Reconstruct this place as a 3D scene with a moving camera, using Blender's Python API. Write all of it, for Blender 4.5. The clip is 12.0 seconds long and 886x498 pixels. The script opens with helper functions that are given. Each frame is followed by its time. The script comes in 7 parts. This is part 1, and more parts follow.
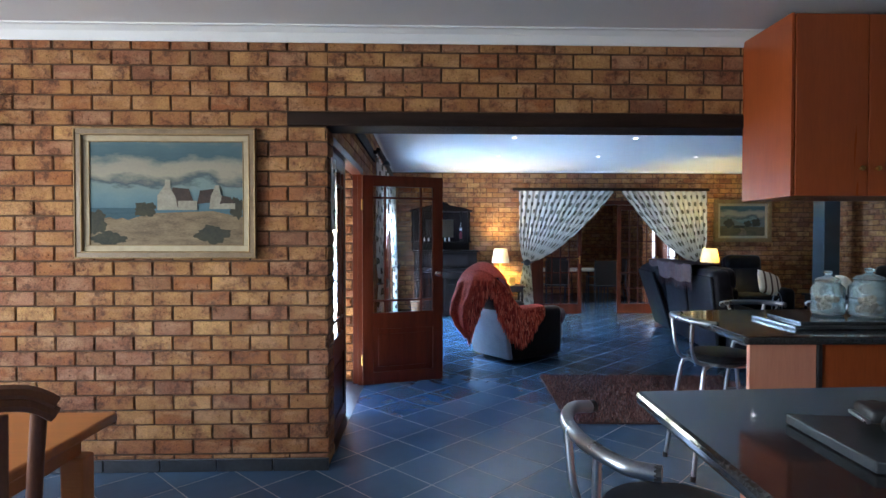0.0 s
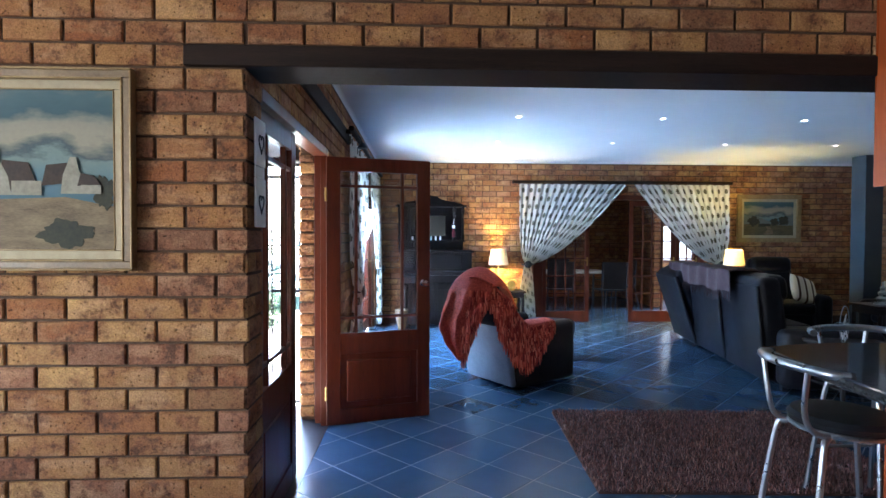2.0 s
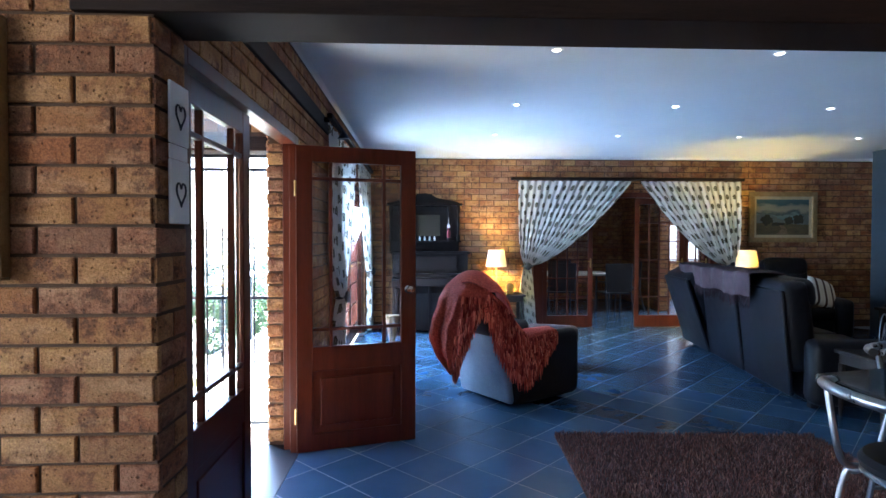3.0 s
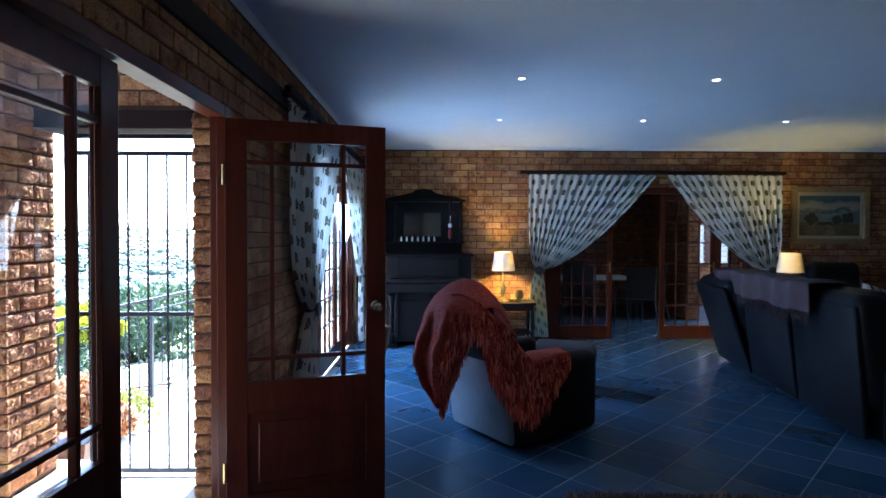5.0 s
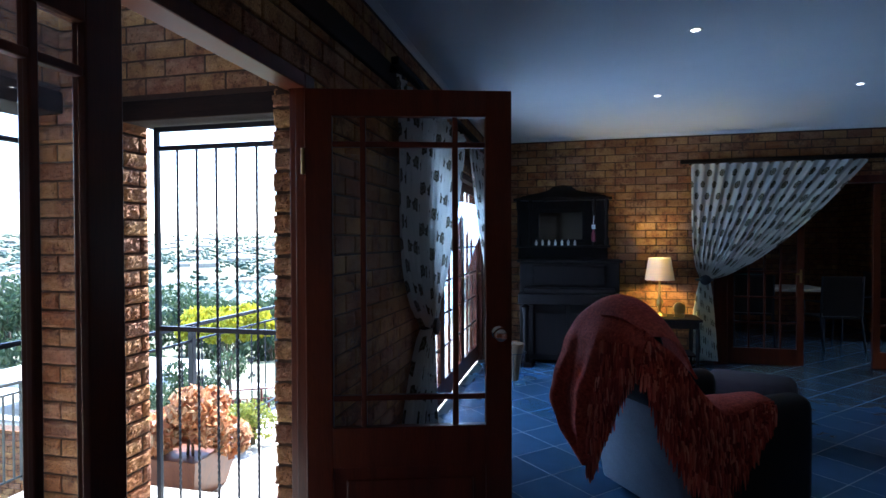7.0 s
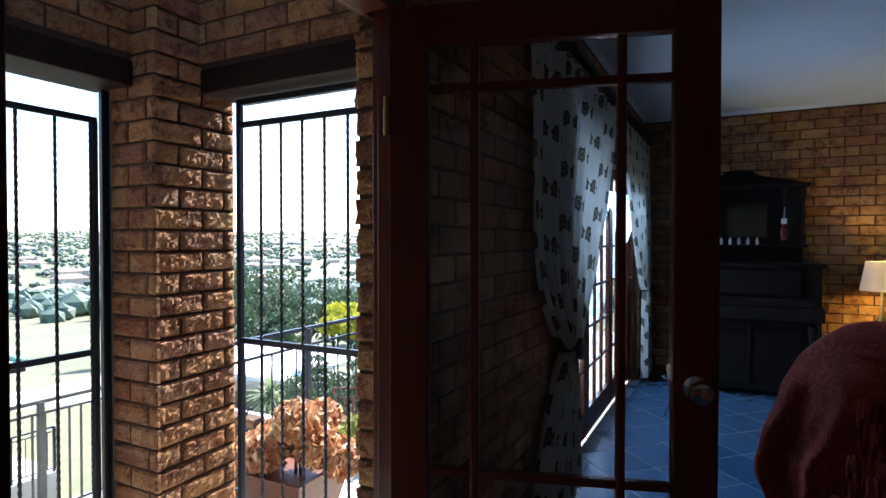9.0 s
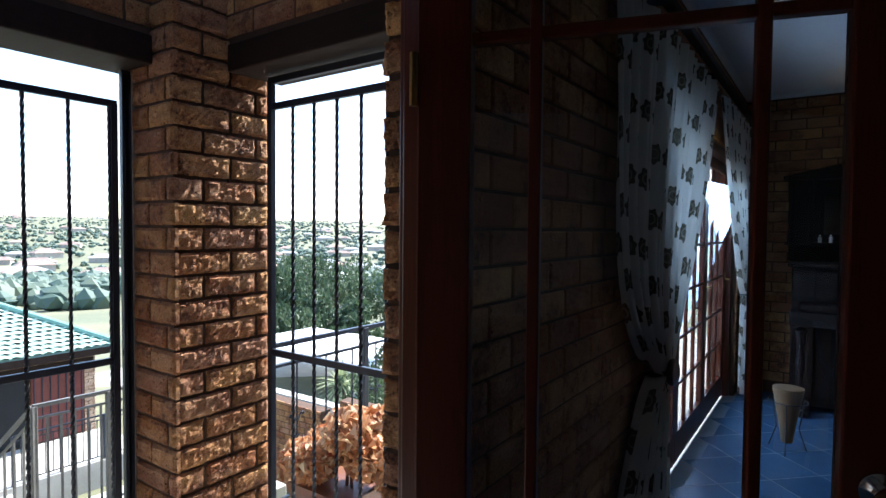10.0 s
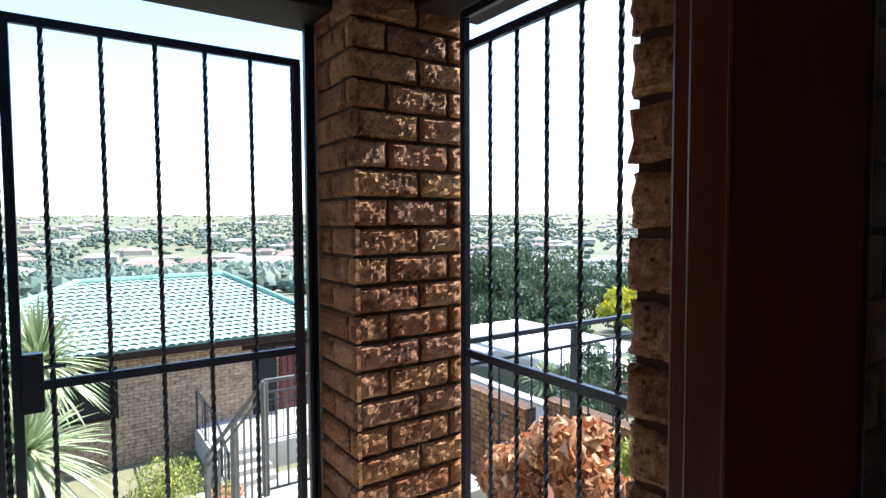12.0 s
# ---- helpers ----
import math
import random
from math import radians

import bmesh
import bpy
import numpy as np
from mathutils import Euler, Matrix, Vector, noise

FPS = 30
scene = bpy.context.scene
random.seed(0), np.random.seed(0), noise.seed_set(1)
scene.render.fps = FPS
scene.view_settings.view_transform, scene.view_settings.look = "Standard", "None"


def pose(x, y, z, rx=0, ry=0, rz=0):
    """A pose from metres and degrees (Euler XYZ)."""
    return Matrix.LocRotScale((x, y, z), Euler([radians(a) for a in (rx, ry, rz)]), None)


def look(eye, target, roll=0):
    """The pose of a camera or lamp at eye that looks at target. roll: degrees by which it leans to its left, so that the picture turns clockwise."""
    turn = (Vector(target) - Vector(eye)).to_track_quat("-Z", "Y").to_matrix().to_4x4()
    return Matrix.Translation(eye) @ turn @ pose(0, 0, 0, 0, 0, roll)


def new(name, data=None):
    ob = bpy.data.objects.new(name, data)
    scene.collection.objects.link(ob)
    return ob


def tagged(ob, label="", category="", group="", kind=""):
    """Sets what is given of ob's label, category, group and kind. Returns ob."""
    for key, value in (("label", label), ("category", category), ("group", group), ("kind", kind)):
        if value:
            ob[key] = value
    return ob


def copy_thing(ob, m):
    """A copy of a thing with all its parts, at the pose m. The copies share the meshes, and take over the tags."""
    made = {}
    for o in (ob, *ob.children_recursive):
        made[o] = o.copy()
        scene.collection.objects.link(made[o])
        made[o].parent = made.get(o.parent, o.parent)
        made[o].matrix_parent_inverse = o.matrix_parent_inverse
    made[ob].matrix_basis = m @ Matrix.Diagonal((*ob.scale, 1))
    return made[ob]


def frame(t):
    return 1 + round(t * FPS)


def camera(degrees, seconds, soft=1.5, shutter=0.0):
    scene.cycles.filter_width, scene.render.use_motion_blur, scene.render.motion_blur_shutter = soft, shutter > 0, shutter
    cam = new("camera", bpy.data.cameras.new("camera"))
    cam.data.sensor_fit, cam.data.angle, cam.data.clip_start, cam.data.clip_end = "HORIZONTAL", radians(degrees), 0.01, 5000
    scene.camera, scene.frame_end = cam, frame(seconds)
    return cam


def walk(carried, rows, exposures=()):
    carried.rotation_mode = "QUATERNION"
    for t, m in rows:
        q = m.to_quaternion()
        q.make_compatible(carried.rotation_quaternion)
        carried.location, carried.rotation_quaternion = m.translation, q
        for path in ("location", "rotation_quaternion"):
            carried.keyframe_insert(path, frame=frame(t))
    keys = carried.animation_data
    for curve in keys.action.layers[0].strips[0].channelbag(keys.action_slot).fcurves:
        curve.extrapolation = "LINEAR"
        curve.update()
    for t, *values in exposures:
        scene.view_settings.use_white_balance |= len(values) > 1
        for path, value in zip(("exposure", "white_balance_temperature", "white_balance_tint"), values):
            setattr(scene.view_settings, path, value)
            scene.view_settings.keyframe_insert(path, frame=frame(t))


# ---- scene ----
cam = camera(77.0, 12.0)
PATH = [
    (0, (-0.03, -0.077, 1.419), (0.031, 1.922, 1.383), -0.0),
    (0.5, (-0.018, 0.219, 1.411), (0.046, 2.218, 1.373), 0.0),
    (1, (0.004, 0.524, 1.431), (0.073, 2.523, 1.391), 0.0),
    (1.5, (0.01, 0.823, 1.438), (0.086, 2.821, 1.396), 0.1),
    (2, (0.056, 1.097, 1.439), (0.14, 3.095, 1.394), 0.2),
    (2.5, (0.124, 1.368, 1.438), (0.209, 3.366, 1.393), 0.1),
    (3, (0.168, 1.621, 1.434), (0.251, 3.619, 1.391), 0.1),
    (3.5, (0.219, 1.844, 1.436), (0.298, 3.842, 1.394), 0.1),
    (5.5, (0.458, 2.73, 1.45), (0.421, 4.729, 1.405), 0.2),
    (6, (0.473, 2.942, 1.454), (0.328, 4.936, 1.415), 0.1),
    (6.5, (0.451, 3.107, 1.446), (0.135, 5.082, 1.41), -0.1),
    (7, (0.383, 3.307, 1.438), (-0.076, 5.254, 1.409), -0.2),
    (8.8, (0.188, 3.97, 1.423), (-0.677, 5.772, 1.389), 0.1),
    (9, (0.158, 4.058, 1.425), (-0.756, 5.836, 1.392), 0.0),
    (9.5, (0.06, 4.205, 1.428), (-0.922, 5.946, 1.383), 0.2),
    (10, (0.017, 4.448, 1.465), (-1.125, 6.088, 1.394), 0.5),
    (10.5, (-0.04, 4.606, 1.436), (-1.364, 6.103, 1.37), 0.1),
    (11, (-0.143, 4.76, 1.434), (-1.622, 6.103, 1.354), -0.0),
    (11.5, (-0.272, 4.81, 1.434), (-1.839, 6.048, 1.337), -0.0),
    (12, (-0.366, 4.805, 1.392), (-2.017, 5.93, 1.294), -0.3),
]
walk(cam, [(t, look(eye, target, roll)) for t, eye, target, roll in PATH],
     exposures=((0.0, 4.8, 5800, 10), (1.0, 5.05, 5800, 10), (3.0, 4.85, 5600, 10), (3.7, 4.4, 5450, 10), (5.3, 3.4, 5200, 10), (7.0, 2.6, 5300, 10), (9.0, 2.05, 5800, 10), (12.0, 1.7, 5850, 10)))

# ---- world, sun, lights ----
world = bpy.data.worlds.new("sky")
scene.world = world
world.use_nodes = True
_wn = world.node_tree.nodes
_sky = _wn.new("ShaderNodeTexSky")
_sky.sky_type = "NISHITA"
_sky.sun_disc = False
_sky.sun_elevation = radians(48)
_sky.sun_rotation = radians(3.5)
_sky.dust_density = 0.6
world.node_tree.links.new(_sky.outputs[0], _wn["Background"].inputs[0])
_wn["Background"].inputs[1].default_value = 0.15


def lamp_at(name, kind, m, energy, color=(1, 1, 1), **more):
    light = bpy.data.lights.new(name, kind)
    light.energy, light.color = energy, color
    for key, value in more.items():
        setattr(light, key, value)
    ob = new(name, light)
    ob.matrix_world = m
    return ob


lamp_at("sun", "SUN", look((0, 0, 30), (-0.047 * 30 / 1.11, -30 / 1.11, 0)), 5.0, (1.0, 0.95, 0.86), angle=radians(0.5))
lamp_at("kitchen_window_daylight", "AREA", look((-4.93, 0.3, 1.6), (0.0, 1.9, 0.9)), 6.2, (1.0, 0.95, 0.90), shape="RECTANGLE", size=2.6, size_y=1.2)
# the patio lamp is an added fill inside the room, away from its window
lamp_at("patio_room_daylight", "AREA", look((6.9, 12.4, 1.5), (4.0, 11.6, 0.7)), 7.0, (0.85, 0.93, 1.0), shape="RECTANGLE", size=2.6, size_y=1.6)
lamp_at("door_window_daylight", "AREA", look((-1.04, 8.55, 1.08), (1.0, 8.3, 0.3)), 14.5, (0.42, 0.66, 1.0), shape="RECTANGLE", size=2.7, size_y=1.6)

# ---- materials ----


class Mat:
    """A small helper round one node material."""

    def __init__(self, name):
        self.m = bpy.data.materials.new(name)
        self.m.use_nodes = True
        self.t = self.m.node_tree
        self.b = self.t.nodes["Principled BSDF"]
        self.out = self.t.nodes["Material Output"]
        self.co = None

    def n(self, kind, **inputs):
        node = self.t.nodes.new("ShaderNode" + kind)
        for key, value in inputs.items():
            node.inputs[key.replace("_", " ")].default_value = value
        return node

    def link(self, a, b):
        self.t.links.new(a, b)

    def coords(self):
        if not self.co:
            self.co = self.n("TexCoord").outputs["Object"]
        return self.co

    def noise(self, scale, detail=4.0, rough=0.55, stretch=None, coords=None):
        node = self.n("TexNoise", Scale=scale, Detail=detail, Roughness=rough)
        src = coords or self.coords()
        if stretch:
            mp = self.n("Mapping")
            mp.inputs["Scale"].default_value = stretch
            self.link(src, mp.inputs[0])
            src = mp.outputs[0]
        self.link(src, node.inputs["Vector"])
        return node.outputs["Fac"]

    def ramp(self, fac, stops):
        node = self.n("ValToRGB")
        els = node.color_ramp.elements
        while len(els) < len(stops):
            els.new(0.5)
        for el, (pos, col) in zip(els, stops):
            el.position = pos
            el.color = (*col, 1) if len(col) == 3 else col
        self.link(fac, node.inputs[0])
        return node.outputs[0]

    def mix(self, fac, a, b, blend="MIX"):
        node = self.n("Mix")
        node.data_type, node.blend_type = "RGBA", blend
        for value, sock in ((fac, node.inputs[0]), (a, node.inputs[6]), (b, node.inputs[7])):
            if hasattr(value, "is_linked"):
                self.link(value, sock)
            elif isinstance(value, (int, float)):
                sock.default_value = value
            else:
                sock.default_value = (*value, 1)
        return node.outputs[2]

    def math(self, op, a, b=0.0, c=0.0):
        node = self.n("Math")
        node.operation = op
        for i, value in enumerate((a, b, c)):
            if hasattr(value, "is_linked"):
                self.link(value, node.inputs[i])
            else:
                node.inputs[i].default_value = value
        return node.outputs[0]

    def color(self, c):
        if hasattr(c, "is_linked"):
            self.link(c, self.b.inputs["Base Color"])
        else:
            self.b.inputs["Base Color"].default_value = (*c, 1)
        return self

    def rough(self, r):
        if hasattr(r, "is_linked"):
            self.link(r, self.b.inputs["Roughness"])
        else:
            self.b.inputs["Roughness"].default_value = r
        return self

    def bump(self, height, strength=0.3, distance=0.004):
        node = self.n("Bump", Strength=strength, Distance=distance)
        self.link(height, node.inputs["Height"])
        self.link(node.outputs[0], self.b.inputs["Normal"])
        return self

    def set(self, key, value):
        self.b.inputs[key].default_value = value
        return self


def surface(name, dark, light, scale=6.0, rough=0.6, bump=0.15, fine=60.0, metal=0.0, stretch=None, dist=0.002):
    """Two tones mixed by a broad and a fine noise, with relief."""
    m = Mat(name)
    broad = m.noise(scale, 5, 0.6, stretch)
    thin = m.noise(fine, 3, 0.6, stretch)
    mixed = m.math("MULTIPLY_ADD", thin, 0.4, m.math("MULTIPLY", broad, 0.6))
    m.color(m.ramp(mixed, ((0.32, dark), (0.68, light))))
    m.rough(m.math("MULTIPLY_ADD", broad, 0.2, rough - 0.1))
    if bump:
        m.bump(thin, bump, dist)
    m.set("Metallic", metal)
    return m.m


def brick_material(name, tones, weather=0.75, spark=True, island=False):
    """Face brick: a tone of its own for each, scorched patches, dark pits and sandy grain."""
    m = Mat(name)
    if island:
        rnd = m.n("NewGeometry").outputs["Random Per Island"]
    else:
        rnd = m.n("ObjectInfo").outputs["Random"]
    n = len(tones)
    base = m.ramp(rnd, [(i / (n - 1), c) for i, c in enumerate(tones)])
    pos = m.n("NewGeometry").outputs["Position"]
    broad = m.noise(8.0, 5, 0.62, coords=pos)
    mid = m.noise(34.0, 4, 0.65, coords=pos)
    grain = m.noise(190.0, 3, 0.7, coords=pos)
    smear = m.noise(5.0, 4, 0.6, (1.0, 1.0, 2.4), coords=pos)
    col = m.mix(m.math("MULTIPLY", m.ramp(broad, ((0.40, (0, 0, 0)), (0.60, (1, 1, 1)))), weather), base, (0.25, 0.100, 0.050))
    col = m.mix(m.math("MULTIPLY", m.ramp(smear, ((0.50, (0, 0, 0)), (0.66, (1, 1, 1)))), 0.5), col, (0.52, 0.31, 0.165))
    col = m.mix(m.ramp(m.math("MULTIPLY", mid, broad), ((0.27, (0, 0, 0)), (0.38, (0.75, 0.75, 0.75)))), col, (0.075, 0.034, 0.022))
    col = m.mix(0.75, col, m.ramp(grain, ((0.30, (0.22, 0.20, 0.18)), (0.70, (0.78, 0.74, 0.70)))), "OVERLAY")
    pits = m.n("TexVoronoi", Scale=46.0)
    m.link(pos, pits.inputs["Vector"])
    pit = m.ramp(m.math("ADD", pits.outputs["Distance"], m.math("MULTIPLY", mid, 0.55)), ((0.36, (1, 1, 1)), (0.45, (0, 0, 0))))
    col = m.mix(m.math("MULTIPLY", pit, 0.6), col, (0.03, 0.016, 0.011))
    m.color(col)
    m.rough(0.88)
    m.set("Specular IOR Level", 0.3)
    m.bump(m.math("SUBTRACT", m.math("MULTIPLY_ADD", mid, 0.9, m.math("MULTIPLY", grain, 0.5)), pit), 1.0, 0.010)
    return m.m


TONES = [(0.35, 0.165, 0.064), (0.46, 0.258, 0.10), (0.28, 0.112, 0.048), (0.54, 0.32, 0.126), (0.36, 0.180, 0.068), (0.31, 0.115, 0.042), (0.41, 0.225, 0.088), (0.21, 0.098, 0.056), (0.40, 0.215, 0.125), (0.30, 0.135, 0.078)]
M_BRICK = brick_material("speckled_face_brick", TONES)
M_BRICK_FAR = brick_material("speckled_face_brick_joined", TONES, island=True)
M_MORTAR = surface("brown_mortar", (0.055, 0.028, 0.015), (0.11, 0.060, 0.032), 8, 0.95, 0.4, 140)
M_TIMBER = surface("dark_stained_timber", (0.010, 0.006, 0.005), (0.032, 0.017, 0.012), 5, 0.65, 0.4, 60, stretch=(0.3, 6, 6), dist=0.003)
M_CEIL = surface("white_ceiling_paint", (0.74, 0.75, 0.76), (0.80, 0.80, 0.80), 2.5, 0.8, 0.05, 90)
M_TIMBER.node_tree.nodes["Principled BSDF"].inputs["Specular IOR Level"].default_value = 0.15
M_WHITE = surface("white_paint", (0.70, 0.70, 0.69), (0.80, 0.79, 0.77), 3, 0.5, 0.05, 80)
M_MAHOG = surface("varnished_red_brown_wood", (0.055, 0.011, 0.005), (0.125, 0.026, 0.010), 3, 0.32, 0.12, 40, stretch=(5, 5, 0.35), dist=0.001)
M_CHERRY = surface("cherry_cabinet_wood", (0.24, 0.050, 0.013), (0.36, 0.080, 0.020), 2.0, 0.30, 0.06, 30, stretch=(4, 4, 0.3), dist=0.001)
M_PANEL = surface("pale_cherry_panel", (0.50, 0.20, 0.12), (0.62, 0.28, 0.17), 2.0, 0.4, 0.06, 30, stretch=(4, 4, 0.3), dist=0.001)
M_TABLE = surface("orange_pine_wood", (0.42, 0.14, 0.035), (0.56, 0.21, 0.06), 2.5, 0.35, 0.08, 34, stretch=(0.4, 5, 5), dist=0.001)
M_CHAIRWOOD = surface("brown_chair_wood", (0.10, 0.035, 0.015), (0.20, 0.075, 0.03), 4, 0.38, 0.1, 40, stretch=(4, 4, 0.4), dist=0.001)
M_SKIRT = surface("dark_slate_skirting", (0.015, 0.018, 0.022), (0.04, 0.045, 0.05), 7, 0.4, 0.15, 50)
M_GROUT = surface("pale_grout", (0.12, 0.145, 0.175), (0.25, 0.28, 0.32), 5, 0.8, 0.3, 120)
M_GRANITE = surface("polished_black_granite", (0.008, 0.009, 0.011), (0.05, 0.05, 0.052), 90, 0.08, 0, 260)
M_LEATHER = surface("black_leather", (0.004, 0.004, 0.006), (0.011, 0.011, 0.014), 9, 0.42, 0.35, 130, dist=0.0015)
M_LEATHER_B = surface("worn_dark_brown_leather", (0.012, 0.009, 0.008), (0.030, 0.021, 0.018), 9, 0.45, 0.35, 130, dist=0.0015)
# bluish grey puts the reflected daylight into the chair back's colour
M_BACKSHEEN = surface("leather_back_painted_sheen", (0.13, 0.145, 0.18), (0.22, 0.24, 0.28), 5, 0.38, 0.3, 90)
M_CHROME = surface("brushed_steel_tube", (0.32, 0.34, 0.37), (0.44, 0.46, 0.49), 12, 0.30, 0.03, 200, metal=1.0)
M_KNOB = surface("polished_steel_knob", (0.70, 0.70, 0.69), (0.80, 0.80, 0.78), 12, 0.12, 0.02, 200, metal=1.0)
M_BRASS = surface("aged_brass", (0.45, 0.30, 0.10), (0.62, 0.43, 0.16), 12, 0.32, 0.1, 120, metal=1.0)
M_IRON = surface("black_painted_iron", (0.008, 0.012, 0.022), (0.018, 0.026, 0.045), 15, 0.42, 0.2, 120)
M_RUGBASE = surface("rug_backing", (0.04, 0.018, 0.014), (0.07, 0.03, 0.022), 9, 0.95, 0.3, 120)
M_PURPLE = surface("mauve_knitted_throw", (0.026, 0.013, 0.015), (0.062, 0.031, 0.035), 18, 0.95, 0.8, 110, dist=0.006)
M_GILT = surface("gilt_picture_frame", (0.20, 0.125, 0.05), (0.38, 0.26, 0.12), 16, 0.42, 0.2, 120, metal=0.35)
M_LINER = surface("cream_linen_liner", (0.36, 0.29, 0.19), (0.48, 0.40, 0.27), 20, 0.9, 0.3, 300)
M_FRAMEWOOD = surface("walnut_picture_frame", (0.14, 0.09, 0.045), (0.26, 0.175, 0.095), 12, 0.45, 0.2, 90)
M_CREAM = surface("cream_cloth", (0.62, 0.58, 0.50), (0.75, 0.71, 0.62), 15, 0.95, 0.4, 220)
M_BROWNCLOTH = surface("brown_cloth", (0.06, 0.035, 0.025), (0.11, 0.065, 0.045), 15, 0.95, 0.4, 220)
M_PIANO = surface("black_brown_carved_wood", (0.006, 0.004, 0.004), (0.018, 0.011, 0.009), 6, 0.55, 0.2, 60, stretch=(4, 4, 0.5))
M_PLASTER = surface("white_plaster", (0.60, 0.60, 0.58), (0.72, 0.72, 0.70), 1.5, 0.9, 0.2, 40)
M_CONC = surface("pale_concrete_paving", (0.33, 0.31, 0.27), (0.47, 0.45, 0.40), 1.6, 0.9, 0.3, 30)
M_GREENROOF = surface("weathered_green_roof_tile", (0.24, 0.37, 0.30), (0.42, 0.53, 0.45), 1.2, 0.75, 0.3, 20)
M_REDPAINT = surface("red_brown_door_paint", (0.10, 0.02, 0.015), (0.18, 0.04, 0.03), 5, 0.5, 0.1, 50)
for _q, _s in ((M_MAHOG, 0.3), (M_LEATHER, 0.16), (M_LEATHER_B, 0.18), (M_PIANO, 0.15)):
    _q.node_tree.nodes["Principled BSDF"].inputs["Specular IOR Level"].default_value = _s
# near-black colour holds the shade of rooms behind outdoor doors and windows
M_UNLIT_PANEL = surface("painted_unlit_interior", (0.008, 0.008, 0.009), (0.02, 0.02, 0.02), 3, 0.9, 0, 30)
M_BLACKPLASTIC = surface("black_plastic", (0.01, 0.01, 0.011), (0.025, 0.025, 0.027), 20, 0.35, 0.1, 150)
M_POT = surface("terracotta_pot", (0.25, 0.09, 0.05), (0.38, 0.16, 0.09), 8, 0.85, 0.3, 60)
M_DRUM = surface("tan_drum_skin_and_wood", (0.13, 0.07, 0.03), (0.26, 0.15, 0.07), 8, 0.6, 0.2, 60)
M_TEAL = surface("teal_cushion_cloth", (0.03, 0.16, 0.15), (0.07, 0.26, 0.23), 15, 0.9, 0.4, 200)
M_LIME = surface("lime_cushion_cloth", (0.30, 0.32, 0.10), (0.45, 0.46, 0.18), 15, 0.9, 0.4, 200)
M_BARK = surface("grey_bark", (0.07, 0.055, 0.04), (0.16, 0.13, 0.10), 9, 0.95, 0.8, 60)


def glass_material(name, tint=(1, 1, 1), rough=0.0):
    m = Mat(name)
    m.color(tint).rough(rough)
    m.set("Transmission Weight", 1.0).set("IOR", 1.45)
    return m.m


M_GLASS = glass_material("clear_pane_glass")
M_JARGLASS = glass_material("jar_glass", (0.80, 0.93, 0.96))
M_JARGLASS.node_tree.nodes["Principled BSDF"].inputs["Transmission Weight"].default_value = 0.88
_m = Mat("mirror_glass")
_m.color((0.16, 0.16, 0.15)).rough(0.08).set("Metallic", 1.0)
M_MIRROR = _m.m


def glow(name, color, strength):
    m = Mat(name)
    m.color(color)
    m.b.inputs["Emission Color"].default_value = (*color, 1)
    m.set("Emission Strength", strength)
    return m.m


M_SPOT = glow("lit_downlight_bulb", (1.0, 0.93, 0.82), 1.3)
M_BULB = glow("warm_bulb", (1.0, 0.70, 0.17), 85.0)
_m = Mat("cream_lampshade")
_m.color((0.80, 0.74, 0.60)).rough(0.9)
_tr = _m.n("BsdfTranslucent")
_tr.inputs[0].default_value = (0.80, 0.62, 0.34, 1)
_mx = _m.n("MixShader")
_mx.inputs[0].default_value = 0.15
_m.link(_m.b.outputs[0], _mx.inputs[1])
_m.link(_tr.outputs[0], _mx.inputs[2])
_m.link(_mx.outputs[0], _m.out.inputs[0])
M_SHADE = _m.m

_m = Mat("slate_floor_tile")
_r = _m.n("ObjectInfo").outputs["Random"]
_p = _m.n("NewGeometry").outputs["Position"]
_b = _m.noise(5.0, 5, 0.6, coords=_p)
_f = _m.noise(16.0, 4, 0.6, coords=_p)
_c = _m.ramp(_m.math("MULTIPLY_ADD", _r, 0.45, _m.math("MULTIPLY", _b, 0.5)), ((0.2, (0.034, 0.073, 0.128)), (0.8, (0.066, 0.122, 0.200))))
_m.color(_c)
_m.rough(_m.math("MULTIPLY_ADD", _b, 0.10, 0.17))
_m.bump(_f, 0.035, 0.002)
M_TILE = _m.m

_m = Mat("rust_chenille")
_f = _m.noise(60, 4, 0.7)
_m.color(_m.ramp(_f, ((0.3, (0.34, 0.035, 0.022)), (0.7, (0.80, 0.14, 0.080)))))
_m.rough(0.95).bump(_f, 0.9, 0.008)
M_RUST = _m.m

_m = Mat("rust_tassel_yarn")
_r = _m.n("NewGeometry").outputs["Random Per Island"]
_m.color(_m.ramp(_r, ((0.0, (0.22, 0.016, 0.012)), (0.4, (0.50, 0.055, 0.032)), (0.75, (0.78, 0.13, 0.070)), (1.0, (0.90, 0.27, 0.16)))))
_m.rough(0.95)
M_TASSEL = _m.m

_m = Mat("brown_shag_fibre")
_r = _m.n("NewGeometry").outputs["Random Per Island"]
_m.color(_m.ramp(_r, ((0.0, (0.035, 0.011, 0.009)), (0.5, (0.11, 0.034, 0.026)), (0.82, (0.22, 0.082, 0.058)), (1.0, (0.42, 0.22, 0.165)))))
_m.rough(0.8).set("Sheen Weight", 0.3)
M_SHAG = _m.m

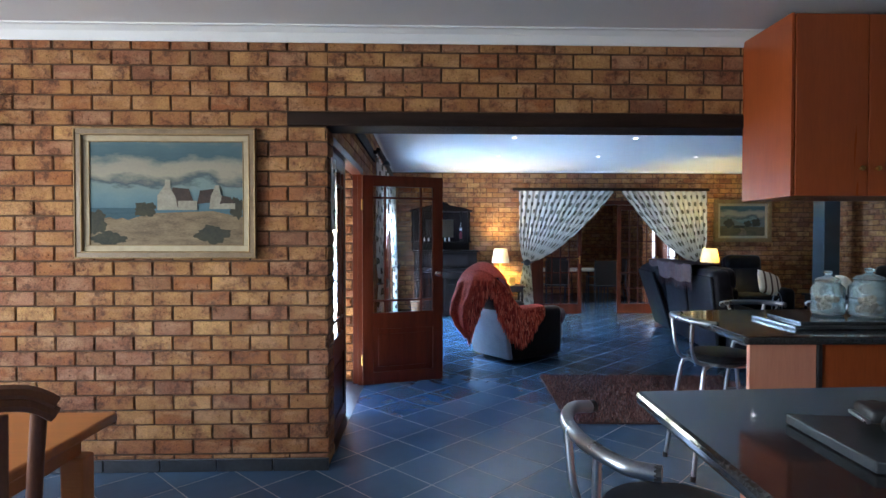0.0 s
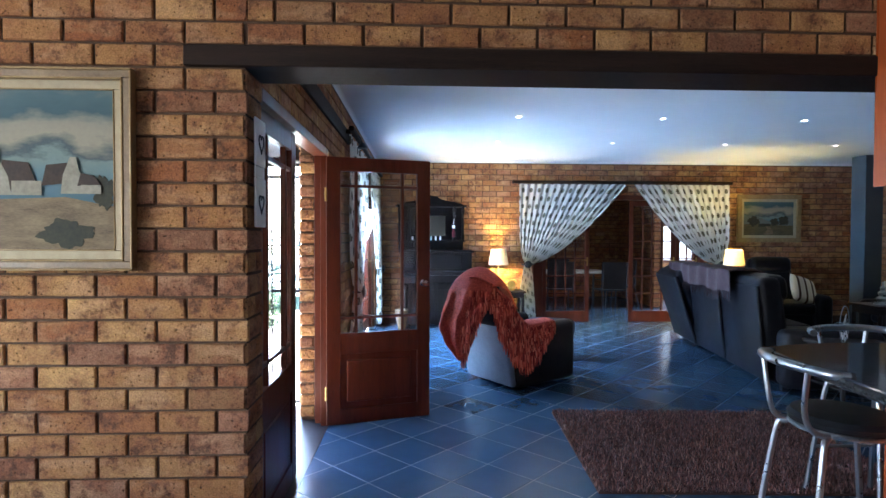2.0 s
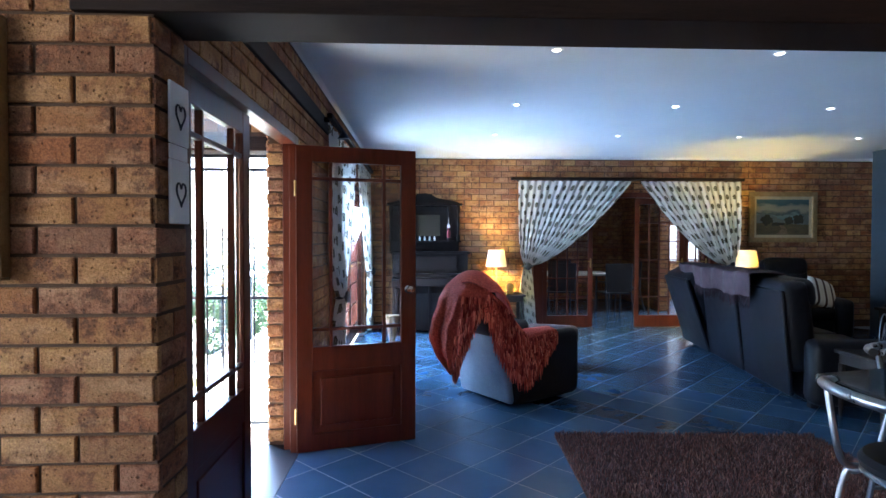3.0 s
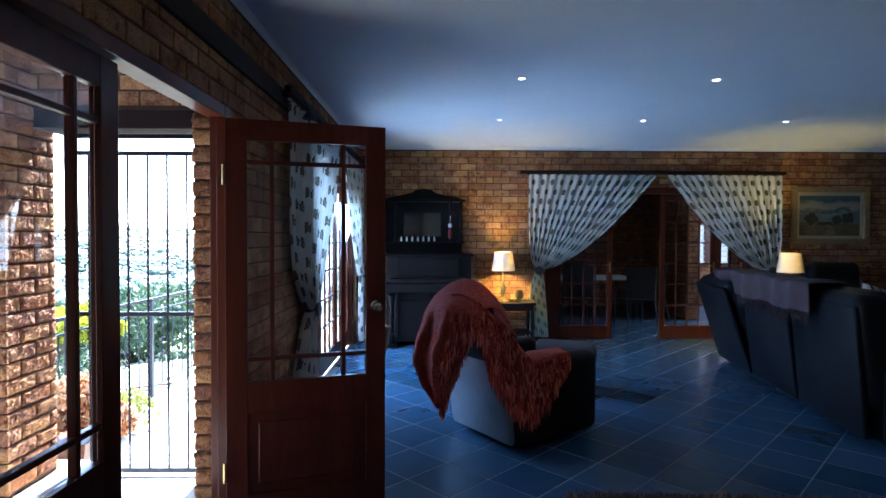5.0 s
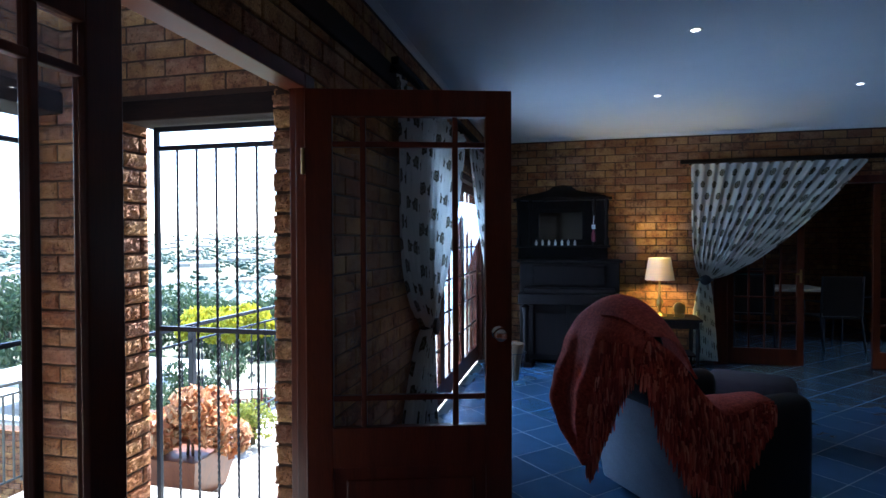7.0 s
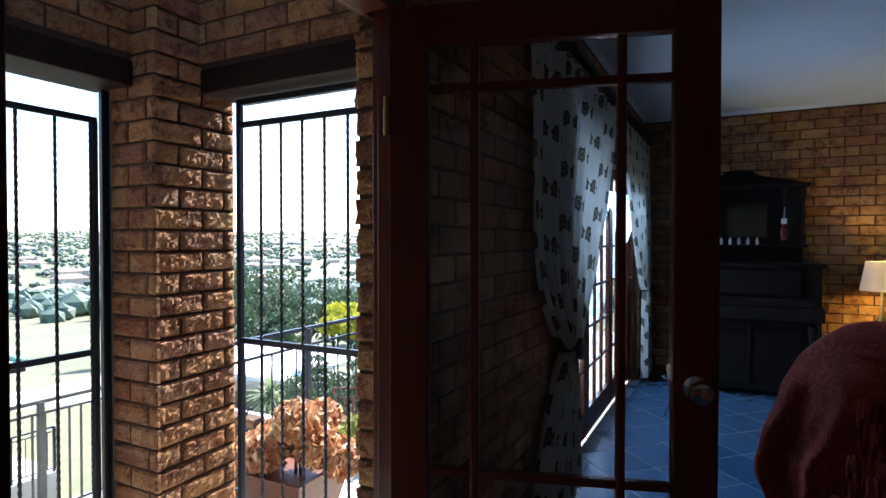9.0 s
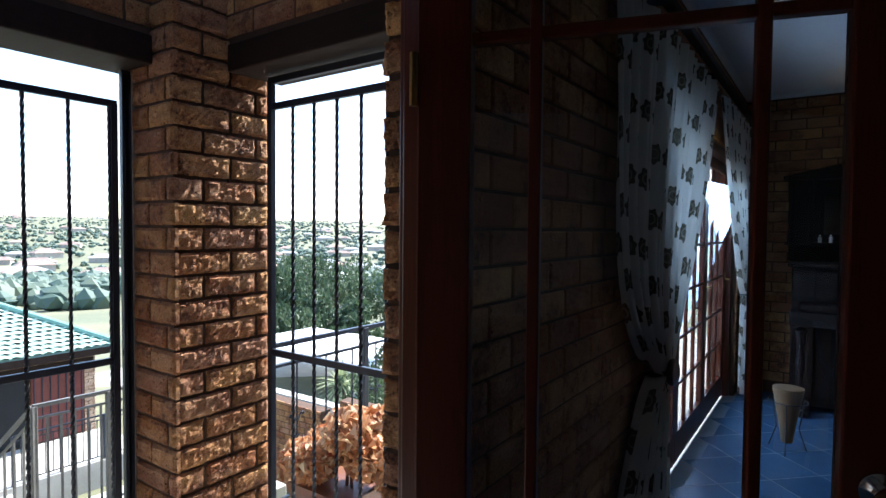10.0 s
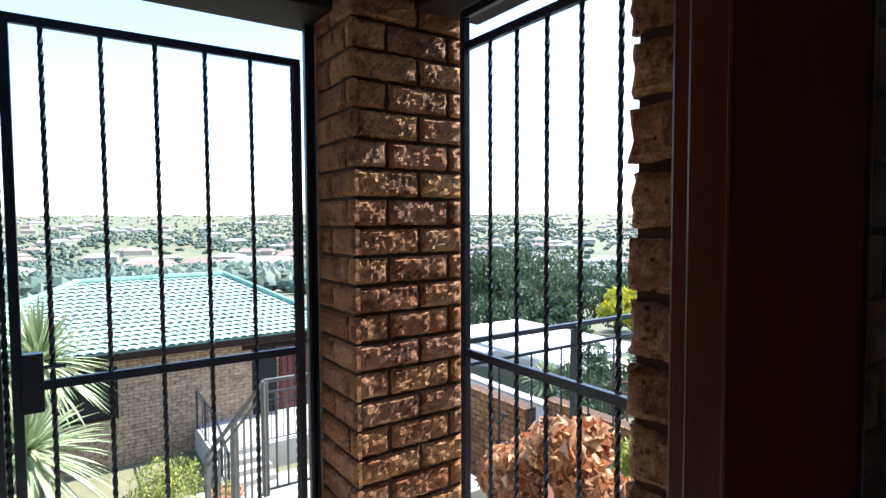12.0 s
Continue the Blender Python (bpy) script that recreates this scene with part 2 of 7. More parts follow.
_m = Mat("cream_curtain_with_olive_flowers")
_uv = _m.n("UVMap").outputs[0]
_sep = _m.n("SeparateXYZ")
_m.link(_uv, _sep.inputs[0])
_row = _m.math("FLOOR", _m.math("DIVIDE", _sep.outputs[1], 0.13))
_u = _m.math("DIVIDE", _m.math("MULTIPLY_ADD", _m.math("MODULO", _row, 2.0), 0.10, _sep.outputs[0]), 0.20)
_fu = _m.math("MULTIPLY", _m.math("SUBTRACT", _m.math("FRACT", _u), 0.5), 0.20)
_fv = _m.math("MULTIPLY", _m.math("SUBTRACT", _m.math("FRACT", _m.math("DIVIDE", _sep.outputs[1], 0.13)), 0.5), 0.13)
_rad = _m.math("SQRT", _m.math("ADD", _m.math("MULTIPLY", _fu, _fu), _m.math("MULTIPLY", _fv, _fv)))
_ang = _m.math("ARCTAN2", _fv, _fu)
_edge = _m.math("MULTIPLY_ADD", _m.math("SINE", _m.math("MULTIPLY", _ang, 7.0)), 0.005, 0.040)
_in = _m.math("LESS_THAN", _rad, _edge)
_ring = _m.math("LESS_THAN", _m.math("ABSOLUTE", _m.math("SUBTRACT", _rad, 0.019)), 0.003)
_w = _m.noise(300, 2, 0.5)
_base = _m.mix(_w, (0.60, 0.57, 0.50), (0.74, 0.71, 0.64))
_flower = _m.mix(_m.math("MULTIPLY", _ring, 0.6), (0.09, 0.075, 0.045), (0.38, 0.35, 0.28))
_col = _m.mix(_in, _base, _flower)
_m.color(_col).rough(0.9).bump(_w, 0.2, 0.001)
_tr = _m.n("BsdfTranslucent")
_m.link(_col, _tr.inputs[0])
_mx = _m.n("MixShader")
_mx.inputs[0].default_value = 0.3
_m.link(_m.b.outputs[0], _mx.inputs[1])
_m.link(_tr.outputs[0], _mx.inputs[2])
_m.link(_mx.outputs[0], _m.out.inputs[0])
M_CURTAIN = _m.m

# ---- building helpers ----


def part(name, bm, material, parent=None, label="", smooth=False, at=None, kind=""):
    """Links a bmesh as one mesh object, under parent if given."""
    mesh = bpy.data.meshes.new(name)
    bm.normal_update()
    bm.to_mesh(mesh)
    bm.free()
    for mat in (material if isinstance(material, (list, tuple)) else (material,)):
        mesh.materials.append(mat)
    if smooth:
        mesh.shade_smooth()
        mesh.set_sharp_from_angle(angle=radians(smooth if smooth > 1 else 38))
    ob = new(name, mesh)
    ob.parent = parent
    if at is not None:
        ob.matrix_basis = at
    if label or kind:
        tagged(ob, label=label, kind=kind)
    return ob


def thing(name, at, label, category, group=""):
    ob = new(name)
    ob.empty_display_size = 0.1
    ob.matrix_basis = at
    return tagged(ob, label, category, group)


def box(bm, x0, x1, y0, y1, z0, z1, bev=0.0, seg=2, m=None):
    geo = bmesh.ops.create_cube(bm, size=1.0)
    vs = geo["verts"]
    bmesh.ops.scale(bm, vec=(x1 - x0, y1 - y0, z1 - z0), verts=vs)
    bmesh.ops.translate(bm, vec=((x0 + x1) / 2, (y0 + y1) / 2, (z0 + z1) / 2), verts=vs)
    if bev > 0:
        es = list({e for v in vs for e in v.link_edges})
        r = bmesh.ops.bevel(bm, geom=es, offset=bev, segments=seg, profile=0.5, affect="EDGES")
        vs = list({v for f in r["faces"] for v in f.verts})
    if m is not None:
        bmesh.ops.transform(bm, matrix=m, verts=vs)
    return bm


def boxed(*args, **kw):
    return box(bmesh.new(), *args, **kw)


def lathe(bm, profile, seg=20, center=(0, 0, 0)):
    """Turns (radius, height) pairs round the z axis."""
    cx, cy, cz = center
    rings = []
    for r, z in profile:
        if r < 1e-5:
            rings.append([bm.verts.new((cx, cy, cz + z))])
        else:
            rings.append([bm.verts.new((cx + r * math.cos(a), cy + r * math.sin(a), cz + z)) for a in (2 * math.pi * i / seg for i in range(seg))])
    for a, b in zip(rings, rings[1:]):
        for i in range(seg):
            j = (i + 1) % seg
            if len(a) == 1 and len(b) == 1:
                continue
            if len(a) == 1:
                bm.faces.new((a[0], b[j], b[i]))
            elif len(b) == 1:
                bm.faces.new((a[i], a[j], b[0]))
            else:
                bm.faces.new((a[i], a[j], b[j], b[i]))
    return bm


def tube(bm, pts, r, seg=10, taper=None, caps=True, twist=0.0, square=False):
    """A tube along points; taper scales its radius at each point."""
    pts = [Vector(p) for p in pts]
    n = len(pts)
    up = None
    rings = []
    for i, p in enumerate(pts):
        d = (pts[min(i + 1, n - 1)] - pts[max(i - 1, 0)]).normalized()
        if up is None:
            up = d.orthogonal().normalized()
        else:
            up = (up - d * up.dot(d)).normalized()
        side = d.cross(up)
        rr = r * (taper[i] if taper else 1.0)
        ring = []
        for k in range(seg):
            a = 2 * math.pi * k / seg + twist * i
            q = rr * (1.0 if not square else 1.0)
            ring.append(bm.verts.new(p + q * (up * math.cos(a) + side * math.sin(a))))
        rings.append(ring)
    for a, b in zip(rings, rings[1:]):
        for k in range(seg):
            j = (k + 1) % seg
            bm.faces.new((a[k], a[j], b[j], b[k]))
    if caps:
        bm.faces.new(list(reversed(rings[0])))
        bm.faces.new(rings[-1])
    return bm


def smooth_path(pts, steps=6):
    """Catmull-Rom points through pts."""
    pts = [Vector(p) for p in pts]
    out = []
    for i in range(len(pts) - 1):
        a, b, c, d = pts[max(i - 1, 0)], pts[i], pts[i + 1], pts[min(i + 2, len(pts) - 1)]
        for k in range(steps):
            t = k / steps
            out.append(0.5 * ((2 * b) + (c - a) * t + (2 * a - 5 * b + 4 * c - d) * t * t + (3 * b - a - 3 * c + d) * t ** 3))
    out.append(pts[-1])
    return out


def grid_mesh(bm, nu, nv, fn, uv=None):
    """A sheet of nu by nv cells, its places from fn(u, v) with u and v from 0 to 1."""
    vs = [[bm.verts.new(fn(i / nu, j / nv)) for i in range(nu + 1)] for j in range(nv + 1)]
    lay = bm.loops.layers.uv.new("UVMap") if uv else None
    for j in range(nv):
        for i in range(nu):
            f = bm.faces.new((vs[j][i], vs[j][i + 1], vs[j + 1][i + 1], vs[j + 1][i]))
            if lay:
                for loop, (a, b) in zip(f.loops, ((i, j), (i + 1, j), (i + 1, j + 1), (i, j + 1))):
                    loop[lay].uv = uv(a / nu, b / nv)
    return bm


# ---- brickwork ----
ROW, LEN, JOINT, PHASE = 0.0907, 0.2326, 0.0128, 0.0152
brick_jobs = []
_brick_cache = {}


def rock_face(length, height, depth, seed, rugged):
    """A brick whose face is split like rock: lumpy, with worn rounded edges."""
    fine = rugged > 0.0025
    nx, nz = max(4, round(length / (0.0125 if fine else 0.03))), 7 if fine else 4
    h, w = height / 2, length / 2
    pts, faces = [], []
    for j in range(nz + 1):
        for i in range(nx + 1):
            a, b = 2 * i / nx - 1, 2 * j / nz - 1
            rim = max(abs(a) ** (nx * 1.1), abs(b) ** (nz * 1.1))
            x, z = a * w, b * h
            q = 0.55 * noise.noise(Vector((x * 30, seed * 7.31, z * 30))) + 0.8 * noise.noise(Vector((x * 120, seed * 3.17 + 40, z * 120)))
            edge = noise.noise(Vector((x * 40 + 9, seed * 1.7, z * 40)))
            if abs(a) == 1:
                x += rugged * (edge * 1.2 - 0.2) * (1 if a > 0 else -1)
            if abs(b) == 1:
                z += rugged * (edge * 0.8 - 0.2) * (1 if b > 0 else -1)
            pts.append((x, -rugged * (0.6 + 1.3 * q) + 0.008 * rim, z))
    ring = [i for i in range(nx + 1)] + [(j + 1) * (nx + 1) - 1 for j in range(1, nz + 1)] + [nz * (nx + 1) + i for i in range(nx - 1, -1, -1)] + [j * (nx + 1) for j in range(nz - 1, 0, -1)]
    for j in range(nz):
        for i in range(nx):
            k = j * (nx + 1) + i
            faces.append((k, k + 1, k + nx + 2, k + nx + 1))
    base = len(pts)
    pts += [(max(-w, min(w, pts[k][0])), depth, max(-h, min(h, pts[k][2]))) for k in ring]
    for n in range(len(ring)):
        m = (n + 1) % len(ring)
        faces.append((ring[n], base + n, base + m, ring[m]))
    return pts, faces


def brick_geometry(length, height, depth, seed, rugged=0.0):
    """Points and faces of one brick, its face towards -y and its back at y = depth."""
    if rugged:
        return rock_face(length, height, depth, seed, rugged)
    rng = random.Random(seed)
    h, w, c = height / 2, length / 2, 0.004
    j = 0.0012 + rugged
    pts, faces = [], []
    for y, inset in ((depth, 0.0), (c, 0.0), (0.0, c)):
        for k, (sx, sz) in enumerate(((-1, -1), (0, -1), (1, -1), (1, 1), (0, 1), (-1, 1))):
            dx = 0 if y == depth else rng.uniform(-j, j)
            dy = 0 if y == depth else rng.uniform(-j - rugged, j * 0.6 - rugged)
            dz = 0 if y == depth else rng.uniform(-j, j)
            pts.append((sx * (w - inset) + dx * (0.5 if rugged == 0 else 1), y + dy, sz * (h - inset) + dz))
    for a in (0, 6):
        for k in range(6):
            m = (k + 1) % 6
            faces.append((a + k, a + m, a + 6 + m, a + 6 + k))
    faces += [(12, 13, 16, 17), (13, 14, 15, 16)]
    return pts, faces


def brick_mesh(length, height, depth, variant, rugged, material):
    key = (round(length * 200), round(height * 200), variant, rugged, material.name, depth)
    if key not in _brick_cache:
        pts, faces = brick_geometry(round(length * 200) / 200, round(height * 200) / 200, depth, hash((key[0], key[1], variant)) % 9999, rugged)
        mesh = bpy.data.meshes.new("brick")
        mesh.from_pydata(pts, [], faces)
        mesh.materials.append(material)
        _brick_cache[key] = mesh
    return _brick_cache[key]


def lay_bricks(parent, origin, along, normal, u0, u1, z0, z1, holes=(), shift=0.0, near=(0, 0, 1.4), limit=300, rugged=0.0, depth=0.02,
               mats=None, phase=PHASE, sloped=None):
    """Notes a face of brickwork, which is laid at the end of the file. Origin and along give the face's plane, normal where it looks."""
    brick_jobs.append(dict(parent=parent, origin=Vector(origin), along=Vector(along), normal=Vector(normal), u0=u0, u1=u1, z0=z0, z1=z1,
                           holes=holes, shift=shift, near=Vector(near), limit=limit, rugged=rugged, depth=depth, mats=mats or (M_BRICK, M_BRICK_FAR), phase=phase,
                           sloped=sloped))


def run_brick_jobs():
    rng = random.Random(5)
    by_parent = {}
    for job in brick_jobs:
        pieces = by_parent.setdefault(job["parent"].name, (job["parent"], []))[1]
        k = math.floor((job["z0"] - job["phase"]) / ROW)
        while job["phase"] + k * ROW < job["z1"] - 0.01:
            lo = max(job["phase"] + k * ROW + JOINT / 2, job["z0"])
            hi = min(job["phase"] + (k + 1) * ROW - JOINT / 2, job["z1"])
            if hi - lo > 0.02:
                mid = (lo + hi) / 2
                start = job["u0"] + job["shift"] - LEN * (0.5 if k % 2 else 1.0) - LEN
                spans = []
                u = start
                while u < job["u1"]:
                    a, b = max(u + JOINT / 2, job["u0"]), min(u + LEN - JOINT / 2, job["u1"])
                    u += LEN
                    segs = [(a, b)]
                    for h0, h1, hz0, hz1 in job["holes"]:
                        if hz0 < mid < hz1:
                            cut = []
                            for s0, s1 in segs:
                                if s1 <= h0 or s0 >= h1:
                                    cut.append((s0, s1))
                                else:
                                    if h0 - s0 > 0:
                                        cut.append((s0, h0))
                                    if s1 - h1 > 0:
                                        cut.append((h1, s1))
                            segs = cut
                    spans += [s for s in segs if s[1] - s[0] > 0.02]
                for a, b in spans:
                    um = (a + b) / 2
                    if job["sloped"] and not job["sloped"](um, hi):
                        continue
                    place = job["origin"] + job["along"] * um + Vector((0, 0, mid))
                    pieces.append(((place - job["near"]).length, place, b - a, hi - lo, job))
            k += 1
    for parent, pieces in by_parent.values():
        pieces.sort(key=lambda p: p[0])
        limit = pieces[0][4]["limit"] if pieces else 0
        pts, faces, far_mat = [], [], None
        for i, (_, place, length, height, job) in enumerate(pieces):
            x = job["along"]
            y = -job["normal"]
            rot = Matrix((x, y, x.cross(y))).transposed()
            flip = 1
            if rot[2][2] < 0:
                x = -x
                rot = Matrix((x, y, x.cross(y))).transposed()
            variant = rng.randrange(6)
            if i < limit:
                ob = bpy.data.objects.new("brick", brick_mesh(length, height, job["depth"], variant, job["rugged"], job["mats"][0]))
                scene.collection.objects.link(ob)
                ob.parent = parent
                ob.matrix_basis = parent.matrix_basis.inverted() @ (Matrix.Translation(place) @ rot.to_4x4())
            else:
                p, f = brick_geometry(length, height, job["depth"], rng.randrange(40), job["rugged"])
                n0 = len(pts)
                pts += [tuple(place + rot @ Vector(q)) for q in p]
                faces += [tuple(n0 + q for q in g) for g in f]
                far_mat = job["mats"][1]
        if pts:
            mesh = bpy.data.meshes.new("brickwork")
            mesh.from_pydata(pts, [], faces)
            mesh.materials.append(far_mat)
            ob = new("brickwork", mesh)
            ob.parent = parent
            ob.matrix_basis = parent.matrix_basis.inverted()
            tagged(ob, kind="stuff")


def wall(name, boxes, label=""):
    """The core of a wall: several boxes joined."""
    bm = bmesh.new()
    for b in boxes:
        box(bm, *b)
    return part(name, bm, M_MORTAR, label=label or "wall of speckled tan and brown face brick", kind="structure")


# ---- structure: dining side ----
CEIL = 2.69
XC = -0.625
G = 0.011
wd = wall("wall_dining", [(-5.0, XC - G, 3.34 + G, 3.57 - G, -0.02, CEIL), (XC - G, 5.4, 3.34 + G, 3.57 - G, 2.188, CEIL), (5.4, 7.45, 3.34 + G, 3.57 - G, -0.02, CEIL)])
lay_bricks(wd, (XC, 3.34, 0), (-1, 0, 0), (0, -1, 0), 0.0, 3.2, 0.078, 2.61, shift=0.0104, near=(-0.3, 3.3, 1.4))
lay_bricks(wd, (XC, 3.34, 0), (1, 0, 0), (0, -1, 0), 0.002, 5.2, 2.190, 2.61, shift=-0.0104)
lay_bricks(wd, (XC, 3.34, 0), (0, 1, 0), (1, 0, 0), 0.010, 0.222, 0.02, 2.10, shift=0.115, rugged=0.002)

bm = boxed(-0.87, 4.9, 3.325, 3.585, 2.105, 2.188, bev=0.006)
lintel = part("beam_1", bm, M_TIMBER, label="dark stained timber lintel over the wide opening", kind="structure")

tile_strip = part("baseboard_1", boxed(-5.0, XC - 0.002, 3.344, 3.347, 0.0, 0.074), M_GROUT, label="dark slate skirting tiles", kind="structure")
skirt_bm = lambda w: boxed(-w / 2, w / 2, -0.012, 0.0, 0.0, 0.115, bev=0.002, seg=1)

# ---- structure: living room ----
XL, YF = -0.65, 10.3
wl = wall("wall_porch_side", [
    (-0.88 + G, XL - G, 3.57, 3.60, -0.02, 2.12), (-0.88 + G, XL - G, 3.57, 5.475 + G, 2.12, CEIL), (-0.88 + G, -0.735, 5.475 + G, 7.15, -0.02, CEIL), (-0.735, XL - G, 5.405, 7.15, -0.02, 2.12), (-0.735, XL - G, 5.475 + G, 7.15, 2.12, CEIL),
    (-0.88 + G, XL - G, 7.15, 9.98, 2.12, CEIL), (-0.88 + G, XL - G, 9.98, YF, -0.02, CEIL)])
lay_bricks(wl, (XL, 3.57, 0), (0, 1, 0), (1, 0, 0), 0.0, YF - 3.57, 0.1, 2.655, shift=0.06,
           holes=((0.0, 1.83, -1, 2.12), (3.58, 6.41, -1, 2.12)), near=(-0.65, 4.6, 2.0))
wf = wall("wall_far", [(-0.9, 1.95, YF + G, YF + 0.23, -0.02, CEIL), (1.95, 4.85, YF + G, YF + 0.23, 2.14, CEIL), (4.85, 7.65, YF + G, YF + 0.23, -0.02, CEIL)])
lay_bricks(wf, (XL, YF, 0), (1, 0, 0), (0, -1, 0), 0.0, 8.1, 0.1, 2.655, holes=((2.60, 5.50, -1, 2.14),), near=(1.2, 10.2, 1.5))
wr = wall("wall_right", [(7.45 + G, 7.65, -3.0, YF + 0.23, -0.02, CEIL)])
lay_bricks(wr, (7.45, YF, 0), (0, -1, 0), (-1, 0, 0), 0.0, 4.5, 0.1, 2.61, near=(7.45, 9.5, 1.5), limit=120)

part("ceiling", box(boxed(-5.0, 7.65, -3.0, 3.56, CEIL, CEIL + 0.1), -0.84, 7.65, 3.56, 14.4, CEIL, CEIL + 0.1), M_CEIL, label="smooth white painted ceiling", kind="structure")
part("floor_base", box(boxed(-5.0, 7.65, -3.0, 3.56, -0.16, -0.0012), -0.74, 7.65, 3.56, 14.4, -0.16, -0.0012), M_GROUT, label="pale grout bed of the tiled floor", kind="structure")


def cornice(name, a, b, inward, size=1.0):
    """A small cove moulding between wall and ceiling."""
    a, b, n = Vector(a), Vector(b), Vector(inward)
    prof = [(0.0, -0.085), (0.008, -0.085), (0.012, -0.07), (0.03, -0.035), (0.06, -0.012), (0.078, -0.010), (0.08, -0.001), (0.0, -0.001)]
    bm = bmesh.new()
    ends = [[bm.verts.new(p + n * q * size + Vector((0, 0, z * size))) for q, z in prof] for p in (a, b)]
    for k in range(len(prof)):
        j = (k + 1) % len(prof)
        bm.faces.new((ends[0][k], ends[0][j], ends[1][j], ends[1][k]))
    bm.faces.new(ends[0])
    bm.faces.new(list(reversed(ends[1])))
    bmesh.ops.recalc_face_normals(bm, faces=bm.faces)
    part(name, bm, M_CEIL, label="white plaster cove cornice", kind="structure")


cornice("cornice_1", (-5, 3.338, CEIL), (7.45, 3.338, CEIL), (0, -1, 0))
cornice("cornice_2", (XL, 3.58, CEIL), (XL, YF, CEIL), (1, 0, 0), 0.4)
cornice("cornice_3", (XL, YF, CEIL), (7.45, YF, CEIL), (0, -1, 0), 0.4)
cornice("cornice_4", (7.45, YF, CEIL), (7.45, -3, CEIL), (-1, 0, 0))

part("wall_kitchen_back", boxed(-5.2, 7.65, -3.2, -3.0, 0, CEIL), M_PLASTER, label="plain pale wall", kind="structure")
bm = bmesh.new()
box(bm, -5.2, -5.0, -3.0, -1.0, 0, CEIL)
box(bm, -5.2, -5.0, 1.6, 3.57, 0, CEIL)
box(bm, -5.2, -5.0, -1.0, 1.6, 0, 1.0)
box(bm, -5.2, -5.0, -1.0, 1.6, 2.2, CEIL)
part("wall_kitchen_side", bm, M_PLASTER, label="plain pale wall with a window opening", kind="structure")

# ---- entrance doors ----


def glazed_door(name, at, label, width=0.815, knob=True):
    """A half-glazed leaf, hinged at its origin and running along x; flip mirrors the border panes."""
    door = thing(name, at, label, "door")
    W, H, T = width, 2.03, 0.042
    bm = bmesh.new()
    zr = [(0.005, 0.12), (0.54, 0.70), (1.93, 2.035)]
    box(bm, 0, 0.105, 0, T, 0.005, 2.035, 0.004)
    box(bm, W - 0.105, W, 0, T, 0.005, 2.035, 0.004)
    for a, b in zr:
        box(bm, 0.103, W - 0.103, 0.001, T - 0.001, a, b, 0.003)
    part("door_frame", bm, M_MAHOG, door)
    bm = bmesh.new()
    box(bm, 0.10, W - 0.10, 0.012, T - 0.012, 0.115, 0.545)
    box(bm, 0.155, W - 0.155, 0.004, T - 0.004, 0.17, 0.49, 0.007)
    part("panel", bm, M_MAHOG, door)
    xs = [0.105, 0.225, W - 0.225, W - 0.105]
    zs = [0.70, 0.815, 1.82, 1.93]
    for x in xs[1:3]:
        part("glazing_bar", boxed(x - 0.011, x + 0.011, 0.004, T - 0.004, 0.70, 1.93, 0.004), M_MAHOG, door)
    for z in zs[1:3]:
        part("glazing_bar", boxed(0.105, W - 0.105, 0.006, T - 0.006, z - 0.011, z + 0.011, 0.004), M_MAHOG, door)
    for i in range(3):
        for k in range(3):
            part("pane", boxed(xs[i] + 0.002, xs[i + 1] - 0.002, T / 2 - 0.002, T / 2 + 0.002, zs[k] + 0.002, zs[k + 1] - 0.002), M_GLASS, door).visible_shadow = False
    for side in (-1, 1) if knob else ():
        y = 0 if side < 0 else T
        bm = lathe(bmesh.new(), [(0, 0.0), (0.028, 0.0), (0.028, 0.006), (0.012, 0.010), (0.011, 0.032), (0.022, 0.040), (0.028, 0.055), (0.024, 0.070), (0, 0.074)], 20)
        bmesh.ops.transform(bm, matrix=Matrix.Translation((W - 0.055, y, 1.07)) @ pose(0, 0, 0, 90 if side < 0 else -90), verts=bm.verts)
        part("door_knob", bm, M_KNOB, door, "polished steel door knob", smooth=True)
    for z in (0.25, 1.75):
        part("hinge", tube(bmesh.new(), [(-0.006, -0.004, z - 0.05), (-0.006, -0.004, z + 0.05)], 0.008, 8), M_BRASS, door)
    return door


# right leaf swung into the room, left leaf shut
d = Vector((0.128 - XL, 5.548 - 5.31))
glazed_door("door_1", pose(XL + 0.01, 5.30, 0, 0, 0, math.degrees(math.atan2(d.y, d.x))), "half-glazed red-brown wooden door leaf, standing open into the room")
glazed_door("door_1", pose(XL - 0.03, 3.632, 0, 0, 0, 90), "half-glazed red-brown wooden door leaf, shut", knob=False)

bm = bmesh.new()
box(bm, -0.69, XL + 0.006, 5.318, 5.40, 0, 2.10, 0.004)
box(bm, -0.745, -0.69, 5.375, 5.47, 0, 2.10, 0.004)
box(bm, -0.74, XL + 0.006, 3.575, 3.62, 0, 2.10, 0.004)
box(bm, -0.74, XL + 0.006, 3.62, 5.318, 2.04, 2.10, 0.004)
box(bm, -0.765, -0.747, 3.575, 5.47, 2.055, 2.10, 0.003)
part("door_frame_1", bm, M_MAHOG, label="red-brown varnished wooden door frame", kind="structure")
part("beam_2", boxed(XL - 0.005, XL + 0.022, 3.9, 6.6, 2.33, 2.45, 0.005), M_TIMBER, label="dark stained timber beam along the brick wall", kind="structure")

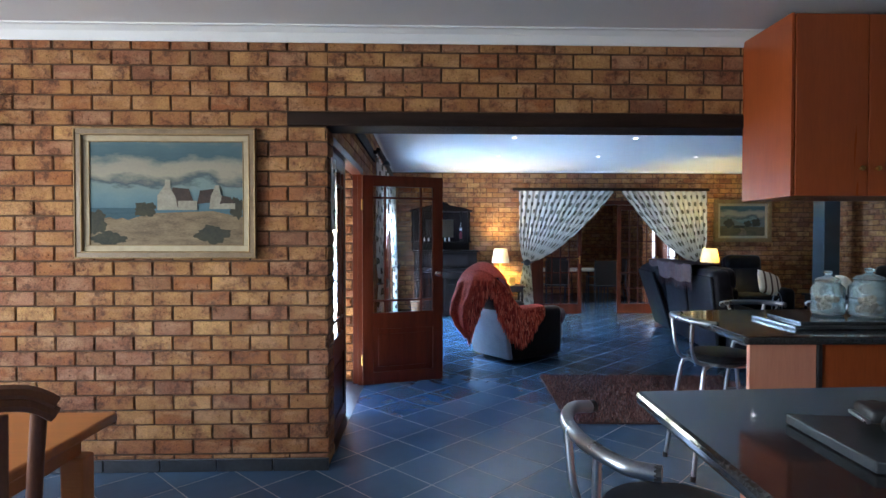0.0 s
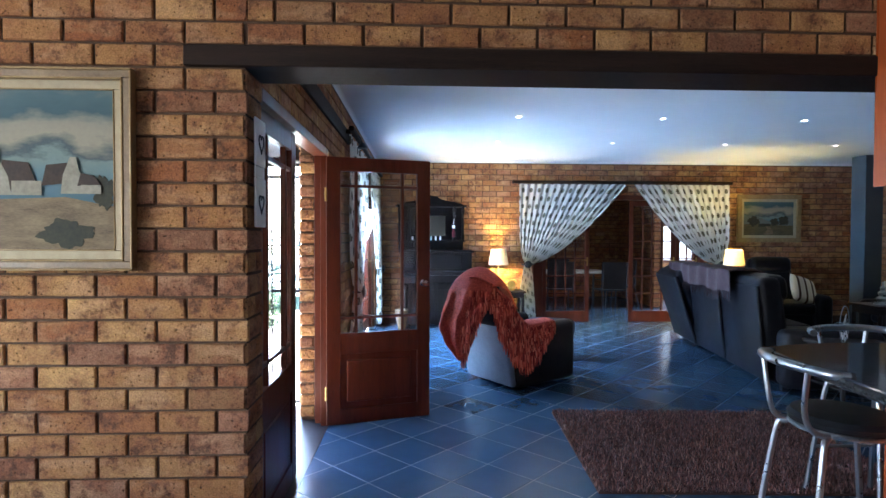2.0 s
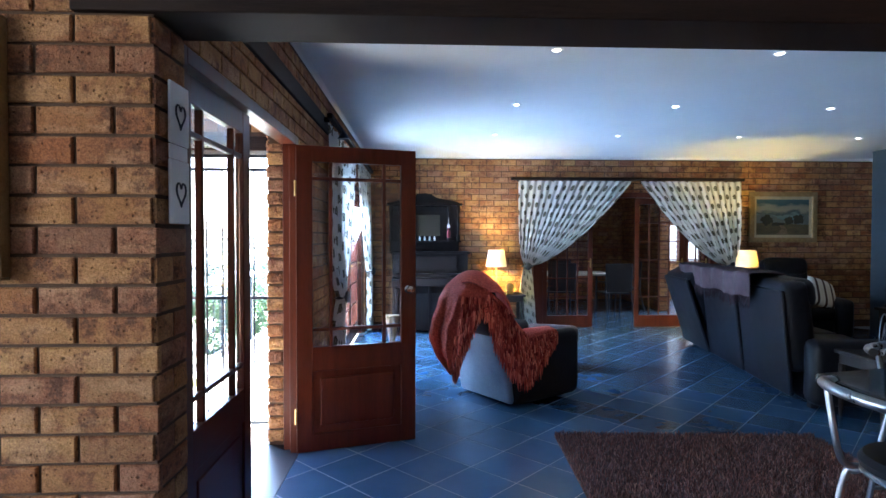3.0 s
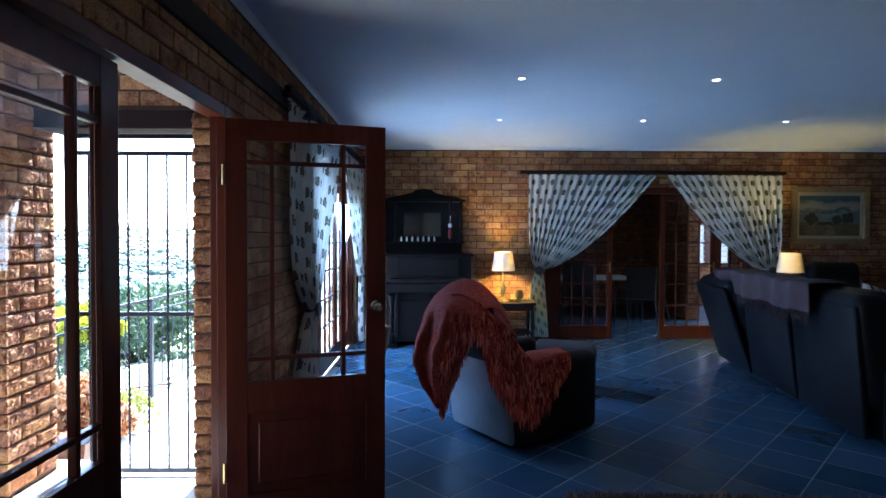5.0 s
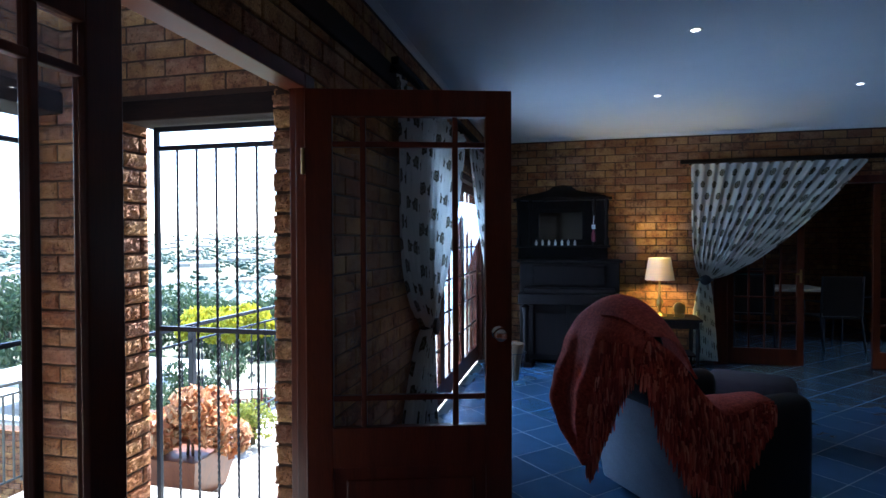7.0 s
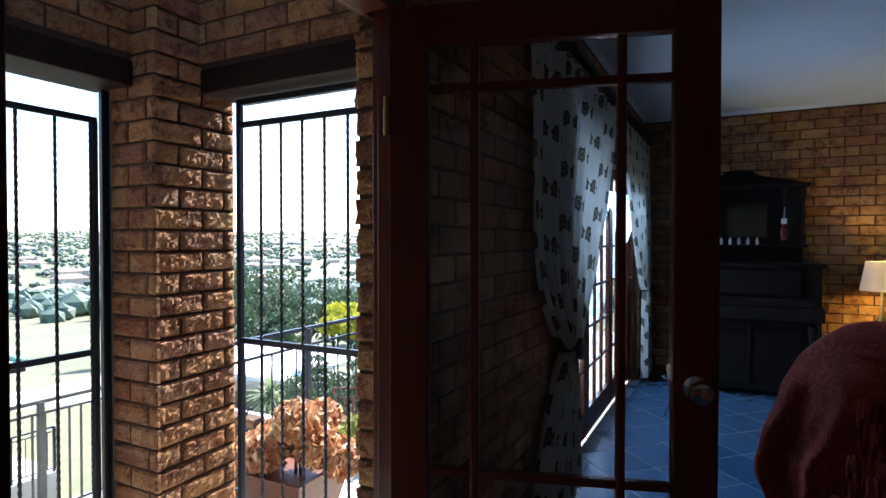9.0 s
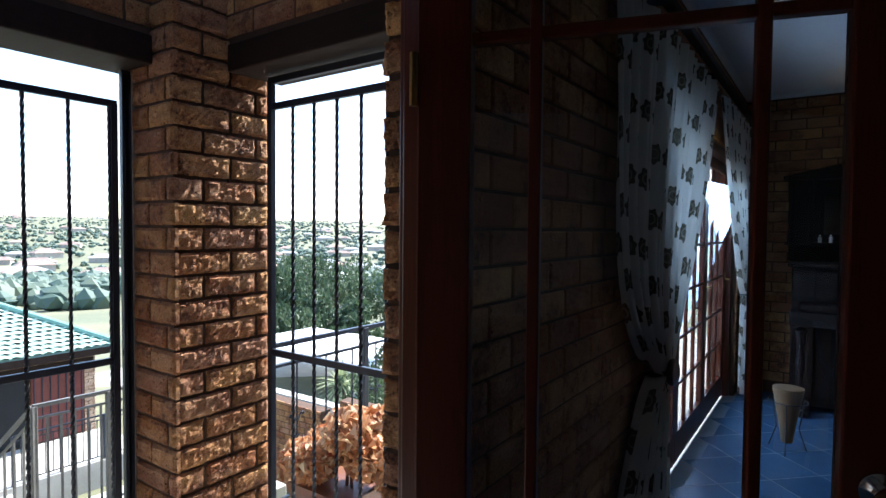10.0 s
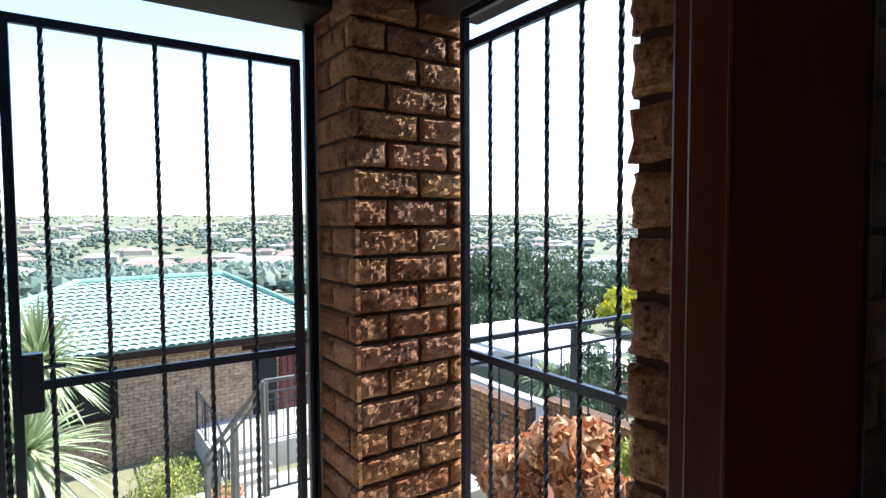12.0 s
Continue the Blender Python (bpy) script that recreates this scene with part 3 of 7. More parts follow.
# ---- porch ----
XA, YB, PX, PY = -2.05, 5.755, -1.918, 5.53
pb = wall("wall_porch_front", [(-2.30, XA - G, 3.575, 3.9, -0.1, 3.1), (-2.30, XA - G, 5.66, 6.0, -0.1, 3.1), (-2.30, XA - G, 3.9, 5.66, 2.16, 3.1)])
lay_bricks(pb, (XA, 3.58, 0), (0, 1, 0), (1, 0, 0), 0.0, 1.95, 2.17, 2.9, near=(-2, 5, 2), rugged=0.0015)
ps = wall("wall_porch_end", [(XA - G, PX - G, YB + G, 5.95, -0.1, 3.1), (PX - G, -0.88 + G, YB + G, 6.0 - G, 2.16, 3.1)])
lay_bricks(ps, (XA, YB, 0), (1, 0, 0), (0, -1, 0), 0.0, 1.17, 0.0, 2.9, holes=((0.0, 1.2, -1, 2.17),), rugged=0.0015, shift=0.05)
pp = wall("porch_pillar", [(-2.25, PX - G, PY + G, YB + 0.004, -0.1, 3.1)], "pier of rough speckled face brick")
lay_bricks(pp, (-2.2, PY, 0), (1, 0, 0), (0, -1, 0), 0.0, 0.29, 0.0, 2.9, rugged=0.003, shift=0.115)
lay_bricks(pp, (PX, PY, 0), (0, 1, 0), (1, 0, 0), 0.010, 0.415, 0.0, 2.9, rugged=0.005, shift=0.0)
lay_bricks(wl, (-0.88, 5.475, 0), (1, 0, 0), (0, -1, 0), 0.0, 0.14, 0.0, 2.07, rugged=0.006, shift=0.115, depth=0.02)
lay_bricks(wl, (-0.88, 5.475, 0), (0, 1, 0), (-1, 0, 0), 0.010, 0.28, 0.0, 2.9, rugged=0.006, shift=0.115, depth=0.02)
part("porch_lintel_1", boxed(-2.29, XA + 0.012, 3.7, PY + 0.0, 2.06, 2.165, 0.006), M_TIMBER, label="dark timber lintel over the barred opening", kind="structure")
part("porch_lintel_2", boxed(-1.90, -0.885, YB - 0.012, 6.0, 2.06, 2.165, 0.006), M_TIMBER, label="dark timber lintel over the barred opening", kind="structure")
part("porch_roof", boxed(-2.4, -0.9, 3.58, 6.1, 3.1, 3.2), M_TIMBER, label="boarded porch ceiling", kind="structure")
part("porch_floor", boxed(-2.5, -0.88, 3.58, 6.1, -0.14, -0.004), M_CONC, label="pale concrete porch floor", kind="structure")
part("threshold", boxed(-0.88, XL + 0.02, 3.575, 5.47, -0.10, 0.002, 0.003), M_SKIRT, label="dark slate threshold", kind="structure")


def twisted_bar(bm, x, z0, z1, r=0.0075):
    n = max(4, int((z1 - z0) / 0.014))
    tube(bm, [(x, 0, z0 + (z1 - z0) * i / n) for i in range(n + 1)], r, 4, twist=math.radians(38), caps=False)
    return bm


def burglar_gate(name, at, width, z_top, z_mid, z_bot, xs, label, head=0.0, lock=False):
    """A barred panel along x with twisted uprights between flat rails."""
    gate = thing(name, at, label, "security gate")
    for x in (0.012, width - 0.012):
        part("post", boxed(x - 0.012, x + 0.012, -0.012, 0.012, z_bot, z_top + head, 0.002), M_IRON, gate)
    for z in (z_bot, z_mid, z_top) + ((z_top + head,) if head else ()):
        part("rail", boxed(0, width, -0.009, 0.009, z - 0.013, z + 0.013, 0.002), M_IRON, gate)
    for x in xs:
        part("twisted_bar", twisted_bar(bmesh.new(), x, z_bot, z_top), M_IRON, gate, smooth=True)
    if lock:
        part("lock_box", boxed(0.02, 0.07, -0.02, 0.02, z_mid - 0.07, z_mid + 0.09, 0.003), M_IRON, gate)
        part("bolt", tube(bmesh.new(), [(0.07, -0.012, z_mid + 0.05), (0.12, -0.012, z_mid + 0.05)], 0.006, 8), M_IRON, gate)
    return gate


burglar_gate("security_gate", pose(-2.21, 4.68, 0, 0, 0, 90), 0.80, 1.925, 0.955, 0.03, [0.09 + 0.1367 * i for i in range(6)], "black iron security gate with twisted bars, shut", head=0.0, lock=True)
burglar_gate("fixed_grille", pose(-2.21, 5.495, 0, 0, 0, 90), 0.035, 2.045, 0.98, 0.03, [], "black iron gate post")
burglar_gate("fixed_grille", pose(-2.21, 3.9, 0, 0, 0, 90), 0.76, 1.925, 0.98, 0.03, [0.09 + 0.1355 * i for i in range(6)], "black iron grille with twisted bars beside the gate", head=0.10)
burglar_gate("fixed_grille", pose(-1.80, 5.86, 0), 0.91, 1.935, 0.975, 0.03, [0.138 + 0.117 * i for i in range(7)], "black iron grille with twisted bars in the side opening", head=0.10)

# ---- window doors on the porch side ----


def many_paned_leaf(name, at, width, height, cols, rows, label, material=M_MAHOG):
    leaf = thing(name, at, label, "door")
    T = 0.04
    bm = bmesh.new()
    box(bm, 0, 0.07, 0, T, 0.005, height, 0.003)
    box(bm, width - 0.07, width, 0, T, 0.005, height, 0.003)
    box(bm, 0.069, width - 0.069, 0.001, T - 0.001, 0.005, 0.19, 0.003)
    box(bm, 0.069, width - 0.069, 0.001, T - 0.001, height - 0.09, height, 0.003)
    part("door_frame", bm, material, leaf)
    zs = [0.19 + (height - 0.28) * i / rows for i in range(rows + 1)]
    xs = [0.07 + (width - 0.14) * i / cols for i in range(cols + 1)]
    for x in xs[1:-1]:
        part("glazing_bar", boxed(x - 0.010, x + 0.010, 0.006, T - 0.006, 0.19, height - 0.09, 0.003), material, leaf)
    for z in zs[1:-1]:
        part("glazing_bar", boxed(0.07, width - 0.07, 0.008, T - 0.008, z - 0.010, z + 0.010, 0.003), material, leaf)
    for i in range(cols):
        for k in range(rows):
            part("pane", boxed(xs[i] + 0.002, xs[i + 1] - 0.002, T / 2 - 0.002, T / 2 + 0.002, zs[k] + 0.002, zs[k + 1] - 0.002), M_GLASS, leaf).visible_shadow = False
    bm = boxed(width - 0.045, width - 0.02, -0.006, 0.0, 0.95, 1.10, 0.002)
    tube(bm, [(width - 0.032, 0, 1.05), (width - 0.032, -0.04, 1.05), (width - 0.13, -0.045, 1.05)], 0.007, 8)
    part("door_handle", bm, M_BRASS, leaf, "brass lever handle")
    return leaf


for i, y in enumerate((7.19, 8.105, 9.02)):
    many_paned_leaf("window_door", pose(-0.75, y, 0, 0, 0, 90), 0.91, 2.05, 3, 6, "many-paned glazed wooden door onto the terrace, shut")
bm = bmesh.new()
box(bm, -0.80, -0.70, 7.15, 7.188, 0, 2.12, 0.003)
box(bm, -0.80, -0.70, 9.935, 9.98, 0, 2.12, 0.003)
box(bm, -0.80, -0.70, 7.188, 9.935, 2.06, 2.12, 0.003)
part("window_frame_2", bm, M_MAHOG, label="red-brown wooden frame of the terrace doors", kind="structure")

# ---- far doors ----
for x, w, cols in ((2.11, 0.80, 4), (3.59, 0.80, 4), (4.395, 0.385, 2)):
    many_paned_leaf("french_door", pose(x, YF + 0.06, 0), w, 2.05, cols, 6, "dark wooden many-paned glazed door")
bm = bmesh.new()
box(bm, 1.95, 2.105, YF - 0.01, YF + 0.14, 0, 2.14, 0.004)
box(bm, 4.78, 4.85, YF - 0.01, YF + 0.14, 0, 2.14, 0.004)
box(bm, 2.105, 4.78, YF - 0.01, YF + 0.14, 2.06, 2.14, 0.004)
part("door_frame_2", bm, M_MAHOG, label="dark red wooden door frame", kind="structure")


# ---- curtains ----
def curtain(name, at, x0, x1, tie, z_top, z_tie, z_bot, spread, label, folds=16, flip=1, cloth=2.6):
    """A curtain gathered to a tie-back; x0 is its fixed edge, x1 its drawn edge at the top."""
    top = thing(name, at, label, "curtain")
    H = z_top - z_bot

    def edges(z):
        if z > z_tie:
            t = (z - z_tie) / (z_top - z_tie)
            fixed = x0 + (tie - 0.05 * flip - x0) * (1 - t) ** 6
            drawn = tie + 0.06 * flip + (x1 - tie - 0.06 * flip) * (t ** 0.68)
        else:
            t = (z_tie - z) / (z_tie - z_bot)
            k = t ** 0.6
            fixed = tie - 0.04 * flip + (x0 - 0.03 * flip - tie + 0.04 * flip) * k
            drawn = tie + 0.05 * flip + (spread - 0.05) * flip * k
        return fixed, drawn

    def at_uv(u, v):
        z = z_top - v * H
        a, b = edges(z)
        sq = abs(b - a) / abs(x1 - x0)
        drape = 0.0
        x = a + (b - a) * u
        if z > z_tie:
            drape = -0.12 * u * (1 - (z - z_tie) / (z_top - z_tie)) ** 0.6 * 0
        amp = 0.012 + 0.022 * min(1, (1 - sq) * 1.2)
        y = -amp * math.sin(u * folds * 2 * math.pi + 0.6 * math.sin(v * 5)) - 0.008 * math.sin(u * folds * 0.37 * 2 * math.pi + v * 3)
        return Vector((x, y - 0.02 * (1 - sq), z + drape))

    def uv_of(u, v):
        return (u * cloth, (1 - v) * H + u * 0.35 * min(v * 2, 1.0) * 0.5)
    bm = grid_mesh(bmesh.new(), folds * 8, 44, at_uv, uv_of)
    part("cloth", bm, M_CURTAIN, top, "cream curtain cloth with olive flower spots", smooth=80)
    ring = lathe(bmesh.new(), [(0.0, -0.012), (0.03, -0.022), (0.055, -0.012), (0.06, 0.0), (0.055, 0.012), (0.03, 0.024), (0.0, 0.028)], 18)
    bmesh.ops.transform(ring, matrix=Matrix.Translation((tie, -0.075, z_tie)) @ pose(0, 0, 0, 90), verts=ring.verts)
    part("tieback_rosette", ring, M_BLACKPLASTIC, top, "black fabric rosette", smooth=True)
    band = tube(bmesh.new(), [(tie + 0.09 * math.cos(a), -0.02 - 0.055 * math.sin(a), z_tie + 0.01 * math.sin(a)) for a in [math.pi * i / 8 * 2 for i in range(9)]], 0.012, 8, caps=False)
    part("tieback_band", band, M_BLACKPLASTIC, top)
    return top


curtain("curtain", pose(0, 10.2, 0), 1.69, 3.48, 1.83, 2.31, 0.985, 0.06, 0.15, "cream curtain with olive flower spots, gathered to a black tie-back")
curtain("curtain", pose(0, 10.2, 0), 5.22, 3.60, 5.06, 2.31, 0.985, 0.06, 0.15, "cream curtain with olive flower spots, gathered to a black tie-back", flip=-1)


def rod(name, a, b, z, y, axis, label):
    th = thing(name, pose(0, 0, 0) if axis == "x" else pose(0, 0, 0), label, "curtain rail")
    if axis == "x":
        part("pole", boxed(a, b, y - 0.022, y + 0.022, z - 0.022, z + 0.022, 0.008), M_TIMBER, th)
        for x in (a + 0.12, (a + b) / 2, b - 0.12):
            part("bracket", boxed(x - 0.012, x + 0.012, y + 0.02, y + 0.085, z - 0.03, z + 0.01, 0.003), M_TIMBER, th)
    else:
        part("pole", boxed(y - 0.022, y + 0.022, a, b, z - 0.022, z + 0.022, 0.008), M_TIMBER, th)
        for x in (a + 0.12, (a + b) / 2, b - 0.12):
            part("bracket", boxed(y - 0.085, y - 0.02, x - 0.012, x + 0.012, z - 0.03, z + 0.01, 0.003), M_TIMBER, th)
    return th


rod("curtain_rail", 1.57, 5.26, 2.335, 10.19, "x", "dark wooden curtain pole on the brick wall")
rod("curtain_rail", 6.2, 10.2, 2.42, -0.565, "y", "dark wooden curtain pole on the brick wall")
curtain("curtain", pose(-0.60, 0, 0, 0, 0, 90), 6.34, 8.46, 6.96, 2.39, 0.86, 0.06, 0.18, "cream curtain with olive flower spots, gathered to a black tie-back")
curtain("curtain", pose(-0.60, 0, 0, 0, 0, 90), 10.18, 8.62, 10.0, 2.39, 0.92, 0.06, 0.16, "cream curtain with olive flower spots, gathered to a black tie-back", flip=-1)

# ---- downlights ----
for y in (5.35, 6.9, 8.45):
    for x in (1.085, 2.62, 4.155, 5.69):
        dl = thing("downlight", pose(x, y, CEIL), "small round recessed ceiling downlight, lit", "ceiling light", "downlights in the living room ceiling")
        part("rim", lathe(bmesh.new(), [(0.026, -0.001), (0.030, -0.005), (0.042, -0.004), (0.045, -0.0005)], 20), M_WHITE, dl, smooth=True)
        part("bulb", lathe(bmesh.new(), [(0.0, -0.004), (0.018, -0.0035), (0.026, -0.001)], 16), M_SPOT, dl)


# ---- table lamps ----
def table_lamp(at, label, h=0.60):
    t = thing("table_lamp", at, label, "lamp")
    part("base", lathe(bmesh.new(), [(0, 0), (0.075, 0), (0.078, 0.012), (0.05, 0.03), (0.018, 0.05), (0.016, 0.09), (0.03, 0.12), (0.038, 0.16), (0.026, 0.20), (0.012, 0.22), (0.010, h - 0.22), (0, h - 0.215)], 20), M_BRASS, t, smooth=True)
    bm = lathe(bmesh.new(), [(0.16, h - 0.25), (0.118, h), (0.115, h), (0.157, h - 0.25)], 28)
    part("shade", bm, M_SHADE, t, "cream fabric drum shade", smooth=True)
    part("bulb", lathe(bmesh.new(), [(0, h - 0.20), (0.02, h - 0.18), (0.03, h - 0.14), (0.02, h - 0.11), (0, h - 0.10)], 12), M_BULB, t, smooth=True)
    return t


def side_table(at, w, d, h, label, material=M_PIANO):
    t = thing("side_table", at, label, "side table")
    part("tabletop", boxed(-w / 2, w / 2, -d / 2, d / 2, h - 0.03, h, 0.006), material, t)
    part("apron", boxed(-w / 2 + 0.03, w / 2 - 0.03, -d / 2 + 0.03, d / 2 - 0.03, h - 0.11, h - 0.03, 0.004), material, t)
    for sx in (-1, 1):
        for sy in (-1, 1):
            x, y = sx * (w / 2 - 0.045), sy * (d / 2 - 0.045)
            part("leg", lathe(bmesh.new(), [(0, 0), (0.014, 0), (0.018, 0.1), (0.024, 0.3), (0.022, h - 0.11), (0, h - 0.11)], 10, (x, y, 0)), material, t, smooth=True)
    part("shelf", boxed(-w / 2 + 0.05, w / 2 - 0.05, -d / 2 + 0.05, d / 2 - 0.05, 0.16, 0.18, 0.004), material, t)
    return t


side_table(pose(1.42, 9.98, 0), 0.62, 0.45, 0.58, "small dark wooden side table against the brick wall")
table_lamp(pose(1.32, 9.98, 0.58), "brass table lamp with a lit cream shade on a side table", 0.66)
side_table(pose(5.02, 9.75, 0), 0.5, 0.45, 0.56, "small dark wooden side table behind the sofa")
table_lamp(pose(5.0, 9.65, 0.56), "brass table lamp with a lit cream shade behind the sofa", 0.69)
clock = thing("mantel_clock", pose(1.52, 9.93, 0.58), "small round brass clock on the side table", "clock")
bm = lathe(bmesh.new(), [(0, -0.02), (0.06, -0.02), (0.065, -0.01), (0.065, 0.01), (0.055, 0.015), (0, 0.015)], 20)
bmesh.ops.transform(bm, matrix=Matrix.Translation((0, 0, 0.10)) @ pose(0, 0, 0, 90), verts=bm.verts)
part("case", bm, M_BRASS, clock, smooth=True)
part("foot", boxed(-0.05, 0.05, -0.025, 0.025, 0, 0.04, 0.006), M_BRASS, clock)


# ---- rug ----
rug = thing("shag_rug", pose(1.06, 4.14, 0.0, 0, 0, -3.0), "brown and maroon long-pile shag rug on the slate floor", "rug")
RW, RD = 1.84, 1.43
part("backing", boxed(0, RW, 0, RD, 0.0, 0.012, 0.004), M_RUGBASE, rug)
rng = random.Random(11)
pts, faces = [], []
for i in range(30000):
    x, y = rng.uniform(0.0, RW), rng.uniform(0.0, RD)
    a = rng.uniform(0, 6.283)
    h, lean = rng.uniform(0.018, 0.042), rng.uniform(0.0, 0.028)
    b = rng.uniform(0, 6.283)
    w = rng.uniform(0.0018, 0.0032)
    n0 = len(pts)
    dx, dy = w * math.cos(a), w * math.sin(a)
    lx, ly = lean * math.cos(b), lean * math.sin(b)
    pts += [(x - dx, y - dy, 0.01), (x + dx, y + dy, 0.01), (x + dx * 0.9 + lx * 0.5, y + dy * 0.9 + ly * 0.5, 0.01 + h * 0.7), (x + lx, y + ly, 0.01 + h), (x - dx * 0.9 + lx * 0.5, y - dy * 0.9 + ly * 0.5, 0.01 + h * 0.7)]
    faces += [(n0, n0 + 1, n0 + 2, n0 + 4), (n0 + 4, n0 + 2, n0 + 3)]
mesh = bpy.data.meshes.new("shag_fibre")
mesh.from_pydata(pts, [], faces)
mesh.materials.append(M_SHAG)
pile = new("shag_fibre", mesh)
pile.parent = rug
tagged(pile, kind="stuff")


# ---- seating ----
def rbox(x0, x1, y0, y1, z0, z1, bev, m=None, seg=3):
    return boxed(x0, x1, y0, y1, z0, z1, bev, seg=seg, m=m)


def tilt(deg, x, y, z):
    return Matrix.Translation((x, y, z)) @ pose(0, 0, 0, deg) @ Matrix.Translation((-x, -y, -z))


ac = thing("armchair", pose(1.074, 6.686, 0, 0, 0, -56), "dark brown leather recliner armchair, its back coloured grey as sheen, on slate floor", "armchair")
part("base", rbox(-0.33, 0.33, -0.36, 0.36, 0.02, 0.36, 0.05), M_LEATHER_B, ac, smooth=True)
part("seat", rbox(-0.25, 0.25, -0.22, 0.40, 0.30, 0.47, 0.06), M_LEATHER_B, ac, smooth=True)
for s in (-1, 1):
    part("armrest", rbox(s * 0.31 - 0.085, s * 0.31 + 0.085, -0.37, 0.40, 0.03, 0.62, 0.07), M_LEATHER_B, ac, smooth=True)
part("backrest", rbox(-0.22, 0.29, -0.42, -0.23, 0.62, 1.12, 0.10, tilt(20, 0, -0.33, 0.25)), M_LEATHER_B, ac, smooth=True)
# sheen on the leather back is painted as a paler grey
part("back_panel", rbox(-0.335, 0.335, -0.415, -0.35, 0.04, 0.92, 0.03, tilt(10, 0, -0.38, 0.04)), M_BACKSHEEN, ac, "leather back panel coloured grey as sheen", smooth=True)


def sofa_block(name, at, label, seats, seat_w, category="sofa", tilts=(12,), mat=M_LEATHER, top=1.0):
    """Faces +y in its own frame; seats side by side along x."""
    s = thing(name, at, label, category)
    w = seats * seat_w
    part("base", rbox(-w / 2, w / 2, -0.36, 0.42, 0.04, 0.34, 0.05), mat, s, smooth=True)
    for k in range(seats):
        a = -w / 2 + k * seat_w
        tl = tilts[k % len(tilts)]
        part("seat", rbox(a + 0.01, a + seat_w - 0.01, -0.2, 0.47, 0.30, 0.48, 0.06), mat, s, smooth=True)
        part("backrest", rbox(a + 0.012, a + seat_w - 0.012, -0.46, -0.22, 0.28, top, 0.08, tilt(tl, 0, -0.34, 0.3)), mat, s, smooth=True)
        part("head_cushion", rbox(a + 0.03, a + seat_w - 0.03, -0.40, -0.16, top - 0.26, top + 0.01, 0.09, tilt(tl, 0, -0.34, 0.3)), mat, s, smooth=True)
        part("back_panel", rbox(a + 0.02, a + seat_w - 0.02, -0.47, -0.43, 0.08, top - 0.08, 0.018, tilt(tl * 0.8, 0, -0.40, 0.08)), mat, s, smooth=True)
    for sx in (-1, 1):
        part("armrest", rbox(sx * (w / 2 + 0.10) - 0.11, sx * (w / 2 + 0.10) + 0.11, -0.40, 0.48, 0.05, 0.60, 0.08), mat, s, smooth=True)
    for sx in (-1, 1):
        for sy in (-0.3, 0.36):
            part("foot", boxed(sx * w / 2 - 0.03, sx * w / 2 + 0.03, sy - 0.03, sy + 0.03, 0, 0.05), M_BLACKPLASTIC, s)
    return s


sofa_block("sofa", pose(3.995, 7.53, 0, 0, 0, -98.6), "long black leather three-seat recliner sofa, seen from behind", 3, 0.95, tilts=(22, 9, 7), top=1.07)
sofa_block("recliner", pose(5.62, 9.45, 0, 0, 0, 168), "black leather recliner armchair against the brick wall", 1, 0.66, "armchair", top=1.12)
sofa_block("loveseat", pose(6.62, 7.7, 0, 0, 0, 90), "dark blue-black leather two-seat sofa", 2, 0.7, "sofa", top=1.0)

# ---- paintings ----


def flat_shape(points, z, material_name):
    bm = bmesh.new()
    vs = [bm.verts.new((x, -z, y)) for x, y in points]
    f = bm.faces.new(vs)
    ext = bmesh.ops.extrude_face_region(bm, geom=[f])
    bmesh.ops.translate(bm, vec=(0, 0.0012, 0), verts=[v for v in ext["geom"] if isinstance(v, bmesh.types.BMVert)])
    bmesh.ops.recalc_face_normals(bm, faces=bm.faces)
    return bm


def paint(name, a, b, scale=14, stretch=None):
    return surface(name, a, b, scale, 0.8, 0.25, 70, stretch=stretch)


P_SKY = Mat("oil_paint_sky")
_z = P_SKY.n("SeparateXYZ")
P_SKY.link(P_SKY.coords(), _z.inputs[0])
_n = P_SKY.noise(3.4, 6, 0.6, (0.7, 1.0, 1.8))
_n2 = P_SKY.noise(60.0, 3, 0.6)
_t = P_SKY.math("MULTIPLY_ADD", _n, 0.34, P_SKY.math("MULTIPLY_ADD", _z.outputs[2], 1.3, -0.17))
_c = P_SKY.ramp(_t, ((0.36, (0.06, 0.125, 0.165)), (0.50, (0.11, 0.185, 0.205)), (0.585, (0.16, 0.215, 0.205)), (0.61, (0.045, 0.07, 0.078)), (0.66, (0.30, 0.265, 0.195)), (0.74, (0.26, 0.24, 0.185)), (0.80, (0.035, 0.085, 0.105)), (0.88, (0.055, 0.11, 0.13)), (0.95, (0.15, 0.17, 0.15))))
P_SKY.color(P_SKY.mix(P_SKY.math("MULTIPLY", _n2, 0.25), _c, (0.05, 0.065, 0.065)))
P_SKY.rough(0.75).bump(_n2, 0.3, 0.001)
P_SEA = paint("oil_paint_sea", (0.016, 0.048, 0.065), (0.045, 0.095, 0.115), 9, (0.4, 1, 6))
P_SAND = paint("oil_paint_sand", (0.075, 0.050, 0.026), (0.26, 0.185, 0.105), 10, (0.8, 1, 3))
P_BUSH = paint("oil_paint_bush", (0.010, 0.013, 0.009), (0.048, 0.043, 0.022), 14)
P_WALL = paint("oil_paint_white_gable", (0.19, 0.17, 0.125), (0.33, 0.30, 0.235), 20)
P_ROOF = paint("oil_paint_thatch", (0.018, 0.010, 0.008), (0.055, 0.032, 0.022), 30)
P_MOUNT = paint("oil_paint_mountain", (0.07, 0.085, 0.09), (0.15, 0.165, 0.15), 8)
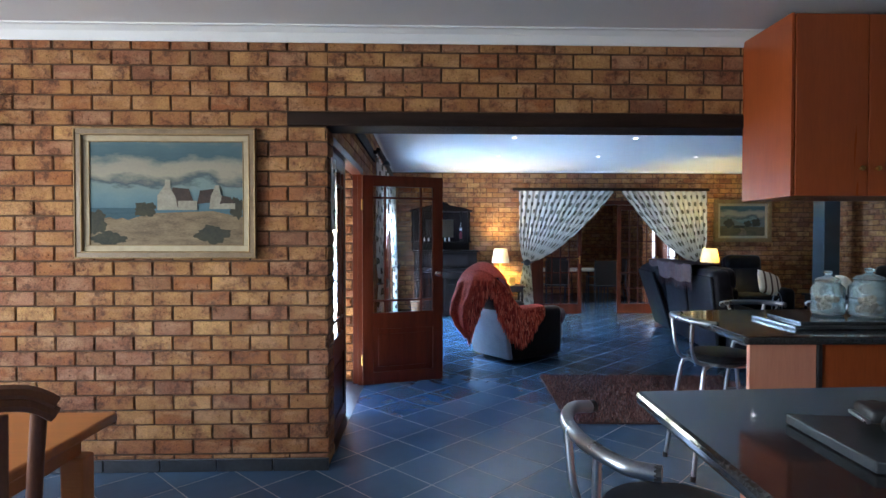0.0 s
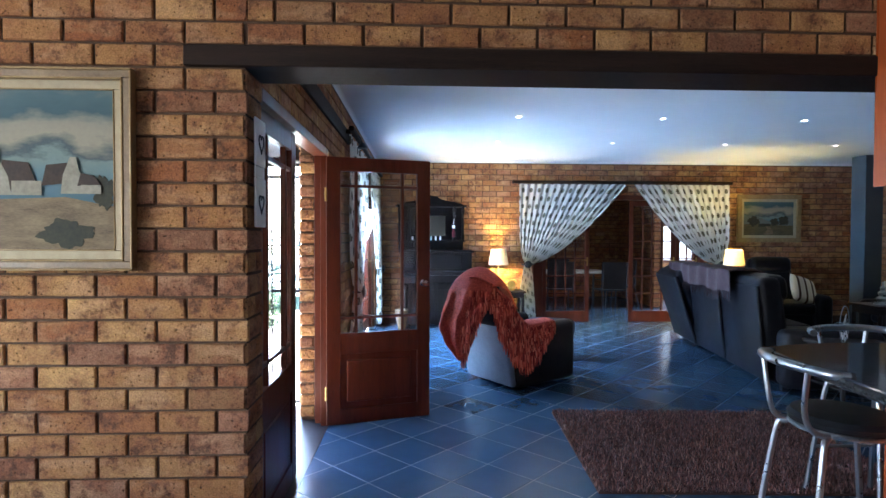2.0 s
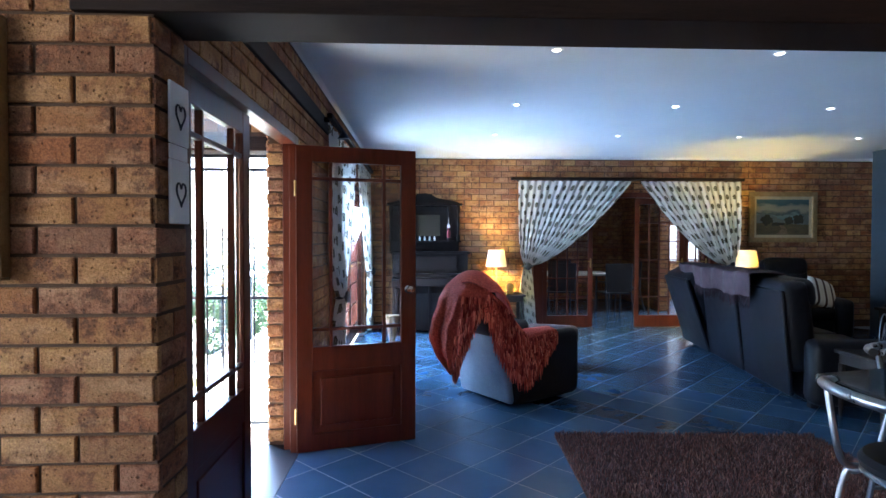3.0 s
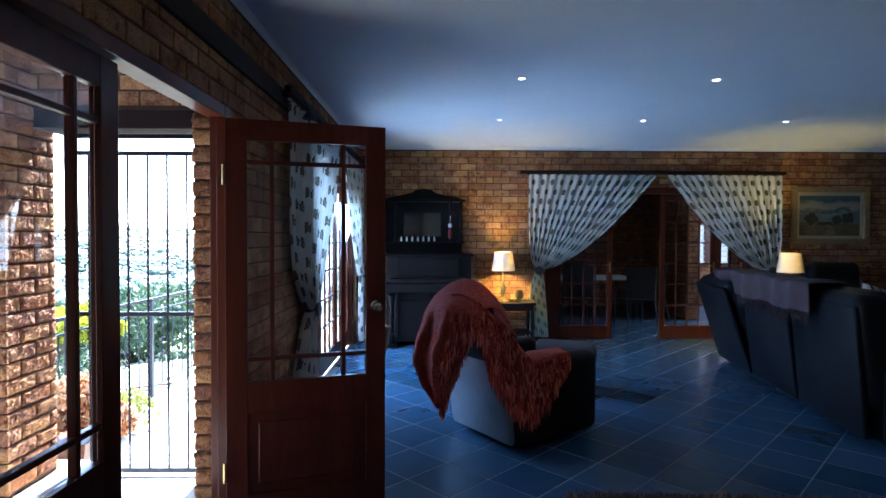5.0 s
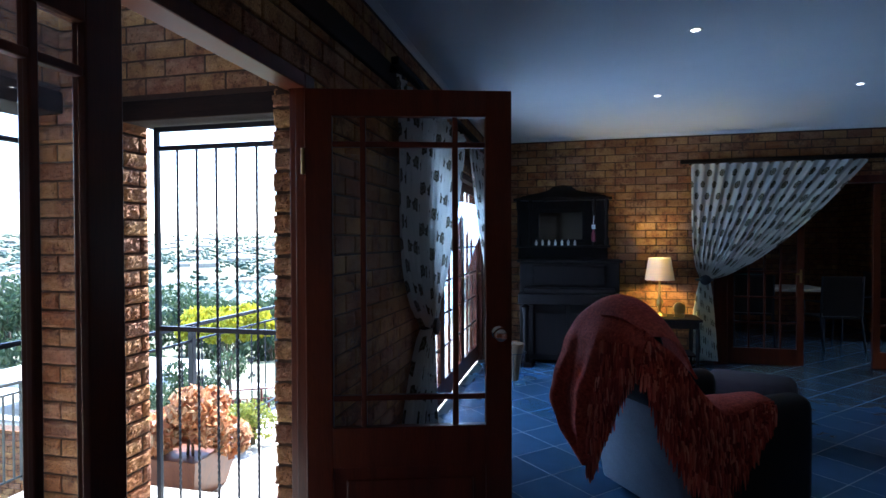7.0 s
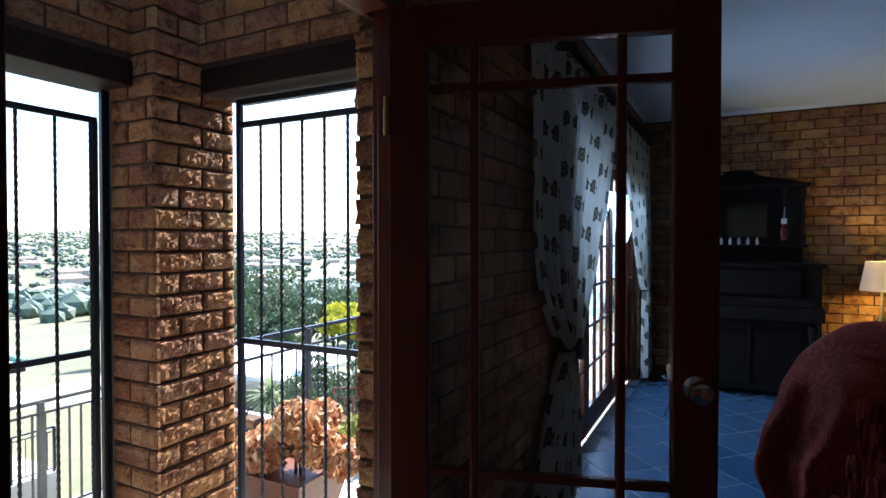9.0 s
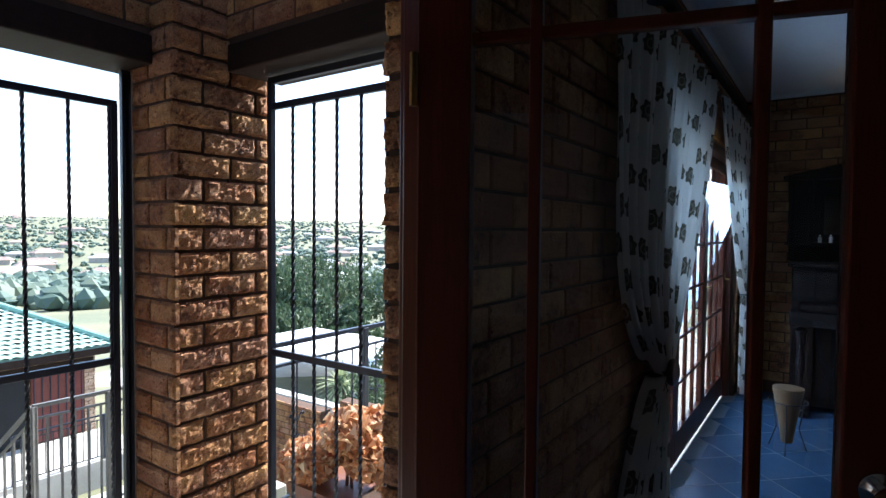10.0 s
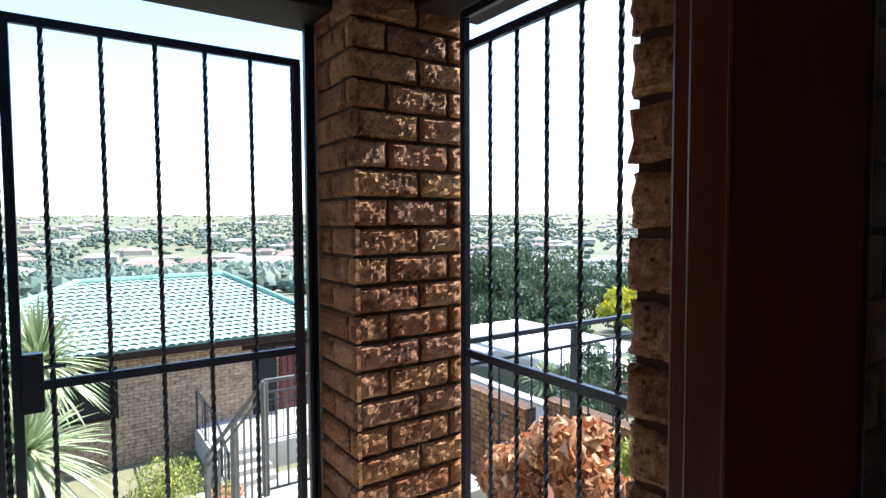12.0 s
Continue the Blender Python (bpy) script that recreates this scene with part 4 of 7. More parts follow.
P_FIELD = paint("oil_paint_field", (0.045, 0.040, 0.018), (0.13, 0.105, 0.048), 12, (0.7, 1, 3))


def ragged(cx, cy, rx, ry, seed, n=60, flat=None):
    pts = []
    for i in range(n):
        a = 2 * math.pi * i / n
        k = 0.84 + 0.11 * math.sin(4 * a + seed) + 0.07 * math.sin(9 * a + 2.3 * seed) + 0.04 * math.sin(17 * a + seed)
        y = cy + ry * k * math.sin(a)
        pts.append((cx + rx * k * math.cos(a), max(y, flat) if flat is not None else y))
    return pts


def picture(at, w, h, label, outer, bands, content):
    """A framed painting whose back is the plane y = 0; content lists (points, material) in the canvas's own metres."""
    pic = thing("painting", at, label, "painting")
    x, z, step = 0.0, 0.0, 0.0
    inset = 0.0
    for name, width, depth, material in bands:
        bm = bmesh.new()
        a, b = inset, inset + width
        bm.free()
        part(name, boxed(a, w - a, -depth, -0.001, a, b, 0.004), material, pic)
        part(name, boxed(a, w - a, -depth, -0.001, h - b, h - a, 0.004), material, pic)
        part(name, boxed(a, b, -depth + 0.0007, -0.001, b, h - b, 0.004), material, pic)
        part(name, boxed(w - b, w - a, -depth + 0.0007, -0.001, b, h - b, 0.004), material, pic)
        inset += width - 0.001
    cw, ch = w - 2 * inset, h - 2 * inset
    part("canvas", boxed(inset, w - inset, -0.012, -0.004, inset, h - inset), P_SKY.m, pic, "painted canvas")
    for k, (name, pts, material) in enumerate(content):
        pts = [(inset + min(max(u, 0), 1) * cw, inset + min(max(v, 0), 1) * ch) for u, v in pts]
        clean = [p for i, p in enumerate(pts) if (Vector(p) - Vector(pts[i - 1])).length > 0.002]
        part(name, flat_shape(clean, 0.0125 + 0.0006 * k, name), material, pic)
    return pic


hill = lambda base, amp, f, ph, lo=0.0: [(0, lo)] + [(i / 24, base + amp * math.sin(f * i / 24 + ph) + 0.012 * math.sin(2.9 * i)) for i in range(25)] + [(1, lo)]
picture(pose(-2.12, 3.336, 1.302), 1.068, 0.78, "framed oil painting of white cottages by the sea", 0,
        [("gilt_lip", 0.009, 0.044, M_GILT), ("outer_frame", 0.028, 0.036, M_FRAMEWOOD), ("gilt_band", 0.009, 0.040, M_GILT), ("liner", 0.034, 0.018, M_LINER), ("inner_lip", 0.006, 0.021, M_GILT)],
        [("painted_sea", [(0, 0.20), (0, 0.36), (0.34, 0.36), (0.40, 0.20)], P_SEA),
         ("painted_sand", hill(0.245, 0.025, 4.0, 1.9), P_SAND),
         ("painted_dune", [(0.10, 0.02), (0.16, 0.20), (0.30, 0.27), (0.42, 0.31), (0.80, 0.33), (1, 0.27), (1, 0.02), (0.6, 0.0)], P_SAND),
         ("painted_bush", ragged(0.03, 0.22, 0.09, 0.14, 4), P_BUSH),
         ("painted_bush", ragged(0.36, 0.345, 0.085, 0.085, 5), P_BUSH),
         ("painted_bush", ragged(0.96, 0.36, 0.05, 0.12, 6), P_BUSH),
         ("painted_bush", ragged(0.80, 0.10, 0.13, 0.10, 7), P_BUSH),
         ("painted_bush", ragged(0.12, 0.06, 0.13, 0.08, 8), P_BUSH),
         ("painted_roof", [(0.50, 0.36), (0.54, 0.56), (0.645, 0.545), (0.69, 0.37)], P_ROOF),
         ("painted_gable", [(0.44, 0.34), (0.44, 0.48), (0.49, 0.58), (0.49, 0.635), (0.525, 0.635), (0.525, 0.56), (0.56, 0.46), (0.575, 0.34)], P_WALL),
         ("painted_wall", [(0.575, 0.34), (0.575, 0.43), (0.70, 0.43), (0.70, 0.34)], P_WALL),
         ("painted_roof", [(0.70, 0.40), (0.72, 0.53), (0.81, 0.545), (0.84, 0.42)], P_ROOF),
         ("painted_gable", [(0.78, 0.35), (0.79, 0.47), (0.82, 0.58), (0.845, 0.58), (0.855, 0.50), (0.875, 0.45), (0.875, 0.35)], P_WALL),
         ("painted_roof", [(0.85, 0.40), (0.865, 0.48), (0.92, 0.465), (0.95, 0.40)], P_ROOF),
         ("painted_wall", [(0.865, 0.35), (0.865, 0.405), (0.95, 0.405), (0.95, 0.35)], P_WALL)])
picture(pose(5.40, YF - 0.004, 1.36), 1.10, 0.80, "gilt-framed landscape painting with trees and mountains", 0,
        [("outer_frame", 0.075, 0.045, M_GILT), ("liner", 0.045, 0.020, M_LINER)],
        [("painted_mountain", hill(0.50, 0.10, 7.0, 0.5), P_MOUNT), ("painted_field", hill(0.32, 0.03, 5.0, 0.0), P_FIELD),
         ("painted_tree", ragged(0.20, 0.42, 0.13, 0.17, 21), P_BUSH), ("painted_tree", ragged(0.62, 0.40, 0.10, 0.13, 22), P_BUSH),
         ("painted_tree", ragged(0.80, 0.44, 0.12, 0.16, 23), P_BUSH), ("painted_tree", ragged(0.42, 0.30, 0.16, 0.06, 24), P_BUSH),
         ("painted_river", [(0.38, 0.02), (0.48, 0.16), (0.44, 0.27), (0.52, 0.27), (0.58, 0.16), (0.60, 0.02)], P_SAND)])

# small metal key plate on the wall's end
hk = thing("wall_ornament", pose(XC + 0.006, 3.40, 1.475), "pale painted metal wall ornament with heart cut-outs on the brick corner", "wall ornament")
bm = bmesh.new()
box(bm, 0, 0.010, 0, 0.14, 0, 0.205, 0.004)
box(bm, 0, 0.006, 0.004, 0.136, 0.207, 0.253, 0.002)
box(bm, 0, 0.010, 0, 0.14, 0.255, 0.45, 0.004)
part("plate", bm, M_WHITE, hk)
for z in (0.10, 0.35):
    pts = [(0.011, 0.07 + 0.0022 * 16 * math.sin(a) ** 3, z + 0.0026 * (13 * math.cos(a) - 5 * math.cos(2 * a) - 2 * math.cos(3 * a) - math.cos(4 * a))) for a in [2 * math.pi * i / 24 for i in range(25)]]
    part("heart", tube(bmesh.new(), pts, 0.004, 6, caps=False), M_IRON, hk)

# small wall shelf with dried flowers
sh = thing("wall_shelf", pose(-2.75, 3.336, 1.98), "small dark wooden bracket shelf on the brick wall", "shelf")
part("board", boxed(-0.16, 0.16, -0.14, 0, 0.09, 0.115, 0.004), M_TIMBER, sh)
part("bracket", boxed(-0.02, 0.02, -0.11, 0, -0.02, 0.09, 0.006), M_TIMBER, sh)
fl = thing("dried_flowers", pose(-2.70, 3.26, 2.095), "small bunch of dark red dried flowers in a pot", "flowers")
part("pot", lathe(bmesh.new(), [(0, 0), (0.03, 0), (0.045, 0.06), (0.04, 0.065), (0, 0.055)], 14), M_POT, fl, smooth=True)
bm = bmesh.new()
rng = random.Random(8)
for i in range(60):
    c = Vector((rng.gauss(0, 0.05), rng.gauss(0, 0.04), 0.13 + rng.gauss(0, 0.035)))
    r = rng.uniform(0.008, 0.016)
    m = Matrix.Translation(c) @ Euler((rng.random() * 6, rng.random() * 6, 0)).to_matrix().to_4x4()
    bmesh.ops.create_icosphere(bm, subdivisions=1, radius=r, matrix=m)
part("blossom_bunch", bm, surface("dark_red_petals", (0.10, 0.012, 0.02), (0.22, 0.03, 0.045), 30, 0.8, 0.2, 100), fl)

# ---- dining table and chair ----
dt = thing("dining_table", pose(-1.22, 2.10, 0, 0, 0, 0), "orange-brown varnished pine dining table", "table")
part("tabletop", boxed(-1.9, 0, -0.62, 0, 0.715, 0.752, 0.008), M_TABLE, dt)
part("apron", boxed(-1.8, -0.09, -0.54, -0.08, 0.62, 0.714, 0.003), M_TABLE, dt)
for x in (-1.78, -0.10):
    for y in (-0.53, -0.09):
        part("leg", boxed(x - 0.04, x + 0.04, y - 0.04, y + 0.04, 0, 0.62, 0.008), M_TABLE, dt)


def dining_chair(at, label):
    """Faces +y, with a slatted back on the -y side."""
    c = thing("dining_chair", at, label, "chair", "chairs round the dining table")
    part("seat", boxed(-0.21, 0.21, -0.20, 0.22, 0.43, 0.465, 0.012), M_CHAIRWOOD, c)
    for s in (-1, 1):
        part("leg", tube(bmesh.new(), [(s * 0.18, 0.18, 0), (s * 0.175, 0.175, 0.43)], 0.02, 10), M_CHAIRWOOD, c, smooth=True)
        bm = tube(bmesh.new(), smooth_path([(s * 0.185, -0.20, 0), (s * 0.185, -0.19, 0.43), (s * 0.19, -0.235, 0.70), (s * 0.20, -0.31, 0.97)]), 0.021, 10)
        part("back_post", bm, M_CHAIRWOOD, c, smooth=True)
    rail = smooth_path([(-0.235, -0.315, 0.93), (-0.16, -0.315, 0.975), (0, -0.33, 0.99), (0.16, -0.315, 0.975), (0.235, -0.315, 0.93)])
    bm = bmesh.new()
    for dz in (0, 0.03):
        tube(bm, [p + Vector((0, 0, dz)) for p in rail], 0.022, 8)
    part("top_rail", bm, M_CHAIRWOOD, c, smooth=True)
    for x in (-0.11, -0.037, 0.037, 0.11):
        part("slat", boxed(x - 0.022, x + 0.022, -0.012, 0.0, 0, 0.50, 0.003, m=Matrix.Translation((0, -0.195, 0.47)) @ pose(0, 0, 0, 14)), M_CHAIRWOOD, c)
    part("lower_rail", boxed(-0.18, 0.18, -0.205, -0.185, 0.50, 0.54, 0.004), M_CHAIRWOOD, c)
    return c


ch = dining_chair(pose(-1.44, 1.60, 0, 0, 0, 38), "brown wooden dining chair with a slatted back at the table")
copy_thing(ch, pose(-2.35, 1.58, 0, 0, 0, 4))

# ---- kitchen counters ----


def slab(bm, pts, z0, z1, bev=0.008):
    vs = [bm.verts.new((x, y, z0)) for x, y in pts]
    f = bm.faces.new(vs)
    ext = bmesh.ops.extrude_face_region(bm, geom=[f])
    tops = [v for v in ext["geom"] if isinstance(v, bmesh.types.BMVert)]
    bmesh.ops.translate(bm, vec=(0, 0, z1 - z0), verts=tops)
    bmesh.ops.recalc_face_normals(bm, faces=bm.faces)
    bmesh.ops.bevel(bm, geom=[e for e in bm.edges], offset=bev, segments=2, profile=0.5, affect="EDGES")
    return bm


bar = thing("breakfast_bar", pose(0, 0, 0), "breakfast bar of red cherry wood panels", "kitchen counter")
part("end_panel", boxed(1.975, 1.995, 2.702, 3.27, 0.0, 0.888, 0.003), M_CHERRY, bar)
part("front_panel", boxed(1.60, 1.945, 2.672, 2.70, 0.0, 0.888, 0.003), M_PANEL, bar, "pale cherry front panel")
part("joint_strip", boxed(1.947, 1.972, 2.664, 2.70, 0.0, 0.888, 0.003), M_BLACKPLASTIC, bar)
part("front_panel", boxed(1.974, 4.4, 2.672, 2.70, 0.0, 0.888, 0.003), M_CHERRY, bar)
part("back_panel", boxed(1.975, 4.4, 3.27, 3.30, 0.0, 0.888, 0.003), M_CHERRY, bar)
top = thing("worktop", pose(0, 0, 0), "polished black granite worktop of the breakfast bar", "worktop")
part("granite_top", slab(bmesh.new(), [(1.56, 2.64), (4.5, 2.58), (4.5, 3.72), (2.02, 3.72), (1.635, 3.63)], 0.888, 0.93, 0.014), M_GRANITE, top)

c1 = thing("kitchen_counter", pose(0, 0, 0), "kitchen counter of cherry wood panels", "kitchen counter")
part("end_panel", boxed(0.95, 0.98, 0.2, 1.62, 0.0, 0.888, 0.003), M_PANEL, c1, "pale cherry end panel")
part("back_panel", boxed(0.982, 3.2, 1.59, 1.62, 0.0, 0.888, 0.003), M_CHERRY, c1)
top = thing("worktop", pose(0, 0, 0), "polished black granite worktop of the kitchen counter", "worktop")
part("granite_top", slab(bmesh.new(), [(0.56, -0.3), (3.3, -0.3), (3.3, 1.80), (0.645, 1.695)], 0.888, 0.93, 0.014), M_GRANITE, top)

wc = thing("wall_cabinet", pose(0, 0, 0), "red cherry wood wall cabinets, shut, hung under the ceiling", "kitchen cabinet")
part("body", boxed(1.955, 4.4, 2.895, 3.335, 1.655, 2.63, 0.002), M_CHERRY, wc)
part("end_panel", boxed(1.935, 1.953, 2.875, 3.337, 1.650, 2.635, 0.002), M_CHERRY, wc)
for i in range(6):
    a = 1.957 + 0.405 * i
    d = part("door", boxed(a + 0.002, a + 0.403, 2.873, 2.892, 1.652, 2.632, 0.004), M_CHERRY, wc)
    kx = a + (0.36 if i % 2 == 0 else 0.045)
    bm = lathe(bmesh.new(), [(0, 0), (0.006, 0), (0.006, 0.012), (0.014, 0.018), (0.012, 0.027), (0, 0.029)], 14)
    bmesh.ops.transform(bm, matrix=Matrix.Translation((kx, 2.873, 1.80)) @ pose(0, 0, 0, 90), verts=bm.verts)
    part("knob", bm, M_BRASS, d, "small brass knob", smooth=True)

# ---- bar stools ----


def bar_stool(at, label, first=None):
    """Back rail on the -x side."""
    if first:
        return copy_thing(first, at)
    s = thing("bar_stool", at, label, "bar stool", "bar stools at the kitchen counters")
    part("seat", lathe(bmesh.new(), [(0, 0.675), (0.17, 0.675), (0.19, 0.685), (0.195, 0.705), (0.18, 0.725), (0.10, 0.732), (0, 0.728)], 28), M_LEATHER, s, "round black padded seat", smooth=True)
    part("seat_ring", tube(bmesh.new(), [(0.18 * math.cos(a), 0.18 * math.sin(a), 0.67) for a in [2 * math.pi * i / 24 for i in range(25)]], 0.011, 8, caps=False), M_CHROME, s, smooth=True)
    for sx in (-1, 1):
        for sy in (-1, 1):
            bm = tube(bmesh.new(), smooth_path([(sx * 0.10, sy * 0.09, 0.66), (sx * 0.155, sy * 0.125, 0.65), (sx * 0.185, sy * 0.145, 0.58), (sx * 0.26, sy * 0.19, 0.0)], 5), 0.0125, 10)
            leg = part("leg", bm, M_CHROME, s, smooth=True)
            part("rubber_foot", lathe(bmesh.new(), [(0, 0), (0.016, 0), (0.016, 0.03), (0.013, 0.032)], 10, (sx * 0.26, sy * 0.19, 0)), M_BLACKPLASTIC, leg)
    for sx in (-1, 1):
        part("footrest", tube(bmesh.new(), [(sx * 0.223, -0.168, 0.28), (sx * 0.223, 0.168, 0.28)], 0.009, 8), M_CHROME, s, smooth=True)
    back = smooth_path([(-0.15, -0.235, 0.925), (-0.21, -0.205, 0.93), (-0.255, -0.10, 0.935), (-0.265, 0, 0.935), (-0.255, 0.10, 0.935), (-0.21, 0.205, 0.93), (-0.15, 0.235, 0.925)], 6)
    rail = part("back_rail", tube(bmesh.new(), back, 0.018, 12), M_CHROME, s, smooth=True)
    for y in (-1, 1):
        bm = tube(bmesh.new(), smooth_path([(-0.13, y * 0.12, 0.665), (-0.20, y * 0.115, 0.68), (-0.235, y * 0.11, 0.76), (-0.245, y * 0.14, 0.93)], 5), 0.011, 10)
        part("back_support", bm, M_CHROME, s, smooth=True)
        end = lathe(bmesh.new(), [(0, -0.003), (0.0185, -0.003), (0.0185, 0.012), (0, 0.012)], 12)
        bmesh.ops.transform(end, matrix=Matrix.Translation((-0.15, y * 0.235, 0.925)) @ pose(0, 0, 0, 0, 90, y * 28), verts=end.verts)
        part("end_cap", end, M_BLACKPLASTIC, rail)
    return s


st = bar_stool(pose(1.79, 3.30, 0, 0, 0, 0), "steel tube bar stool with a round black padded seat")
bar_stool(pose(0.605, 1.31, 0, 0, 0, 0), "", st)
bar_stool(pose(2.42, 3.86, 0, 0, 0, -90), "", st)
bar_stool(pose(3.08, 3.86, 0, 0, 0, -90), "", st)

# ---- things on the counters ----
tray = thing("serving_tray", pose(0, 0, 0.93), "polished black granite serving board on the worktop", "tray")
part("board", slab(bmesh.new(), [(1.95, 2.84), (3.1, 2.84), (3.1, 3.42), (1.98, 3.30)], 0.002, 0.022, 0.004), M_GRANITE, tray)
part("upper_board", slab(bmesh.new(), [(2.02, 2.90), (3.04, 2.90), (3.04, 3.36), (2.05, 3.26)], 0.022, 0.036, 0.004), M_GRANITE, tray)
COOKIE = surface("baked_biscuit", (0.20, 0.085, 0.035), (0.42, 0.22, 0.09), 25, 0.85, 0.5, 90)


def glass_jar(at, r, h, label, seed):
    j = thing("biscuit_jar", at, label, "jar")
    prof = [(0, 0), (0.80 * r, 0), (0.97 * r, 0.012), (r, 0.03), (0.93 * r, 0.30 * h), (r, 0.36 * h), (0.98 * r, 0.62 * h), (0.72 * r, 0.72 * h), (0.70 * r, 0.74 * h),
            (0.67 * r, 0.74 * h), (0.69 * r, 0.71 * h), (0.95 * r, 0.61 * h), (0.97 * r, 0.36 * h), (0.90 * r, 0.30 * h), (0.965 * r, 0.034), (0.9 * r, 0.016), (0, 0.012)]
    part("glass_body", lathe(bmesh.new(), prof, 28), M_JARGLASS, j, smooth=60)
    lid = [(0, 0.745 * h), (0.76 * r, 0.745 * h), (0.78 * r, 0.775 * h), (0.62 * r, 0.83 * h), (0.25 * r, 0.87 * h), (0.14 * r, 0.90 * h), (0.26 * r, 0.94 * h), (0.24 * r, 0.985 * h), (0, h)]
    part("lid", lathe(bmesh.new(), lid, 28), M_JARGLASS, j, "clear glass lid", smooth=60)
    rng = random.Random(seed)
    for i in range(16):
        bm = bmesh.new()
        a, q = rng.random() * 6.28, rng.uniform(0, 0.55) * r
        m = Matrix.Translation((q * math.cos(a), q * math.sin(a), 0.035 + rng.uniform(0, 0.27) * h)) @ Euler((rng.random() * 3, rng.random() * 3, 0)).to_matrix().to_4x4()
        bmesh.ops.create_cone(bm, cap_ends=True, segments=9, radius1=0.24 * r, radius2=0.19 * r, depth=0.018, matrix=m)
        part("biscuit", bm, COOKIE, j)
    return j


glass_jar(pose(2.36, 3.16, 0.967), 0.088, 0.265, "clear glass biscuit jar with a glass lid, part full", 4)
glass_jar(pose(2.54, 3.07, 0.967), 0.105, 0.285, "large clear glass biscuit jar with a glass lid, part full", 9)

base = thing("display_board", pose(0, 0, 0.93), "thick black stone display board on the worktop", "board")
part("slab", slab(bmesh.new(), [(0.90, 1.04), (1.60, 0.76), (1.75, 1.22), (0.92, 1.36)], 0.002, 0.028, 0.004), M_SKIRT, base)
car = thing("model_car", pose(1.15, 1.20, 0.960, 0, 0, -16), "small black model car on a stone board", "ornament")
car.scale = (1.3, 1.3, 1.3)
bm = box(bmesh.new(), -0.10, 0.10, -0.038, 0.038, 0.018, 0.045, 0.01, 3)
part("body", bm, M_BLACKPLASTIC, car, smooth=True)
part("cabin", boxed(-0.045, 0.055, -0.030, 0.030, 0.043, 0.072, 0.012, 3), M_BLACKPLASTIC, car, smooth=True)
part("bumper", boxed(-0.108, -0.098, -0.036, 0.036, 0.018, 0.026, 0.003), M_CHROME, car)
for x in (-0.062, 0.062):
    for y in (-0.038, 0.038):
        bm = lathe(bmesh.new(), [(0, -0.008), (0.020, -0.008), (0.022, -0.004), (0.022, 0.004), (0.020, 0.008), (0, 0.008)], 18)
        bmesh.ops.transform(bm, matrix=Matrix.Translation((x, y, 0.022)) @ pose(0, 0, 0, 90), verts=bm.verts)
        w = part("wheel", bm, M_BLACKPLASTIC, car, smooth=True)
        bm = lathe(bmesh.new(), [(0, -0.0095), (0.012, -0.0095), (0.013, 0.0), (0.012, 0.0095), (0, 0.0095)], 14)
        bmesh.ops.transform(bm, matrix=Matrix.Translation((x, y, 0.022)) @ pose(0, 0, 0, 90), verts=bm.verts)
        part("hub_cap", bm, M_CHROME, w)

# ---- throws ----


def fringe(bm, pts, out, n, length, rng, width=0.006, down=1.0):
    """Tufted strands along the polyline pts, hanging down and a little outwards."""
    pts = [Vector(p) for p in pts]
    seglen = [(b - a).length for a, b in zip(pts, pts[1:])]
    total = sum(seglen)
    for i in range(n):
        s = (i + rng.uniform(-0.3, 0.3)) / n * total
        k = 0
        while k < len(seglen) - 1 and s > seglen[k]:
            s -= seglen[k]
            k += 1
        p = pts[k].lerp(pts[k + 1], max(0, min(1, s / max(seglen[k], 1e-6))))
        L = length * rng.uniform(0.7, 1.2)
        o = Vector(out) * rng.uniform(0.1, 0.5) * L + Vector((rng.uniform(-0.2, 0.2), rng.uniform(-0.2, 0.2), 0)) * L
        tube(bm, [p, p + o * 0.5 + Vector((0, 0, -0.45 * L * down)), p + o * 0.7 + Vector((0, 0, -L * down))], width * 0.5, 4, taper=(1, 0.9, 0.4), caps=False)
    return bm


blanket = thing("knitted_throw", pose(1.074, 6.686, 0, 0, 0, -56), "rust red chenille throw with long fringes over the armchair", "blanket")


def along(stops, t):
    """The place at t on a smooth line through (t, x, y, z) stops."""
    k = 0
    while k < len(stops) - 2 and t > stops[k + 1][0]:
        k += 1
    p = [Vector(stops[min(max(k + q, 0), len(stops) - 1)][1:]) for q in (-1, 0, 1, 2)]
    f = (t - stops[k][0]) / (stops[k + 1][0] - stops[k][0])
    return 0.5 * ((2 * p[1]) + (p[2] - p[0]) * f + (2 * p[0] - 5 * p[1] + 4 * p[2] - p[3]) * f * f + (3 * p[1] - p[0] - 3 * p[2] + p[3]) * f ** 3)


BACK_OUT = [(0, -0.19, -0.40, 0.93), (0.18, -0.19, -0.54, 1.07), (0.33, -0.19, -0.70, 1.00), (0.5, -0.21, -0.77, 0.84), (0.68, -0.29, -0.78, 0.60), (0.78, -0.24, -0.78, 0.48), (0.88, -0.15, -0.775, 0.38), (1, -0.01, -0.77, 0.29)]
BACK_IN = [(0, 0.38, -0.40, 0.78), (0.18, 0.39, -0.54, 0.96), (0.33, 0.40, -0.70, 1.00), (0.5, 0.41, -0.76, 0.90), (0.68, 0.31, -0.77, 0.76), (0.78, 0.24, -0.77, 0.62), (0.88, 0.14, -0.77, 0.46), (1, 0.05, -0.765, 0.28)]
